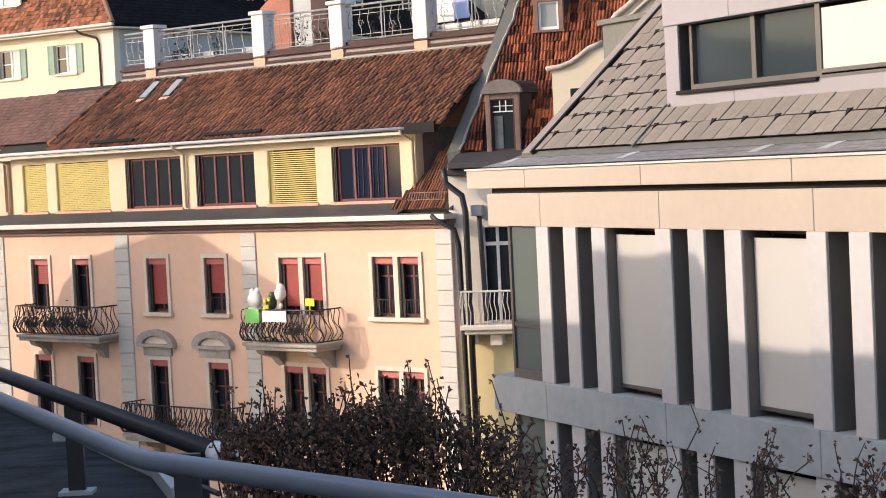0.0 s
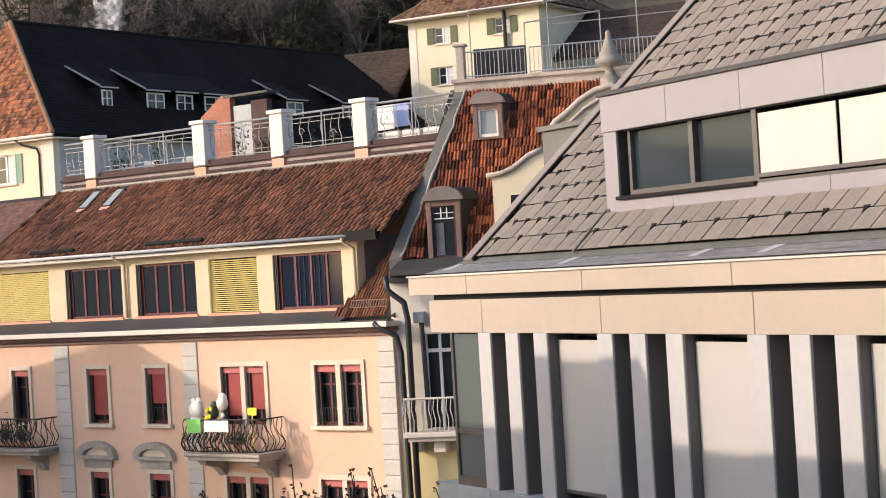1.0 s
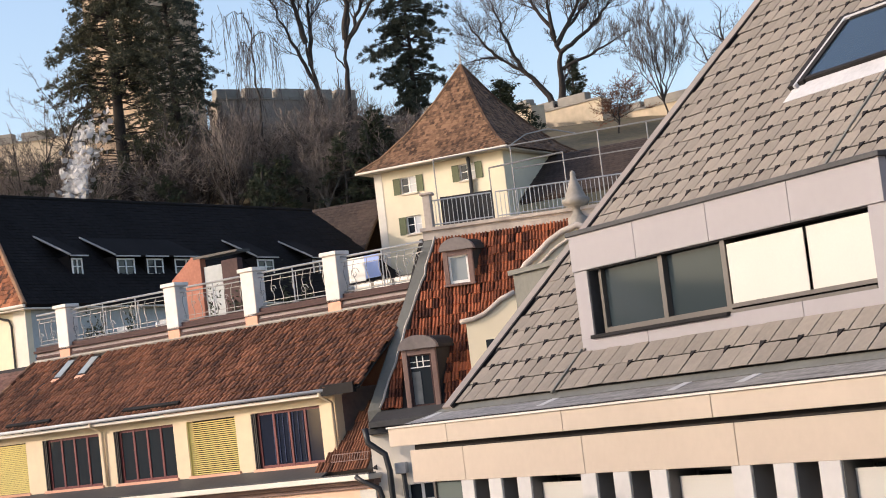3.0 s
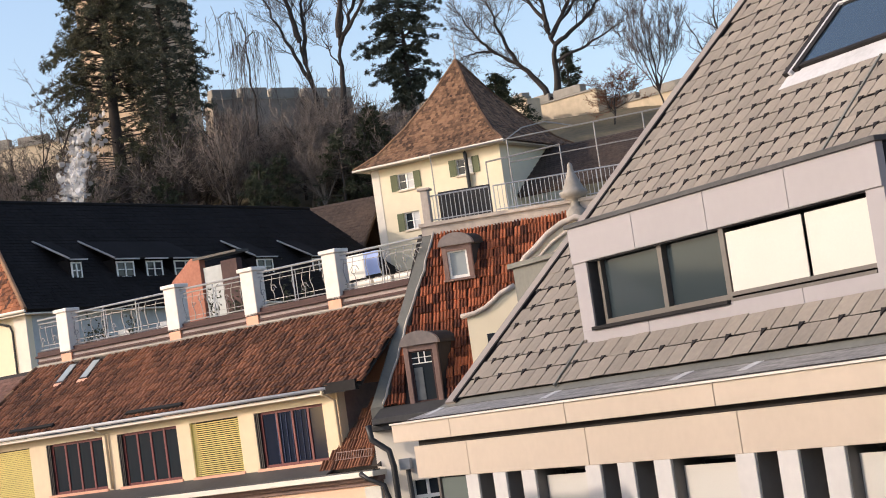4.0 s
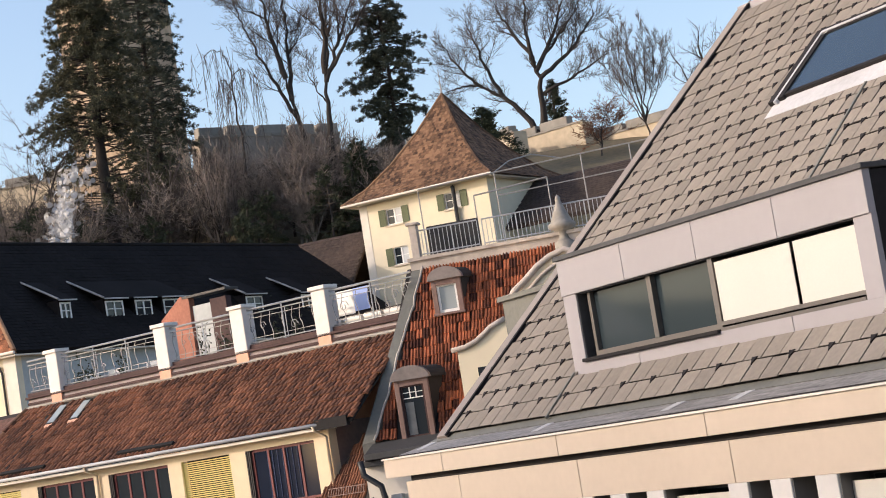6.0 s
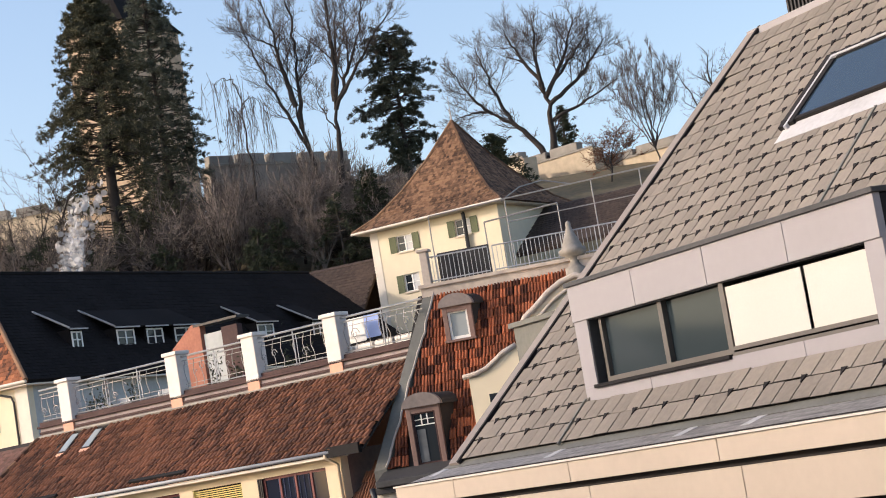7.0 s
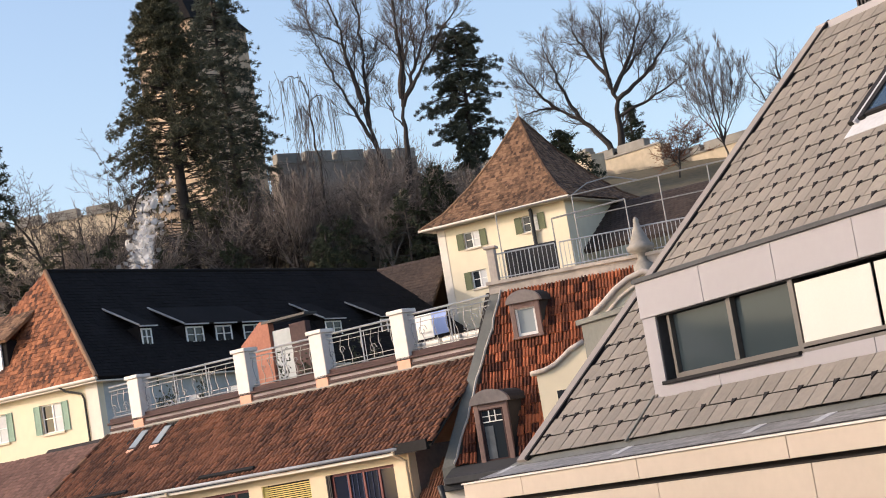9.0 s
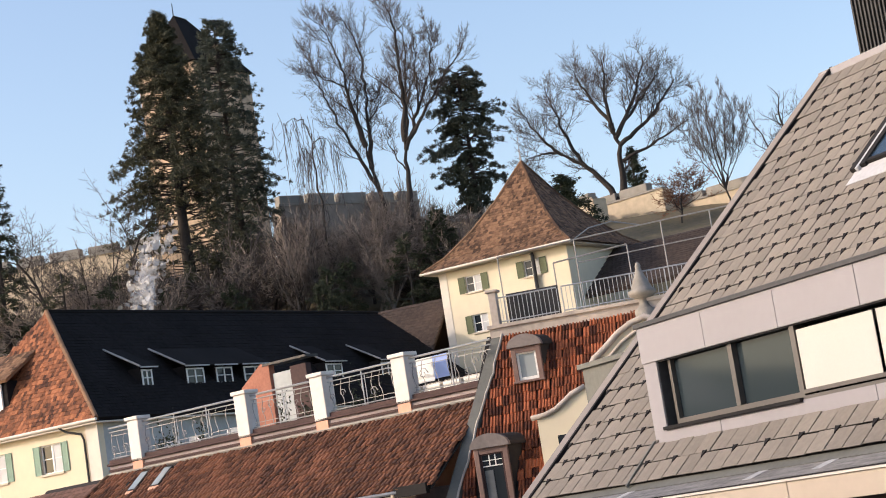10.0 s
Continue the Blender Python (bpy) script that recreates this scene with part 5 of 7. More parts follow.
def limbed_tree(az, far, label, stems, twig, seed, mat=BARK, fine=TWIG, hang=0):
    """A tree with a few great limbs. Each stem: (bearing, elevation) at foot, bend and tip, then radius, side shoots, length of the shoots."""
    p = bearing(az, far)
    z = terrain(p.x, p.y)
    t = thing("bare_tree", pose(p.x, p.y, z - 0.2), label, "bare tree", "bare trees on the hill")
    rnd = random.Random(seed)
    sticks = []
    for (a0, e0), (a1, e1), (a2, e2), r, n, reach in stems:
        q = [Vector(((a - az) * far * 0.01745, 0, (lift(e, far) - z) if e else 0.0)) for a, e in ((a0, e0), (a1, e1), (a2, e2))]
        deep = rnd.uniform(-0.28, 0.28) * (q[2] - q[0]).length
        if e0:
            near = min((p for st in sticks if st[3] == 0 for p in st[0]), key=lambda p: (p.x - q[0].x) ** 2 + (p.z - q[0].z) ** 2)
            q[0] = near.copy()
        q[1].y, q[2].y = q[0].y + deep * 0.5, q[0].y + deep
        pts = []
        for k in range(13):
            f = k / 12
            c = q[0] * (1 - f) * (1 - f) + q[1] * 2 * f * (1 - f) + q[2] * f * f
            pts.append(c + Vector((rnd.gauss(0, 0.08), rnd.gauss(0, 0.1), rnd.gauss(0, 0.05))) * (1 if k else 0))
        sticks.append((pts, r, r * 0.2, 0))
        n = int(n * 1.25)
        for k in range(n):
            f = 0.28 + 0.72 * (k + rnd.random()) / n
            i = min(11, int(f * 12))
            o = pts[i].lerp(pts[i + 1], f * 12 - i)
            axis = (pts[i + 1] - pts[i]).normalized()
            side = axis.orthogonal().normalized()
            side.rotate(Matrix.Rotation(k * 2.4 + rnd.random(), 3, axis))
            ang = radians(twig["spread"] * rnd.uniform(0.75, 1.3))
            branch(sticks, rnd, o, axis * math.cos(ang) + side * math.sin(ang), reach * rnd.uniform(0.6, 1.1) * (1.15 - 0.6 * f), max(0.022, r * (1 - 0.75 * f) * 0.38), 2, twig)
        for k in range(hang):
            f = 0.55 + 0.45 * rnd.random()
            i = min(11, int(f * 12))
            o = pts[i].lerp(pts[i + 1], f * 12 - i) + Vector((rnd.gauss(0, 0.5), rnd.gauss(0, 0.5), rnd.uniform(-0.2, 0.3)))
            drop = rnd.uniform(1.5, 5.8)
            sx, sy = rnd.gauss(-0.1, 0.35), rnd.gauss(0, 0.4)
            line = [o + Vector((sx * (g * 2 - g * g) + rnd.gauss(0, 0.04), sy * g, 0.25 * g * (1 - g) - drop * g)) for g in (0, 0.15, 0.35, 0.6, 0.8, 1.0)]
            sticks.append((line, 0.02, 0.012, 5))
            for g in (1, 2, 3, 4):
                sticks.append(([line[g], line[g] + Vector((rnd.gauss(0, 0.3), rnd.gauss(0, 0.3), -rnd.uniform(0.3, 1.1)))], 0.013, 0.01, 5))
    sticks_mesh([s for s in sticks if s[3] <= 2], "trunk", mat, t)
    tagged(sticks_mesh([s for s in sticks if s[3] > 2], "crown", fine, t), "fine leafless twigs")
    return t


UPSWEPT = rule(spread=42, rise=0.35, wobble=0.13, levels=5, kids=(0, 0, 5, 4, 3), shrink=0.66, thin=0.0105)
SPREADING = rule(spread=42, rise=0.2, wobble=0.13, levels=5, kids=(0, 0, 5, 4, 3), shrink=0.66, thin=0.012)
limbed_tree(0.15, 150, "tall leafless beech with dark rising limbs", (
    ((0.15, 0), (0.1, 9.6), (-0.38, 11.5), 0.36, 2, 2.0),
    ((-0.38, 11.45), (-0.62, 13.0), (-0.72, 14.0), 0.24, 10, 2.6),
    ((-0.7, 13.8), (-0.85, 14.7), (-1.33, 15.3), 0.11, 9, 2.0),
    ((-0.3, 11.0), (-0.1, 12.4), (-0.1, 13.4), 0.22, 8, 2.4),
    ((-0.1, 13.3), (0.1, 14.4), (-0.5, 15.45), 0.13, 11, 2.2),
    ((-0.05, 10.2), (-0.75, 11.6), (-1.35, 13.15), 0.19, 10, 2.6),
    ((-1.3, 13.0), (-1.5, 13.8), (-1.65, 14.6), 0.10, 8, 1.9),
    ((-0.15, 12.3), (0.2, 12.5), (0.6, 13.3), 0.10, 8, 1.8),
    ((-0.6, 13.2), (-1.1, 13.5), (-1.75, 13.9), 0.08, 7, 1.7)), UPSWEPT, 11)
limbed_tree(0.66, 147, "tall leafless ash with thick dark upswept limbs", (
    ((0.62, 0), (0.7, 10.0), (0.85, 11.5), 0.42, 2, 1.6),
    ((0.84, 11.4), (1.05, 13.0), (1.05, 14.0), 0.25, 9, 2.2),
    ((1.05, 13.9), (1.1, 14.8), (0.85, 15.5), 0.13, 11, 1.9),
    ((0.9, 11.2), (1.15, 12.8), (1.35, 14.9), 0.17, 11, 2.1),
    ((0.95, 11.2), (1.5, 12.5), (2.0, 13.7), 0.20, 9, 2.2),
    ((2.0, 13.6), (2.15, 14.1), (2.05, 14.8), 0.11, 8, 1.8),
    ((1.1, 11.3), (1.8, 12.6), (3.05, 13.95), 0.17, 11, 2.1),
    ((1.4, 12.3), (1.6, 13.6), (1.6, 14.7), 0.11, 8, 1.8),
    ((0.75, 10.6), (0.3, 11.2), (0.35, 12.2), 0.09, 6, 1.5)), UPSWEPT, 12)
limbed_tree(-1.8, 146, "weeping birch tree with hanging leafless twigs", (
    ((-1.8, 0), (-1.95, 10.9), (-1.9, 12.0), 0.13, 3, 1.2),
    ((-1.9, 11.8), (-2.1, 12.9), (-2.64, 12.35), 0.065, 4, 0.9),
    ((-1.9, 11.5), (-1.6, 12.3), (-1.25, 11.3), 0.06, 4, 0.9),
    ((-1.92, 11.2), (-2.2, 12.0), (-2.35, 11.3), 0.05, 4, 0.9)), rule(spread=50, rise=0.0, droop=-2.2, droop_from=2, levels=4, kids=(0, 0, 3, 2), shrink=0.7, thin=0.010), 13, mat=BARK, hang=17)
limbed_tree(7.0, 178, "broad leafless oak with domed crown and thick limbs", (
    ((7.05, 0), (7.25, 9.6), (7.1, 10.9), 0.5, 2, 2.0),
    ((7.1, 10.7), (6.9, 11.5), (7.05, 12.7), 0.24, 12, 2.8),
    ((7.2, 10.4), (7.8, 11.3), (8.25, 12.6), 0.26, 12, 2.8),
    ((7.2, 10.2), (8.4, 10.9), (9.15, 12.0), 0.24, 12, 2.7),
    ((7.2, 9.9), (8.4, 10.2), (9.35, 10.7), 0.18, 10, 2.4),
    ((6.8, 8.4), (6.5, 10.0), (5.37, 10.48), 0.38, 5, 2.4),
    ((5.5, 10.45), (4.9, 10.9), (4.5, 11.7), 0.18, 11, 2.5),
    ((6.1, 10.1), (5.6, 11.3), (5.3, 12.35), 0.2, 12, 2.6),
    ((7.05, 11.0), (6.4, 11.9), (6.2, 12.7), 0.2, 12, 2.6),
    ((5.4, 10.5), (4.8, 10.6), (4.3, 10.3), 0.13, 8, 2.2),
    ((7.6, 10.9), (8.3, 11.6), (8.75, 12.4), 0.14, 9, 2.3)), SPREADING, 14)
limbed_tree(10.2, 170, "upright leafless hornbeam beside the wall", tuple(
    ((10.2 + 0.03 * k, 0 if k == 0 else 8.6), (10.2 + 0.22 * k, 9.6), (10.2 + 0.33 * k, 11.6 - 0.10 * k * k), 0.10 - 0.01 * abs(k), 10, 1.9) for k in (0, -1, 1, -2, 2, -3, 3)), rule(spread=26, rise=0.35, wobble=0.08, levels=5, kids=(0, 0, 5, 4, 3), shrink=0.66, thin=0.010), 15)
bare_tree(12.3, 176, 11.4, "leafless tree beyond the slate roof", rule(spread=48, width=1.2, wobble=0.16, thin=0.011), 16, 0.3, 0.25)
bare_tree(-9.3, 142, 11.5, "small leafless walnut above the dark roof", rule(spread=50, width=1.25, levels=6, kids=(5, 4, 3, 3, 2, 2), rise=0.2, wobble=0.16, thin=0.016), 17, 0.3, 0.2)
bare_tree(8.7, 164, 9.75, "low russet-twigged bush by the castle wall", rule(spread=50, width=1.5, levels=6, kids=(7, 4, 3, 3, 2, 2), wobble=0.16, thin=0.016), 18, 0.2, 0.10, fine=TWIG_RED)
bare_tree(-2.95, 144, 10.0, "slender pale-stemmed leafless tree", rule(spread=30, width=0.7, levels=5), 19, 0.45, 0.16, mat=BARK_PALE)
bare_tree(-7.6, 146, 12.0, "leafless tree beside the sequoia", rule(spread=48, width=1.1, levels=6, rise=0.15, wobble=0.16, thin=0.012), 30, 0.35, 0.2)
# thicket below the wall: slender upright stems, and scrub between them
for k in range(26):
    rnd = random.Random(150 + k)
    az = rnd.uniform(-3.4, 2.0) if k < 16 else rnd.uniform(-11.5, -3.6)
    far = rnd.uniform(140, 152)
    bare_tree(az, far, rnd.uniform(8.9, 10.9) if k < 16 else rnd.uniform(8.6, 10.3), "slender upright leafless tree on the slope", rule(spread=rnd.uniform(30, 44), levels=4, kids=(8, 5, 4, 3), wobble=0.17, rise=0.3, width=rnd.uniform(0.7, 1.0), thin=0.016), 500 + k, 0.5, rnd.uniform(0.11, 0.2), mat=BARK_PALE if k % 2 else BARK, fine=TWIG_PALE if k % 3 else TWIG)
for k in range(34):
    rnd = random.Random(100 + k)
    az = rnd.uniform(-3.2, 1.9) if k < 20 else rnd.uniform(-11.5, -3.5)
    bare_tree(az, rnd.uniform(143, 160), rnd.uniform(8.4, 10.1) if k < 20 else rnd.uniform(8.0, 9.4), "tangled leafless thicket shrub on the slope", rule(spread=rnd.uniform(40, 60), levels=4, kids=(8, 5, 4, 4), width=rnd.uniform(1.1, 1.6), wobble=0.2, thin=0.022), 200 + k, 0.25, 0.09, mat=BARK_PALE if k % 2 else BARK, fine=TWIG_PALE if k % 4 else TWIG, category="thicket shrub")

# steam rising behind the long roof
STEAM = material("white_steam", (0.86, 0.85, 0.85), 1.0, 0.03, 1.0, 0.5, 0.0, spec=0.0)
STEAM.node_tree.nodes["Principled BSDF"].inputs["Alpha"].default_value = 0.3
g = np.random.default_rng(77)
sv, sf = [], []
for k in range(1000):
    f = g.beta(1.15, 1.35)
    c = bearing(-7.95 + 0.55 * f + 0.85 * f * f + 0.12 * math.sin(f * 7), 131.5, lift(6.9 + 2.9 * f, 131.5))
    c = c + Vector(g.normal(size=3)) * (0.30 + 0.26 * math.sin(f * 6.5) ** 2 + 0.16 * f)
    if noise.noise(c * 1.1) + 0.5 * noise.noise(c * 2.6) < -0.12:
        continue
    d = Vector(g.normal(size=3)).normalized()
    e = d.orthogonal().normalized()
    h = d.cross(e)
    r = g.uniform(0.10, 0.27)
    k0 = len(sv)
    sv += [tuple(c + (e * math.cos(i * 0.7854) + h * math.sin(i * 0.7854)) * r * g.uniform(0.75, 1.1)) for i in range(8)]
    sf.append(tuple(range(k0, k0 + 8)))
me = bpy.data.meshes.new("steam_plume")
me.from_pydata(sv, [], sf)
me.materials.append(STEAM)
tagged(new("steam_plume", me), "white steam drifting up behind the dark roof", "steam", kind="stuff")


# ---- iron balconies and pediments of the pink house ----
def belly_bar(bm, foot, out, up, tall, k):
    """One bar that swells outwards near its foot and curls."""
    pts = []
    for i in range(9):
        h = i / 8
        swell = 0.2 * math.exp(-((h - 0.28) / 0.22) ** 2) + 0.03 * math.sin(h * 9 + k)
        pts.append(foot + out * swell + up * 0.05 * math.sin(h * 6.28 + k * 2.1) + Vector((0, 0, tall * h)))
    tube(bm, pts, 0.014, 4)


def balcony(s0, s1, deep, z_slab, z_top, corbels, label, slab=True, group="iron balconies"):
    b = part("balcony", boxes((s0, s1, -deep, 0.0, z_slab - 0.1, z_slab), (s0 + 0.07, s1 - 0.07, -deep + 0.07, 0.0, z_slab - 0.22, z_slab - 0.1), bevel=0.015), GREY_STONE, pink, label)
    for c in corbels:
        part("corbel", prism([(0, z_slab - 0.22), (-deep * 0.85, z_slab - 0.22), (-deep * 0.75, z_slab - 0.36), (-deep * 0.3, z_slab - 0.5), (-0.12, z_slab - 0.72), (0, z_slab - 0.78)], c - 0.16, c + 0.16), GREY_STONE, b)
        co = b.children[-1]
        me = co.data
        for v in me.vertices:
            v.co = (v.co.y, v.co.x, v.co.z)
        me.flip_normals()
    tall = z_top - z_slab
    top = bmesh.new()
    y = -deep + 0.05
    tube(top, [(s0 + 0.05, 0, z_top), (s0 + 0.05, y, z_top), (s1 - 0.05, y, z_top), (s1 - 0.05, 0, z_top)], 0.022, 6)
    tube(top, [(s0 + 0.05, 0, z_slab + 0.06), (s0 + 0.05, y, z_slab + 0.06), (s1 - 0.05, y, z_slab + 0.06), (s1 - 0.05, 0, z_slab + 0.06)], 0.018, 6)
    part("handrail", top, IRON, b, "dark wrought iron handrail")
    bars = bmesh.new()
    n = int((s1 - s0 - 0.1) / 0.08)
    for k in range(n + 1):
        belly_bar(bars, Vector((s0 + 0.05 + (s1 - s0 - 0.1) * k / n, y, z_slab + 0.06)), Vector((0, -1, 0)), Vector((1, 0, 0)), tall - 0.06, k)
    m = int(deep / 0.13)
    for k in range(m):
        for s, o in ((s0 + 0.05, -1), (s1 - 0.05, 1)):
            belly_bar(bars, Vector((s, y + (deep - 0.05) * k / m, z_slab + 0.06)), Vector((o, 0, 0)), Vector((0, 1, 0)), tall - 0.06, k)
    part("bars", bars, IRON, b, "bellied wrought iron bars", kind="stuff")
    sc = bmesh.new()
    for k in range(int((s1 - s0) / 0.3)):
        c = Vector((s0 + 0.2 + 0.3 * k, y - 0.16, z_slab + tall * 0.45))
        tube(sc, [c + Vector((0.13 * (1 - i / 14) * math.cos(i * 0.8), -0.02, 0.2 * (1 - i / 16) * math.sin(i * 0.8))) for i in range(14)], 0.012, 4)
    part("scrolls", sc, IRON, b, kind="stuff")
    return b


bal_1 = balcony(-18.9, -14.45, 0.85, H - 4.98, H - 4.02, (-18.2, -15.2), "stone balcony with bellied iron railing and pot plants")
bal_2 = balcony(-7.35, -4.2, 1.1, H - 4.95, H - 3.97, (-6.8, -4.7), "stone balcony with bellied iron railing and bright decorations")
bal_3 = balcony(-13.4, -8.5, 0.95, H - 8.02, H - 7.05, (-12.6, -9.3), "wide lower balcony with bellied iron railing")
for c in (-12.5, -9.8):
    arc = []
    for k in range(13):
        a = math.pi * k / 12
        arc.append((c - 0.9 * math.cos(a), H - 5.22 + 0.46 * math.sin(a)))
    inn = [(c + 0.62 * math.cos(math.pi * k / 12), H - 5.22 + 0.26 * math.sin(math.pi * k / 12)) for k in range(13)]
    bm = bmesh.new()
    n = len(arc)
    fo = [bm.verts.new((x, -0.2, z)) for x, z in arc]
    fi = [bm.verts.new((x, -0.17, z)) for x, z in reversed(inn)]
    bo = [bm.verts.new((x, 0.0, z)) for x, z in arc]
    bi = [bm.verts.new((x, 0.0, z)) for x, z in reversed(inn)]
    for k in range(n - 1):
        bm.faces.new((fo[k], fo[k + 1], fi[k + 1], fi[k]))
        bm.faces.new((fo[k + 1], fo[k], bo[k], bo[k + 1]))
        bm.faces.new((fi[k], fi[k + 1], bi[k + 1], bi[k]))
    bmesh.ops.recalc_face_normals(bm, faces=bm.faces)
    pd = part("pediment", bm, GREY_STONE, pink, "curved stone window pediment")
    part("pediment_base", boxes((c - 0.9, c + 0.9, -0.18, 0.0, H - 5.32, H - 5.22), (c - 0.68, c + 0.68, -0.07, 0.0, H - 5.6, H - 5.32)), GREY_STONE, pd)
    part("tympanum", prism([(c - 0.6 * math.cos(math.pi * k / 10), H - 5.22 + 0.24 * math.sin(math.pi * k / 10)) for k in range(11)], -0.05, 0.0), SANDSTONE, pd)


# ---- things on the balconies ----
def soft_blob(name, mat, at, sizes, label, category, rough=0.12, seed=0):
    """A rounded, slightly uneven body made of a few swellings."""
    bm = bmesh.new()
    for (x, y, z), r in sizes:
        g = bmesh.ops.create_icosphere(bm, subdivisions=3, radius=r)
        for v in g["verts"]:
            v.co = Vector((v.co.x * (1 + rough * noise.noise(v.co * 4 + Vector((seed, 0, 0)))), v.co.y * 0.7, v.co.z * 1.05)) + Vector((x, y, z))
    me = bpy.data.meshes.new(name)
    bm.to_mesh(me)
    bm.free()
    me.materials.append(mat)
    me.polygons.foreach_set("use_smooth", [True] * len(me.polygons))
    ob = new(name, me)
    ob.matrix_world = PINK_AT @ pose(*at)
    return tagged(ob, label, category)


WHITE_FABRIC = material("white_inflatable_fabric", (0.78, 0.74, 0.68), 0.6, 0.08, 6, 1, 0.03)
LIME = material("lime_green_card", (0.22, 0.62, 0.16), 0.6, 0.1, 6, 1, 0.02)
YELLOW_CARD = material("yellow_card", (0.80, 0.68, 0.05), 0.6, 0.08, 6, 1, 0.02)
DARK_GREEN = material("dark_green_foil", (0.03, 0.06, 0.025), 0.5, 0.3, 6, 1, 0.05)
LEAF_POT = material("dusty_pot_plant_leaf", (0.05, 0.055, 0.03), 0.8, 0.4, 6, 1, 0.0, each=0.6)
SLAB2 = H - 4.95
soft_blob("balcony_ornament", WHITE_FABRIC, (-6.85, -0.95, SLAB2), [((0, 0, 0.82), 0.30), ((0.02, 0, 1.25), 0.27), ((-0.1, 0, 1.5), 0.1), ((0.12, 0, 1.52), 0.1), ((0, 0, 0.4), 0.25), ((0, 0, 0.12), 0.16)], "white rounded inflatable ornament behind the balcony rail", "ornament", seed=3)
soft_blob("balloon", WHITE_FABRIC, (-5.75, -0.95, SLAB2), [((0, 0, 1.45), 0.2), ((0.02, 0, 1.6), 0.15), ((0, 0, 1.1), 0.07), ((0, 0, 0.85), 0.06), ((0, 0, 0.6), 0.05), ((0, 0, 0.35), 0.05), ((0, 0, 0.1), 0.06)], "pale balloon on a stick on the balcony", "balloon", seed=5)
pw = soft_blob("pinwheel", DARK_GREEN, (-6.15, -0.95, SLAB2), [((0, 0, 1.18), 0.2), ((0.05, 0, 1.38), 0.13), ((-0.05, 0, 0.9), 0.1), ((0, 0, 0.65), 0.06), ((0, 0, 0.35), 0.05), ((0, 0, 0.1), 0.06)], "dark green and lime pinwheel on the balcony", "pinwheel", seed=7)
petals = bmesh.new()
for dx, dz in ((-0.08, 1.25), (0.09, 1.3), (0.02, 1.08), (-0.1, 1.05)):
    bmesh.ops.create_cone(petals, cap_ends=True, segments=10, radius1=0.07, radius2=0.05, depth=0.03, matrix=Matrix.Translation((dx, -0.19, dz)) @ Matrix.Rotation(math.pi / 2, 4, "X"))
part("petal", petals, YELLOW_CARD, pw, "yellow petals")
for nm, mat, a, b, z0, z1, lab in (("green_sign", LIME, -6.95, -6.35, 0.62, 1.02, "lime green card hung on the balcony rail"), ("white_sign", WHITE_FRAME, -6.2, -5.2, 0.66, 0.98, "white paper card hung on the balcony rail")):
    ob = part(nm, boxes((a, b, -1.29, -1.27, z0, z1), (a + 0.08, a + 0.12, -1.27, -1.07, z1 - 0.05, z1 - 0.02)), mat)
    ob.matrix_world = PINK_AT @ pose(0, 0, SLAB2)
    tagged(ob, lab, "card")
yc = part("yellow_windmill", boxes((-4.78, -4.42, -0.9, -0.88, 1.1, 1.32), (-4.62, -4.59, -0.9, -0.87, 0.0, 1.1)), YELLOW_CARD)
yc.matrix_world = PINK_AT @ pose(0, 0, SLAB2)
tagged(yc, "small yellow card on a stick on the balcony", "garden stake")


def pot_plant(m, tall, seed, label="dusty green pot plant on the balcony"):
    t = thing("pot_plant", m, label, "pot plant", "balcony plants")
    bm = bmesh.new()
    bmesh.ops.create_cone(bm, cap_ends=True, segments=12, radius1=0.1, radius2=0.14, depth=0.24, matrix=Matrix.Translation((0, 0, 0.12)))
    part("pot", bm, PIER_FOOT, t, "terracotta pot")
    rnd = random.Random(seed)
    vs, fs = [], []
    for k in range(160):
        d = Vector((rnd.gauss(0, 1), rnd.gauss(0, 1), rnd.gauss(0.5, 0.8))).normalized()
        c = Vector((rnd.gauss(0, 0.13), rnd.gauss(0, 0.1), 0.25 + abs(rnd.gauss(0, tall * 0.4))))
        e = d.orthogonal().normalized() * 0.025
        k0 = len(vs)
        vs += [tuple(c - e), tuple(c + d * 0.05 - e * 1.3), tuple(c + d * 0.11), tuple(c + e)]
        fs.append((k0, k0 + 1, k0 + 2, k0 + 3))
    me = bpy.data.meshes.new("leaves")
    me.from_pydata(vs, [], fs)
    me.materials.append(LEAF_POT)
    ob = new("leaves", me)
    ob.parent = t
    tagged(ob, kind="stuff")


for k, (s, y, z) in enumerate(((-15.4, 3.9, H + 3.3), (-14.7, 3.8, H + 3.3), (-13.2, 3.8, H + 3.3), (-9.3, 3.9, H + 3.3), (-8.2, 3.8, H + 3.3), (-6.0, 3.9, H + 3.3), (-5.1, 3.8, H + 3.3), (-18.3, -0.6, H - 4.98), (-17.3, -0.6, H - 4.98), (-16.4, -0.6, H - 4.98), (-15.6, -0.55, H - 4.98), (-5.35, -0.85, SLAB2), (-11.2, -0.7, H - 8.02))):
    pot_plant(PINK_AT @ pose(s, y, z), 1.3 if k < 7 else 0.6 if k < 11 else 0.3, 300 + k, "tall dusty pot plant on the roof terrace" if k < 7 else "dusty green pot plant on the balcony")


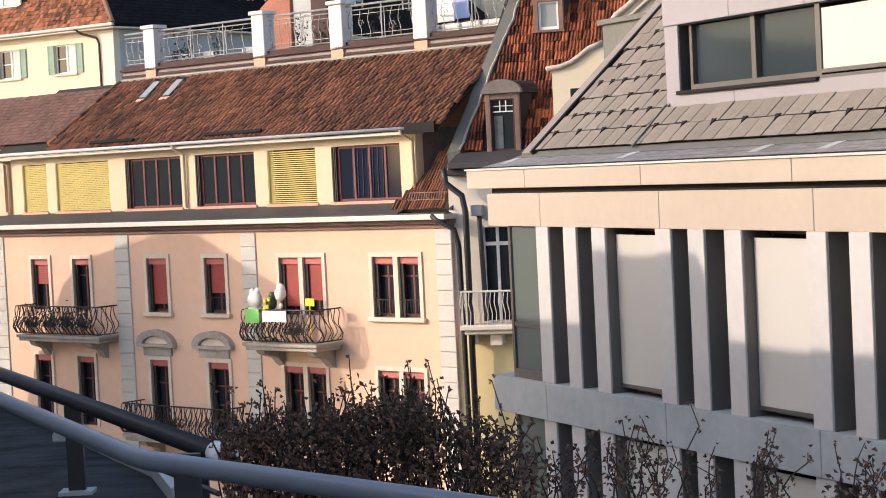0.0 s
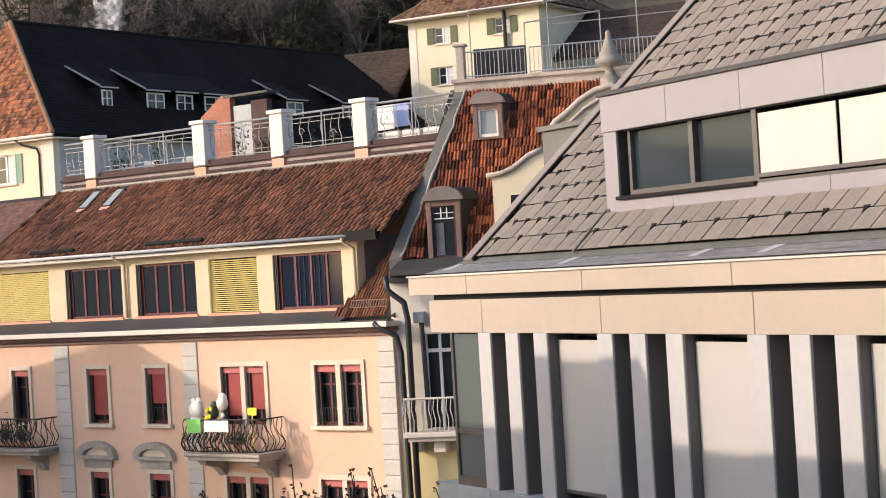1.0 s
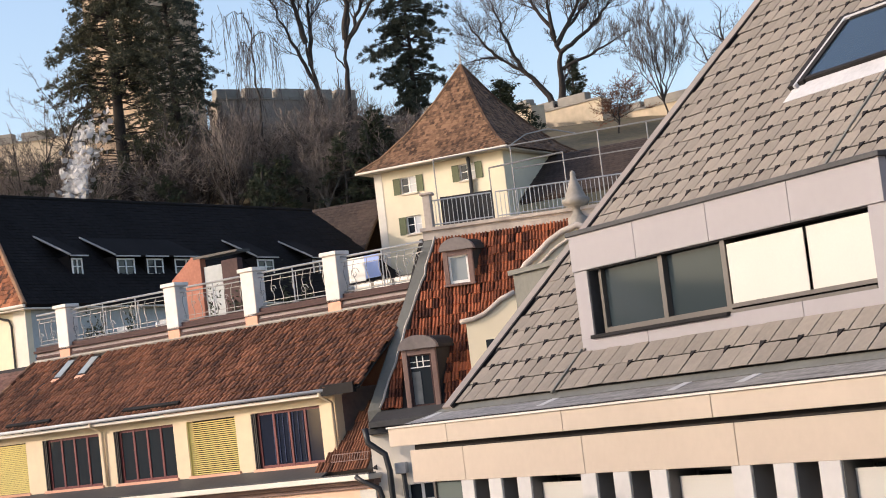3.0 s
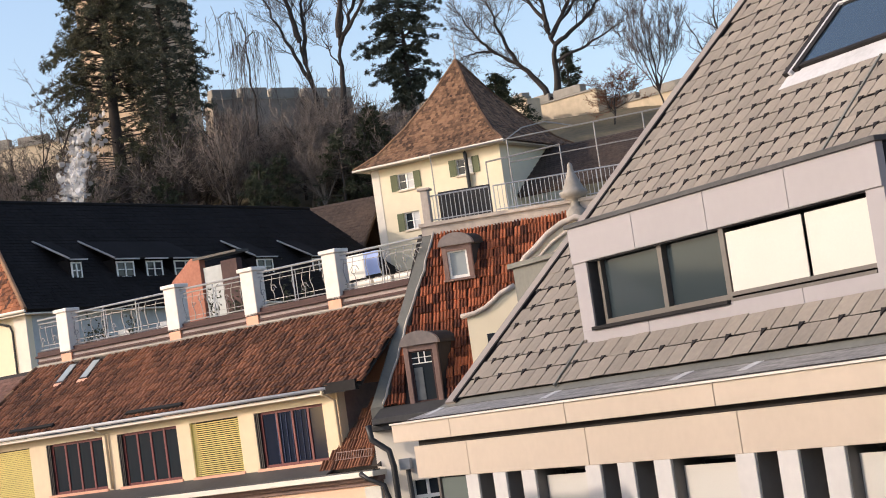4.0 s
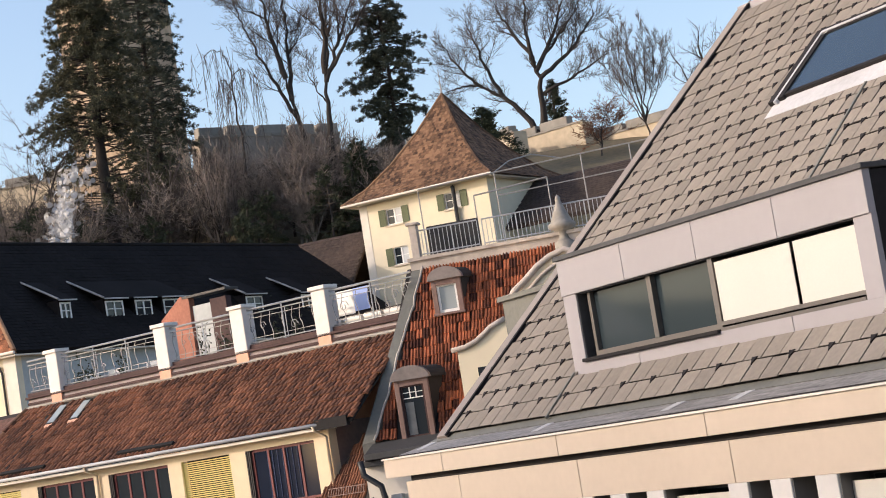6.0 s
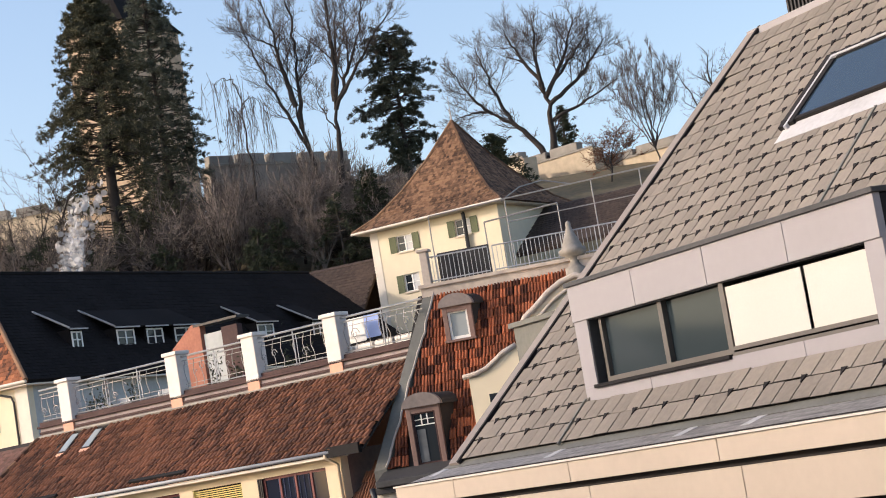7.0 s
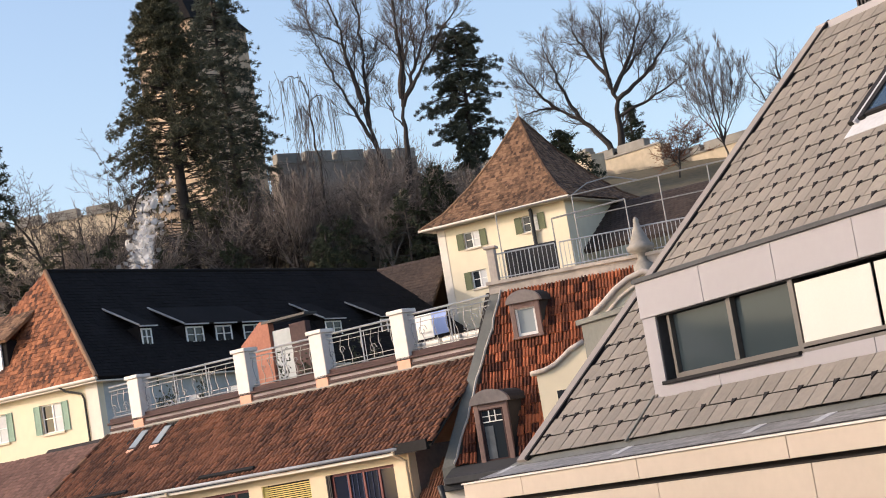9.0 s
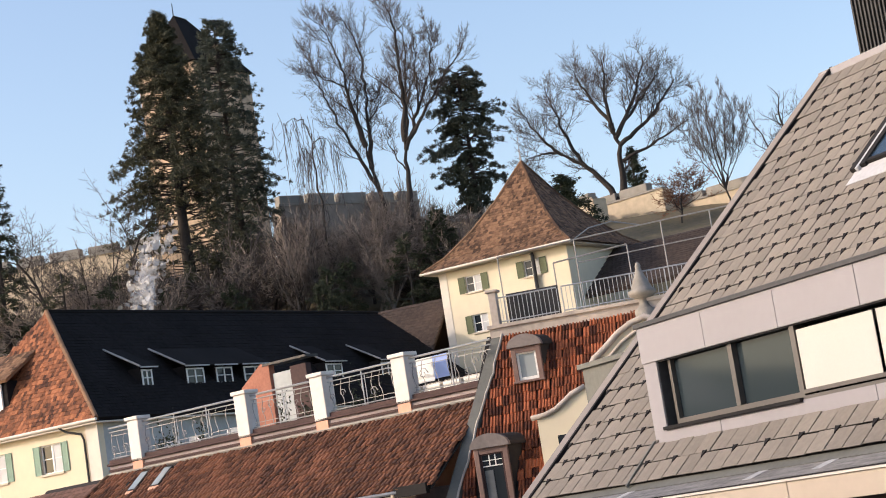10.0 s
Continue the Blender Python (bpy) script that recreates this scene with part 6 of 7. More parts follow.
# ---- pipes at the corner ----
pp = bmesh.new()
tube(pp, [(-0.15, -0.42, H - 1.36), (0.05, -0.4, H - 1.5), (0.45, -0.2, H - 1.75), (0.55, -0.15, H - 2.2), (0.62, -0.15, H - 7.5), (0.62, -0.15, 0.0)], 0.075, 9)
part("downpipe", pp, BLACK_PIPE, pink, "thick black downpipe at the house corner", smooth=True)
pp = bmesh.new()
tube(pp, [(0.3, -0.35, H - 0.1), (0.32, -0.3, H - 0.5), (0.75, -0.15, H - 0.85), (0.82, -0.12, H - 1.3), (0.85, -0.12, 0.0)], 0.085, 9)
part("downpipe", pp, BLACK_PIPE, pink, "thick black downpipe at the house corner", smooth=True)

# ---- roof windows and seam of the brown roof ----
def on_pink(s, b, up=0.0):
    a = math.atan(RK)
    return (s, b - up * math.sin(a), RZ0 + (b - RB0) * RK + up * math.cos(a))


def slope_box(f, s0, s1, b0, b1, u0, u1):
    bm = bmesh.new()
    v = [bm.verts.new(f(s, b, u)) for u in (u0, u1) for b in (b0, b1) for s in (s0, s1)]
    for q in ((0, 2, 3, 1), (4, 5, 7, 6), (0, 1, 5, 4), (2, 6, 7, 3), (0, 4, 6, 2), (1, 3, 7, 5)):
        bm.faces.new([v[k] for k in q])
    return bm


# Pale base colour stands in for sky light on these panes.
PALE_PANE = pane_glass("pale_sky_painted_glass", (0.30, 0.33, 0.34), 0.15)
for s in (-15.35, -14.15):
    rw = part("roof_window", slope_box(on_pink, s, s + 0.42, 2.1, 2.85, 0.0, 0.09), SNOW_HOOK, pink, "narrow pale roof window")
    part("pane", slope_box(on_pink, s + 0.05, s + 0.37, 2.14, 2.8, 0.09, 0.1), PALE_PANE, rw)
    part("apron", slope_box(on_pink, s - 0.02, s + 0.44, 2.0, 2.1, 0.02, 0.07), PIER_FOOT, rw)
part("top_flashing", slope_box(on_pink, -17.3, -0.2, 3.01, 3.08, 0.02, 0.08), GREY_STONE, pink, "crumbling pale mortar along the roof top")
part("seam", slope_box(on_pink, -15.72, -15.6, 0.15, 2.98, 0.03, 0.075), BLACK_SHEET, pink, "dark sheet seam in the roof")
for a, b in ((-15.6, -13.4), (-9.9, -7.4)):
    part("snow_bar", slope_box(on_pink, a, b, 0.2, 0.3, 0.08, 0.16), BLACK_SHEET, pink)
gd = bmesh.new()
for k in range(15):
    q = -1.5 + 1.3 * k / 14
    tube(gd, [(q, 0.16, H - 0.93), (q + 0.03, 0.2, H - 0.72)], 0.012, 4)
tube(gd, [(-1.53, 0.16, H - 0.93), (-0.15, 0.16, H - 0.93)], 0.015, 4)
tube(gd, [(-1.5, 0.2, H - 0.73), (-0.12, 0.2, H - 0.73)], 0.015, 4)
part("snow_guard", gd, COPPER_BROWN, pink, "brown lattice snow guard")

# ---- things on the roof terrace ----
hut = thing("stair_hut", PINK_AT, "brick stair hut with a grey door on the roof terrace", "stair hut")
TF = H + 3.3
part("side_wall", prism([(-13.4, TF), (-13.25, H + 5.65), (-12.2, H + 6.3), (-11.8, H + 6.25), (-11.8, TF)], 5.9, 6.15), BRICK_RED, hut, "red brick flank wall")
part("door", boxes((-11.75, -10.85, 6.0, 6.06, TF, H + 5.9)), CONCRETE_GREY, hut, "grey sheet door")
part("door_frame", boxes((-10.85, -10.1, 5.95, 6.2, TF, H + 6.0)), COPING_BROWN, hut)
part("hut_roof", boxes((-12.1, -10.0, 5.88, 6.5, H + 6.2, H + 6.28)), IRON, hut)


def garden_chair(m):
    t = thing("garden_chair", m, "white plastic garden chair on the roof terrace", "chair", "terrace chairs")
    part("seat", boxes((-0.25, 0.25, -0.25, 0.25, 0.42, 0.46), bevel=0.01), WHITE_FRAME, t)
    part("backrest", boxes((-0.25, 0.25, 0.22, 0.26, 0.46, 0.95), bevel=0.01), WHITE_FRAME, t)
    for x in (-0.22, 0.22):
        for y in (-0.22, 0.22):
            part("leg", boxes((x - 0.025, x + 0.025, y - 0.025, y + 0.025, 0, 0.42)), WHITE_FRAME, t)
        part("armrest", boxes((x - 0.03, x + 0.03, -0.22, 0.24, 0.66, 0.69)), WHITE_FRAME, t)
    return t


ch = garden_chair(PINK_AT @ pose(-12.1, 4.3, TF, 0, 0, 30))
for s, y, z, r in ((-12.1, 4.3, 0.5, 34), (-14.3, 4.6, 0, 200), (-15.2, 4.4, 0, 80), (-13.4, 4.8, 0, -40)):
    if z:
        continue
    copy_thing(ch, PINK_AT @ pose(s, y, TF + z, 0, 0, r))
tb = thing("garden_table", PINK_AT @ pose(-14.4, 5.2, TF), "white garden table on the roof terrace", "table")
part("tabletop", boxes((-0.6, 0.6, -0.4, 0.4, 0.70, 0.74), bevel=0.01), WHITE_FRAME, tb)
for x in (-0.5, 0.5):
    for y in (-0.3, 0.3):
        part("leg", boxes((x - 0.03, x + 0.03, y - 0.03, y + 0.03, 0, 0.70)), WHITE_FRAME, tb)
rack = thing("drying_rack", PINK_AT @ pose(-3.0, 4.2, TF), "drying rack with white and blue cloths", "drying rack")
rk = bmesh.new()
for x in (-0.7, 0.7):
    tube(rk, [(x, -0.25, 0), (x, 0.0, 1.1), (x, 0.0, 1.72)], 0.015, 5)
    tube(rk, [(x, 0.25, 0), (x, 0.0, 1.1)], 0.015, 5)
tube(rk, [(-0.7, 0, 1.72), (0.7, 0, 1.72)], 0.015, 5)
part("frame", rk, STEEL, rack)
part("white_cloth", boxes((-0.66, 0.0, -0.02, 0.0, 1.0, 1.74)), WHITE_FRAME, rack, "white cloth")
part("blue_cloth", boxes((0.02, 0.6, -0.025, -0.005, 1.05, 1.74)), material("pale_blue_cloth", (0.38, 0.48, 0.80), 0.9, 0.08, 6, 1, 0.05), rack, "pale blue cloth")
for s in (-3.3, -2.5, -1.7, -0.9):
    pl = thing("planter_box", PINK_AT @ pose(s, 3.55, TF), "white slatted planter box on the roof terrace", "planter", "terrace planters")
    part("trough", boxes((-0.33, 0.33, -0.12, 0.12, 0, 0.86)), OFF_WHITE, pl)
    for k in range(4):
        part("slat", boxes((-0.34, 0.34, -0.14, -0.122, 0.3 + 0.15 * k, 0.4 + 0.15 * k)), WHITE_FRAME, pl)
    part("soil", boxes((-0.3, 0.3, -0.1, 0.1, 0.862, 0.9)), BARK, pl)

# ---- the red mansard house: wall, balcony, dormers, gable, terrace ----
part("wall_band", boxes((0.12, 3.0, -0.015, 0.0, 0, H - 4.75)), YELLOW_PLASTER, red, "yellow painted lower wall")
for z0, z1 in ((H - 4.3, H - 1.75), (H - 8.0, H - 5.5)):
    w = part("french_window", boxes((0.95, 1.85, 0.3, 0.34, z0, z1)), DARK_ROOM, red)
    part("window_frame", boxes((0.95, 1.05, 0.1, 0.2, z0, z1), (1.75, 1.85, 0.1, 0.2, z0, z1), (1.05, 1.75, 0.1, 0.2, z1 - 0.5, z1 - 0.4), (1.36, 1.44, 0.1, 0.2, z0, z1)), WHITE_FRAME, w)
    part("pane", boxes((1.05, 1.75, 0.14, 0.16, z0, z1)), GLASS, w)
rb = part("balcony", boxes((0.45, 2.6, -0.75, 0.0, H - 4.5, H - 4.36), (0.55, 2.5, -0.65, 0.0, H - 4.62, H - 4.5), bevel=0.02), OFF_WHITE, red, "pale stone balcony with cream railing")
part("corbel", boxes((0.62, 0.85, -0.45, 0.0, H - 4.9, H - 4.62), bevel=0.03), OFF_WHITE, rb)
part("corbel", boxes((1.2, 1.55, -0.45, 0.0, H - 4.95, H - 4.62), bevel=0.03), OFF_WHITE, rb)
br = bmesh.new()
tube(br, [(0.5, 0, H - 3.45), (0.5, -0.7, H - 3.45), (2.55, -0.7, H - 3.45)], 0.03, 6)
for k in range(17):
    q = 0.5 + k * 0.12
    tube(br, [(q, -0.7, H - 4.36), (q + 0.03, -0.72, H - 4.05), (q - 0.03, -0.72, H - 3.75), (q, -0.7, H - 3.45)], 0.014, 4)
for k in range(5):
    tube(br, [(0.5, -0.7 + 0.14 * k, H - 4.36), (0.5, -0.7 + 0.14 * k, H - 3.45)], 0.014, 4)
part("balcony_railing", br, PALE_IRON, rb, "cream wrought balcony railing")
part("gutter_box", boxes((0.78, 1.1, -0.32, -0.02, H - 1.42, H - 1.12), bevel=0.02), ZINC, red)
pp = bmesh.new()
tube(pp, [(0.98, -0.16, H - 1.42), (1.02, -0.14, H - 3.0), (1.05, -0.14, H - 4.3)], 0.07, 8)
part("downpipe", pp, ZINC_DARK, red)


def slant_to_view(bm, b, k=0.42):
    """Shears the dormers sideways so that their dark cheeks show from the camera."""
    for v in bm.verts:
        v.co.x += k * max(0.0, v.co.y - b)
    return bm


def arched_dormer(s0, s1, b, z0, z1, label, deep, grid):
    """A narrow dormer with a rounded sheet hood, tall window and dark cheeks."""
    c, hw = (s0 + s1) / 2, (s1 - s0) / 2
    spring = z1 - 0.3 * hw - 0.12
    # Near-black body and hood roof paint the cheek's shade and cast shadow.
    d = part("dormer", slant_to_view(boxes((s0 + 0.04, s1 - 0.04, b + 0.12, b + deep, z0, spring)), b + 0.12), ROOF_BED, red, label)
    arch = [(c - (hw + 0.08) * math.cos(math.pi * k / 12), spring + (0.12 + 0.55 * hw) * math.sin(math.pi * k / 12)) for k in range(13)]
    part("hood", prism(arch, b - 0.1, b + 0.16), HOOD_SHEET, d, "rounded grey-brown sheet hood")
    part("hood_roof", slant_to_view(prism([(c + (x - c) * 0.95, spring + (z - spring) * 0.93) for x, z in arch], b + 0.16, b + deep + 0.5), b + 0.16), ROOF_BED, d)
    part("post", boxes((s0, s0 + 0.14, b - 0.02, b + 0.12, z0, spring), bevel=0.01), COPPER_BROWN, d)
    part("post", boxes((s1 - 0.14, s1, b - 0.02, b + 0.12, z0, spring), bevel=0.01), COPPER_BROWN, d)
    part("lintel", boxes((s0 + 0.14, s1 - 0.14, b - 0.01, b + 0.11, spring - 0.16, spring)), COPPER_BROWN, d)
    part("sill", boxes((s0 - 0.03, s1 + 0.03, b - 0.08, b + 0.1, z0 - 0.07, z0), bevel=0.01), COPPER_BROWN, d)
    part("pane", boxes((s0 + 0.2, s1 - 0.2, b + 0.08, b + 0.1, z0 + 0.08, spring - 0.2)), GLASS if grid else PALE_PANE, d)
    part("window_frame", boxes((s0 + 0.14, s0 + 0.2, b + 0.04, b + 0.11, z0, spring - 0.16), (s1 - 0.2, s1 - 0.14, b + 0.04, b + 0.11, z0, spring - 0.16), (s0 + 0.2, s1 - 0.2, b + 0.04, b + 0.11, z0, z0 + 0.09), (s0 + 0.2, s1 - 0.2, b + 0.05, b + 0.11, spring - 0.2, spring - 0.16)), (COPING_BROWN if grid else WHITE_FRAME), d, "dark brown window frame" if grid else "white dormer window frame")
    if grid:
        zz = spring - 0.52
        part("glazing_bars", boxes((s0 + 0.2, s1 - 0.2, b + 0.05, b + 0.075, zz, zz + 0.03), (s0 + 0.2, s1 - 0.2, b + 0.05, b + 0.075, zz + 0.16, zz + 0.18), (c - 0.1, c - 0.07, b + 0.05, b + 0.074, zz, spring - 0.2), (c + 0.07, c + 0.1, b + 0.05, b + 0.074, zz, spring - 0.2)), WHITE_FRAME, d)
        part("curtain", boxes((s0 + 0.22, c - 0.02, b + 0.06, b + 0.078, z0 + 0.1, zz - 0.1)), material("grey_net_curtain", (0.10, 0.11, 0.12), 0.9, 0.3, 4, 2, 0.0), d)


arched_dormer(1.1, 2.06, 0.62, H + 0.28, H + 2.16, "narrow brown arched dormer on the mansard", 1.5, True)
arched_dormer(2.16, 3.02, 2.42, H + 3.66, H + 4.86, "small brown arched dormer high on the mansard", 1.2, False)
# curved gable
cur = [(3.05, H + 0.3), (3.05, H + 2.42), (3.3, H + 2.46), (3.6, H + 2.56), (3.85, H + 2.72), (4.1, H + 2.9), (4.5, H + 3.05), (4.7, H + 3.5), (4.9, H + 3.75), (5.2, H + 3.95), (5.6, H + 4.28), (6.0, H + 4.5), (6.4, H + 4.62), (7.2, H + 4.3), (8.0, H + 3.2), (8.6, H + 2.5), (8.6, H + 0.3)]
gable = part("gable", prism(cur, 0.45, 3.2), PALE_YELLOW, red, "cream plastered curved gable")
cp = bmesh.new()
tube(cp, [(x - (0.15 if i == 0 else 0), 0.42, z + 0.04) for i, (x, z) in enumerate(cur[1:7])], 0.075, 7)
part("coping", cp, STAINED_STONE, gable, "moulded stone gable coping", smooth=True)
cp = bmesh.new()
tube(cp, [(x, 0.42, z + 0.04) for x, z in cur[7:14]], 0.09, 7)
tube(cp, [(x + 0.1, 0.40, z - 0.2) for x, z in cur[8:14]], 0.05, 7)
part("coping", cp, STAINED_STONE, gable, "moulded stone gable coping", smooth=True)
part("gable_window", boxes((3.55, 4.2, 0.40, 0.449, H + 0.6, H + 1.9), bevel=0.005), GLASS, gable)
# terrace rail on top
RT = NZ1 + 0.26
fr = bmesh.new()
for a, b in ((1.75, 3.55), (3.7, 9.0)):
    tube(fr, [(a, 3.45, RT + 0.78), (b, 3.45, RT + 0.78)], 0.022, 5)
    tube(fr, [(a, 3.45, RT + 0.08), (b, 3.45, RT + 0.08)], 0.018, 5)
    n = int((b - a) / 0.125)
    for k in range(n + 1):
        q = a + (b - a) * k / n
        tube(fr, [(q, 3.45, RT + 0.0), (q, 3.45, RT + 0.78)], 0.011 if k % 8 else 0.02, 4)
part("terrace_railing", fr, STEEL, red, "galvanised bar railing round the roof terrace")
part("corner_pier", boxes((1.55, 1.78, 3.3, 3.6, RT - 0.1, RT + 0.95), (1.48, 1.85, 3.25, 3.65, RT + 0.95, RT + 1.03), bevel=0.015), STAINED_STONE, red, "pale stone corner pier")
part("dark_screen", boxes((1.95, 3.5, 3.9, 3.95, RT, RT + 0.9)), IRON, red, "dark privacy screen")
pg = bmesh.new()
for s, y, z in ((1.62, 5.0, 7.61), (4.0, 5.0, 7.7), (6.64, 5.0, 7.75), (3.4, 4.4, 7.05), (5.64, 4.4, 7.2), (8.1, 5.0, 7.8)):
    tube(pg, [(s, y, RT - 0.1), (s, y, H + z)], 0.022, 6)
tube(pg, [(1.62, 5.0, H + 7.61), (4.0, 5.0, H + 7.7), (9.0, 5.0, H + 7.84)], 0.022, 6)
tube(pg, [(3.4, 4.4, H + 7.05), (5.64, 4.4, H + 7.2)], 0.025, 6)
tube(pg, [(4.0, 5.0, H + 7.0), (9.0, 5.0, H + 7.1)], 0.018, 6)
tube(pg, [(1.62, 5.0, H + 6.4), (3.4, 4.4, H + 6.35)], 0.015, 6)
tube(pg, [(3.9, 5.0, H + 7.65), (4.4, 5.6, H + 8.05), (5.0, 6.2, H + 8.2), (5.8, 6.8, H + 8.0)], 0.02, 6)
pgo = part("pergola_frame", pg, DULL_STEEL)
pgo.matrix_world = RED_AT
tagged(pgo, "thin galvanised pergola frame on the roof terrace", "pergola")
# urn finial
fin = [(0.30, 4.35), (0.30, 5.12), (0.2, 5.17), (0.13, 5.28), (0.14, 5.42), (0.33, 5.5), (0.40, 5.58), (0.40, 5.66), (0.31, 5.71), (0.29, 5.78), (0.2, 5.98), (0.12, 6.18), (0.075, 6.32), (0.085, 6.38), (0.06, 6.45), (0.0, 6.5)]
bm = bmesh.new()
rings = [[bm.verts.new((6.02 + max(r, 0.004) * math.cos(k * math.pi / 8), 3.3 + max(r, 0.004) * math.sin(k * math.pi / 8), H + z)) for k in range(16)] for r, z in fin]
for a, b in zip(rings, rings[1:]):
    for k in range(16):
        bm.faces.new((a[k], a[(k + 1) % 16], b[(k + 1) % 16], b[k]))
bm.faces.new(rings[-1])
part("stone_finial", bm, URN_STONE, red, "weathered stone urn finial", smooth=True)
# party wall top between the two roofs
sp = bmesh.new()
top = [(-0.02, 0.52, H + 0.34), (0.34, 0.56, H + 0.38), (1.84, NB1 + 0.02, NZ1 + 0.10), (1.52, NB1 + 0.02, NZ1 + 0.10)]
va = [sp.verts.new(p) for p in top]
vb = [sp.verts.new((x, y, z - 2.6)) for x, y, z in top]
sp.faces.new(va)
for k in range(4):
    sp.faces.new((va[(k + 1) % 4], va[k], vb[k], vb[(k + 1) % 4]))
bmesh.ops.recalc_face_normals(sp, faces=sp.faces)
mo = bmesh.new()
rnd = random.Random(61)
tube(mo, [Vector(top[1]).lerp(Vector(top[2]), k / 24) + Vector((rnd.gauss(0.02, 0.018), -0.03, 0.03 + rnd.gauss(0, 0.012))) for k in range(25)], 0.035, 5)
part("mortar_edge", mo, GREY_STONE, red, "crumbling pale mortar along the tiles")
part("party_wall", sp, LEAD_GREY, red, "grey sheet-covered party wall top")
# sheet-clad shaft beside the slate roof
part("roof_shaft", boxes((-2.38, -0.5, 4.0, 5.2, 0, H + 2.66), (-2.46, -0.45, 3.92, 5.28, H + 2.66, H + 2.76)), LEAD_GREY, modern, "grey sheet-clad shaft")


# ---- unseen houses, added and shaped to cast shadows on fronts and terrace ----
shade = thing("corner_house", pose(0, 0, 0), "plain unseen house that casts the pink front's shadow", "house", kind="structure")
SX = -24.0


def back_to(s, z):
    """From a place on the pink front to the plane x = SX, towards the sun."""
    p = PINK_AT @ Vector((s, 0, H + z))
    k = (SX - p.x) / sun_to.x
    q = p + sun_to * k
    return q.y, q.z


prof = [back_to(s, z) for s, z in ((-19.5, -7.0), (-17.3, -3.4), (-16.0, -2.5), (-12.3, -1.75), (-10.4, -1.75), (-6.7, -3.4), (-4.2, -6.0))]
prof = [(prof[0][0], 0.0), *prof, (prof[-1][0], 0.0)]
bm = bmesh.new()
fa, fb = [bm.verts.new((SX, y, z)) for y, z in prof], [bm.verts.new((SX - 9, y, z)) for y, z in prof]
bm.faces.new(fa)
bm.faces.new(list(reversed(fb)))
for k in range(len(prof)):
    j = (k + 1) % len(prof)
    bm.faces.new((fa[j], fa[k], fb[k], fb[j]))
bmesh.ops.recalc_face_normals(bm, faces=bm.faces)
part("house_body", bm, OFF_WHITE, shade)
side = thing("side_house", pose(0, 0, 0), "plain unseen house that shades the terrace", "house", kind="structure")
hb = part("house_body", boxes((-6, 16, -22, -13, 0, H + 3.05)), OFF_WHITE)
hb.matrix_world = MOD_AT
tagged(hb, "plain unseen house that shades the office front", "house", kind="structure")
part("house_body", boxes((-22, -12, -12, 17.5, 0, H + 8.0)), OFF_WHITE, side)
# Unseen block, added to raise the shadow edge on the office front.
rd = part("roof_dormer", boxes((-0.7, 2.8, -15.5, -13, H + 3.05, H + 4.3)), OFF_WHITE, hb)

# ---- the terrace with its rails, in the shade ----
DECK = H - 1.62
deck = part("terrace", boxes((-12, 4, -12, 2.9, 0, DECK)), CONCRETE_GREY)
tagged(deck, "grey concrete roof terrace", "terrace", kind="structure")
# Lighter streaks in the colour stand in for a glossy wet sheen.
ROOFING = material("dark_bitumen_roofing", (0.018, 0.017, 0.018), 0.9, 0.7, 6.0, 1.6, 0.6, tint=(0.075, 0.073, 0.074), spec=0.15, streak=(1.5, 4.0, 1.0))
flat = bmesh.new()
pts = [(-12, 14), (-2.6, 11.2), (-1.28, 8.3), (-0.72, 6.2), (-0.55, 2.9), (-12, 2.9)]
a = [flat.verts.new((x, y, H - 1.29)) for x, y in pts]
b = [flat.verts.new((x, y, 0)) for x, y in pts]
flat.faces.new(a)
for k in range(len(pts)):
    j = (k + 1) % len(pts)
    flat.faces.new((a[j], a[k], b[k], b[j]))
bmesh.ops.recalc_face_normals(flat, faces=flat.faces)
flat_roof = tagged(part("flat_roof", flat, ROOFING), "dark bitumen flat roof below the rail, its wet sheen in the colour", "flat roof", kind="structure")
cb = bmesh.new()
tube(cb, [(-2.6, 11.2, H - 1.27), (-1.28, 8.3, H - 1.27), (-0.72, 6.2, H - 1.27)], 0.05, 4)
part("edge_strip", cb, ZINC, flat_roof, "pale sheet roof edge")

RAIL_GREY = material("blue_grey_rail_paint", (0.15, 0.165, 0.195), 0.32, 0.12, 15, 1.5, 0.04, metal=0.2)
RAIL_BLACK = material("black_rail_paint", (0.018, 0.018, 0.02), 0.4, 0.2, 15, 1.5, 0.04)
rail = thing("terrace_railing", pose(0, 0, 0), "grey painted tubular terrace railing with a bend", "railing")
g = bmesh.new()
tube(g, [(-3.1, 9.1, H - 0.613), (-1.30, 5.52, H - 0.613), (-0.72, 4.27, H - 0.613), (-0.67, 4.18, H - 0.613), (0.073, 3.37, H - 0.613), (1.6, 1.7, H - 0.613)], 0.0225, 14)
part("handrail", g, RAIL_GREY, rail, "grey tubular handrail", smooth=True)
for x, y in ((-0.60, 4.30), (0.9, 2.48), (-2.6, 8.1)):
    part("post", boxes((x - 0.03, x + 0.03, y - 0.012, y + 0.012, DECK if y < 2.9 else H - 1.29, H - 0.62)), RAIL_BLACK, rail)
g = bmesh.new()
tube(g, [(-0.52, 4.22, H - 0.74), (-0.3, 3.9, H - 0.78), (0.25, 3.3, H - 0.8)], 0.012, 6)
part("tension_rod", g, RAIL_BLACK, rail)
low_rail = thing("roof_edge_rail", pose(0, 0, 0), "black painted rail along the flat roof edge", "railing")
g = bmesh.new()
tube(g, [(-3.4, 11.9, H - 0.9), (-2.17, 9.24, H - 0.9), (-0.73, 6.14, H - 0.9)], 0.034, 10)
part("handrail", g, RAIL_BLACK, low_rail, "black handrail", smooth=True)
g = bmesh.new()
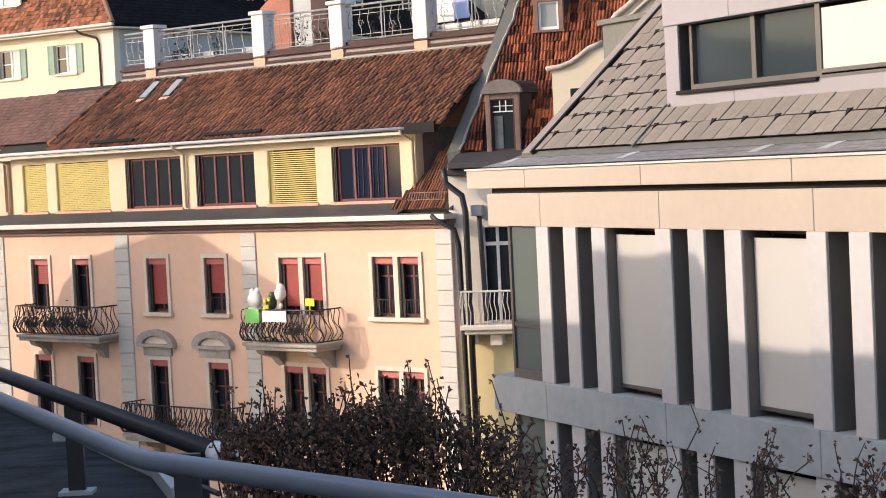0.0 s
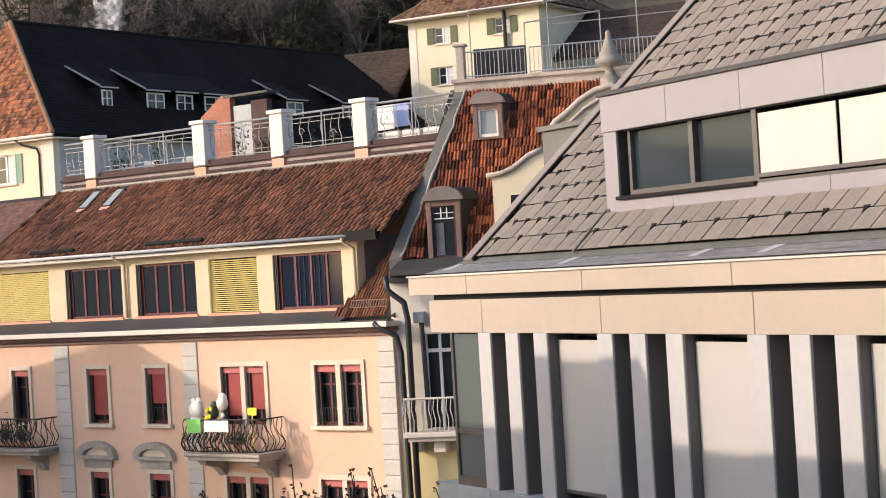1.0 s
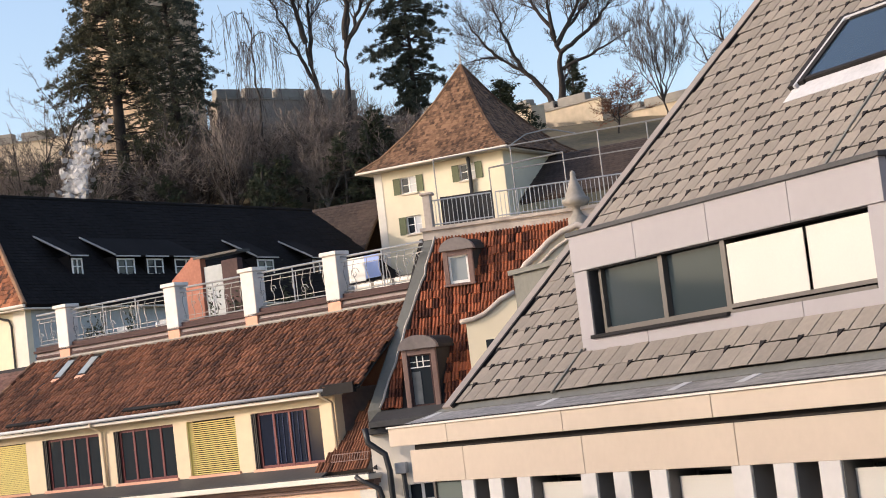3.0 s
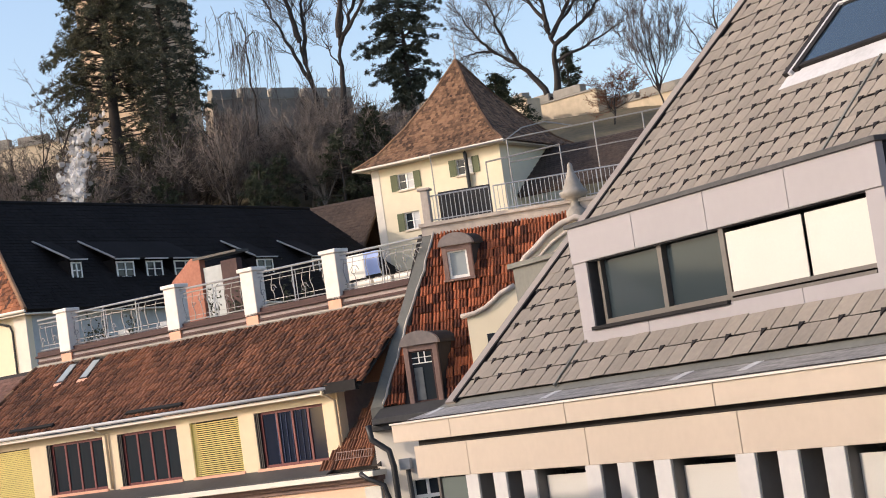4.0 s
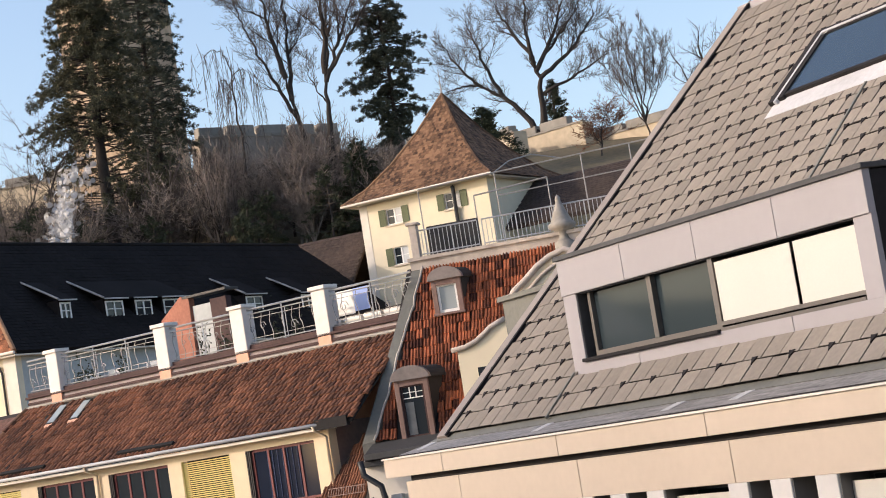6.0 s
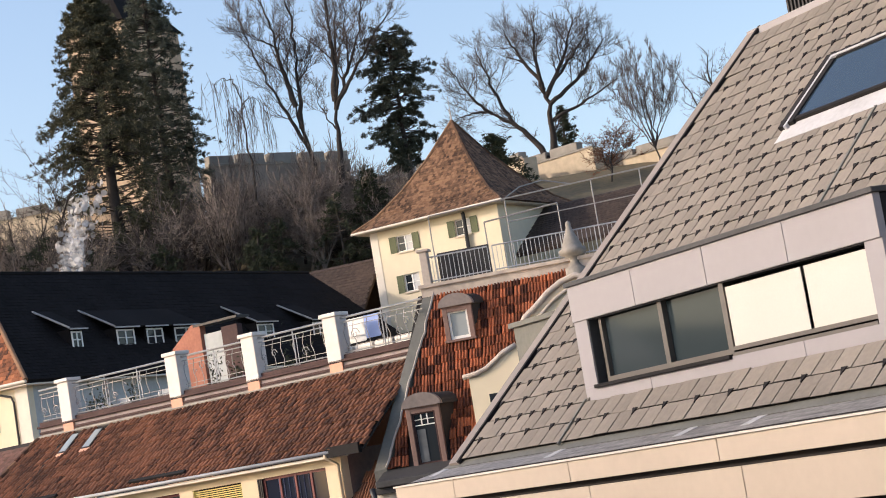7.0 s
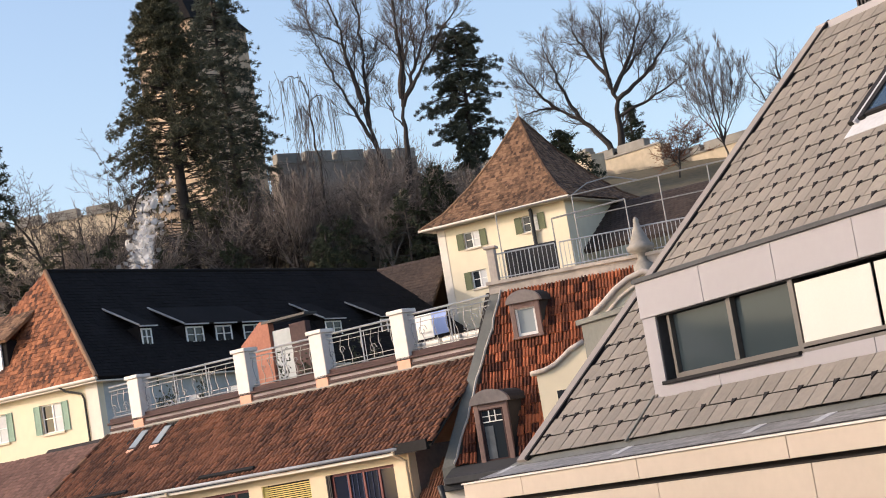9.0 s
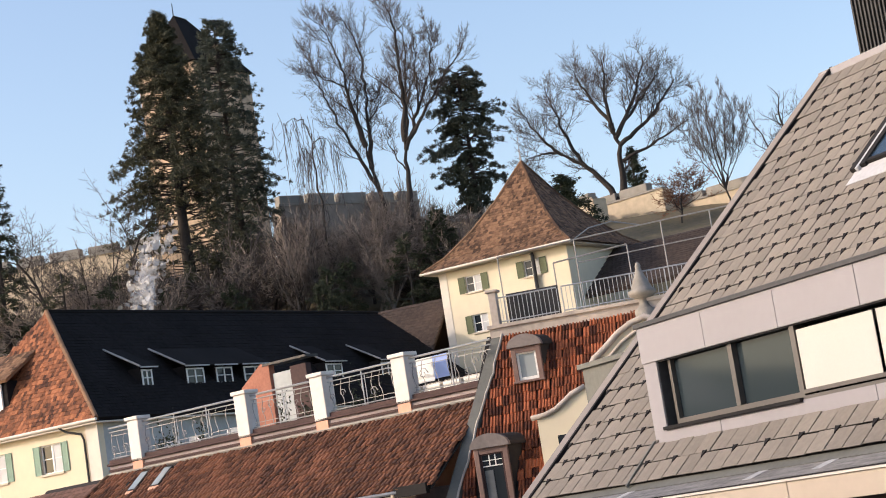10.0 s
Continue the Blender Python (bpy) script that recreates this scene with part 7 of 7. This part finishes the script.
tube(g, [(-0.77, 6.225, H - 0.9), (-0.725, 6.13, H - 0.9)], 0.04, 14)
part("end_cap", g, WHITE_FRAME, low_rail, "white rail end cap", smooth=True)
g = bmesh.new()
tube(g, [(-2.2, 9.24, H - 1.02), (-0.76, 6.14, H - 1.02)], 0.010, 6)
part("wire", g, RAIL_BLACK, low_rail)
for x, y in ((-1.57, 7.95), (-0.86, 6.42), (-2.6, 10.2)):
    pt = part("post", boxes((x - 0.035, x + 0.035, y - 0.015, y + 0.015, H - 1.29, H - 0.92)), RAIL_BLACK, low_rail)
    part("foot_plate", boxes((x - 0.07, x + 0.07, y - 0.06, y + 0.06, H - 1.29, H - 1.275)), ZINC, pt)
    part("bolt", boxes((x - 0.09, x - 0.035, y - 0.02, y + 0.02, H - 1.07, H - 1.03), bevel=0.006), ZINC, pt)

# planter with withered climbers
DEAD_LEAF = material("withered_brown_leaf", (0.062, 0.038, 0.027), 0.85, 0.4, 20, 2, 0.0, each=1.0, tint=(0.25, 0.135, 0.088))
STEM = material("dry_brown_stem", (0.05, 0.035, 0.026), 0.9, 0.3, 20, 2, 0.0)
trough = thing("planter_trough", pose(0, 0, 0), "long grey planter trough along the terrace edge", "planter")
part("trough", boxes((-0.5, 2.2, 5.35, 6.0, 0, H - 1.12)), CONCRETE_GREY, trough)


def hedge_top(az):
    """Height of the hedge, as an angle below the eye, by heading."""
    keys = ((-7.5, -8.4), (-6.6, -7.5), (-5.0, -7.35), (-4.0, -7.4), (-2.6, -7.2), (-1.6, -7.0), (-0.4, -7.35), (0.6, -8.0), (1.7, -8.2), (2.6, -9.0), (3.6, -8.9), (5.0, -8.7), (6.2, -8.7), (7.4, -9.4), (8.6, -9.2), (9.5, -9.2), (10.8, -9.7), (12.0, -9.5), (14.0, -10.0))
    for (a, e), (c, f) in zip(keys, keys[1:]):
        if az <= c:
            return e + (f - e) * (az - a) / (c - a)
    return -10.0


def climber(az0, az1, leaves, sprigs, seed, label):
    rnd = random.Random(seed)
    p0 = bearing((az0 + az1) / 2, 5.7, H - 1.12)
    t = thing("withered_climber", pose(p0.x, p0.y, p0.z), label, "climbing plant", "withered climbers in the planter")
    base = p0
    vs, fs = [], []
    stems = []

    def leaf(c):
        d = Vector((rnd.gauss(0, 1), rnd.gauss(0, 0.8), rnd.gauss(-0.5, 0.8))).normalized()
        e = d.orthogonal().normalized()
        e.rotate(Matrix.Rotation(rnd.random() * 6.28, 3, d))
        n = d.cross(e)
        ln, wd = rnd.uniform(0.010, 0.023), rnd.uniform(0.0035, 0.0075)
        k0 = len(vs)
        curl = n * rnd.uniform(0.003, 0.012)
        vs.extend(tuple(p) for p in (c, c + d * ln * 0.45 + e * wd + curl, c + d * ln, c + d * ln * 0.45 - e * wd + curl, c + d * ln * 0.5))
        fs.extend(((k0, k0 + 1, k0 + 4), (k0 + 1, k0 + 2, k0 + 4), (k0 + 2, k0 + 3, k0 + 4), (k0 + 3, k0, k0 + 4)))

    for k in range(leaves):
        az = rnd.uniform(az0, az1)
        far = rnd.uniform(5.45, 5.95)
        top = far * math.tan(radians(hedge_top(az) + rnd.gauss(0, 0.18)))
        z = top - abs(rnd.random() ** 1.3) * 0.42
        if z < -1.1:
            continue
        leaf(bearing(az, far, H + z) - base)
    for k in range(sprigs):
        az = rnd.uniform(az0, az1)
        far = rnd.uniform(5.5, 5.9)
        top = far * math.tan(radians(hedge_top(az) + abs(rnd.gauss(0, 0.55))))
        p = bearing(az, far, H - 1.12) - base
        q = bearing(az + rnd.gauss(0, 0.5), far, H + top) - base
        pts = [p.lerp(q, i / 6) + Vector((rnd.gauss(0, 0.012), rnd.gauss(0, 0.012), 0)) * (i > 0) for i in range(7)]
        stems.append((pts, 0.004, 0.0018, 3))
        for i in range(3, 7):
            for m in range(3):
                leaf(pts[i] + Vector((rnd.gauss(0, 0.008), 0, rnd.gauss(0, 0.01))))
    sticks_mesh(stems, "stems", STEM, t)
    tagged(t.children[-1], kind="stuff")
    me = bpy.data.meshes.new("leaves")
    me.from_pydata(vs, [], fs)
    me.materials.append(DEAD_LEAF)
    ob = new("leaves", me)
    ob.parent = t
    tagged(ob, "curled dead brown leaves", kind="stuff")


for k in range(9):
    a = -6.7 + k * 1.0
    climber(a - 0.2, a + 1.2, 1900 if k < 6 else 800, 18, 400 + k, "dense withered climber with curled brown leaves")
for k, (a, b, n, s) in enumerate(((2.2, 4.2, 190, 10), (4.5, 6.4, 300, 16), (6.8, 8.0, 30, 5), (8.6, 9.7, 170, 9), (10.9, 12.7, 130, 10))):
    climber(a, b, n, s, 450 + k, "sparse withered climber with curled brown leaves")


# ---- neighbour's roof beside the brown one ----
nb = thing("adjoining_house", PINK_AT, "adjoining house with a darker plain tile roof", "house")
part("wall", boxes((-31, -21.5, 0.9, 11, 0, H + 0.9)), PINK_PLASTER, nb)
part("roof", solid([on_pink(-31, 0.5, -0.04), on_pink(-17.75, 0.5, -0.04), on_pink(-17.6, 2.72, -0.04), on_pink(-31, 2.72, -0.04)], 0.1), CLAY_BROWN, nb)
RA = math.hypot(RB1 - RB0, RZ1 - RZ0)
tile_field(nb, CLAY_BROWN, on_pink(0, 0.5, 0.05), (1, 0, 0), (0, RB1 - RB0, RZ1 - RZ0), [(-28, 0), (-17.8, 0), (-17.5, 2.85), (-28, 2.85)], 0.17, 0.19, 0.015, seed=31)
for k in range(9):
    f = k / 9
    rt = bmesh.new()
    p0, p1 = Vector(on_pink(-18.05 + 0.75 * f, 0.37 + 2.6 * f, 0.07)), Vector(on_pink(-18.05 + 0.75 * (f + 0.115), 0.37 + 2.6 * (f + 0.115), 0.05))
    tube(rt, [p0, p1], 0.1, 7, 0.08)
    part("hip_tile", rt, CLAY_ORANGE if k % 3 == 0 else CLAY_OLD, pink)

# ---- the brown roof ----
tile_field(pink, CLAY, (0, RB0, RZ0), (1, 0, 0), (0, RB1 - RB0, RZ1 - RZ0), [(-18.0, 0), (-0.15, 0), (-0.15, RA), (-17.3, RA)], 0.19, 0.30, 0.038, 0.046, single=300, near=-0.4, shift=0.27, seed=32, jitter=0.014, rolls=1, skip=((-15.4, -14.9, 2.45, 3.55), (-14.2, -13.7, 2.45, 3.55)))
tile_field(pink, CLAY, (0, 0.02, H - 1.2), (1, 0, 0), (0, 1.73, 2.35), [(-2.05, 0), (-0.05, 0), (-0.05, 2.9), (-0.5, 2.9)], 0.215, 0.32, 0.022, 0.028, single=60, near=0, shift=0.0, seed=33, jitter=0.008)
# ---- the mansard ----
ML = math.hypot(NB1 - NB0, NZ1 - NZ0)
tile_field(red, CLAY_RED, (0, NB0, NZ0), (1, 0, 0), (0, NB1 - NB0, NZ1 - NZ0), [(0.36, 0), (3.1, 0), (3.1, 2.55), (4.5, 3.1), (4.75, 3.8), (6.0, 4.9), (6.4, ML), (1.86, ML)], 0.20, 0.31, 0.030, 0.040, single=260, near=1.0, shift=0.0, seed=34, jitter=0.012, skip=((1.05, 2.1, 0, 1.6), (2.1, 3.05, 3.85, 5.1)))
# ---- the slate roof ----
SLEN = (MB1 - MB0) / math.cos(PITCH)


def slope_v(b):
    return (b - MB0) / math.cos(PITCH)


UP = (0, math.cos(PITCH), math.sin(PITCH))
# laid in third bond; the course lines lie 0.44 m apart up the slope
TWS, THS, V0 = 0.4325, 0.44, 0.06
tile_field(modern, FIBRE_SLATE, on_roof(0, MB0 + V0 * math.cos(PITCH), 0.005), (1, 0, 0), UP, [(0.44, 0), (S1 - 0.2, 0), (S1 - 0.2, SLEN - 0.3), (0.2, SLEN - 0.3)], TWS, THS, 0.026, 0.0, single=300, near=0.3, shift=2 / 3, seed=35, jitter=0.004, name="slate", first=-0.1375, gap=0.015, skip=((D0 + 0.1, D1 - 0.1, slope_v(DB) - 0.06, slope_v(3.75)), (SK0 + 0.05, SK1 + 0.1, slope_v(SKB0 - 0.28), slope_v(SKB1))))
# raised seams between the bays of slate
for q0, q1, b0, b1 in ((4.03, 3.95, MB0 - 0.01, DB), (7.62, 7.36, 3.9, SKB0 - 0.3)):
    part("slate_seam", solid([on_roof(q0 - 0.02, b0, 0.07), on_roof(q0 + 0.03, b0, 0.07), on_roof(q1 + 0.03, b1, 0.07), on_roof(q1 - 0.02, b1, 0.07)], 0.05), LEAD_GREY, modern, "narrow sheet seam between slates")


def hook(vs, fs, s0, v0):
    """A small heart-shaped snow guard standing on a course line."""
    q = len(vs)
    for du, dv, up in ((-0.065, 0.03, 0.02), (0.065, 0.03, 0.02), (0.0, -0.12, 0.02), (-0.065, 0.025, 0.066), (0.065, 0.025, 0.066), (0.0, -0.11, 0.052), (0.0, 0.02, 0.064)):
        vs.append(on_roof(s0 + du, MB0 + (v0 + dv) * math.cos(PITCH), up))
    fs.extend([(q + 3, q + 6, q + 5), (q + 6, q + 4, q + 5), (q, q + 3, q + 5, q + 2), (q + 1, q + 2, q + 5, q + 4), (q, q + 1, q + 4, q + 6, q + 3)])


hv, hf = [], []
for j in range(1, int((SLEN - 0.4) / THS)):
    v0 = V0 + j * THS
    b = MB0 + v0 * math.cos(PITCH)
    u0 = -0.1375 + TWS * ((j - 1) / 3 % 1.0)
    for k in range(1, 36):
        s0 = u0 + k * TWS
        if s0 < 0.55 or s0 > 15:
            continue
        if (D0 - 0.1 < s0 < D1 + 0.1 and DB - 0.1 < b < 3.75) or (SK0 - 0.15 < s0 < SK1 + 0.2 and SKB0 - 0.36 < b < SKB1 + 0.1):
            continue
        if j % 2 == 0 or (k + j // 2) % 2 == 0 or (b > 4 and s0 > 2.6):
            hook(hv, hf, s0, v0)
for k in range(18):
    hook(hv, hf, D0 + 0.2 + 0.4325 * k, slope_v(4.02))
me = bpy.data.meshes.new("snow_hooks")
me.from_pydata(hv, [], hf)
me.materials.append(BLACK_SHEET)
ob = new("snow_hooks", me)
ob.parent = modern
tagged(ob, "small dark snow guard hooks", kind="stuff")
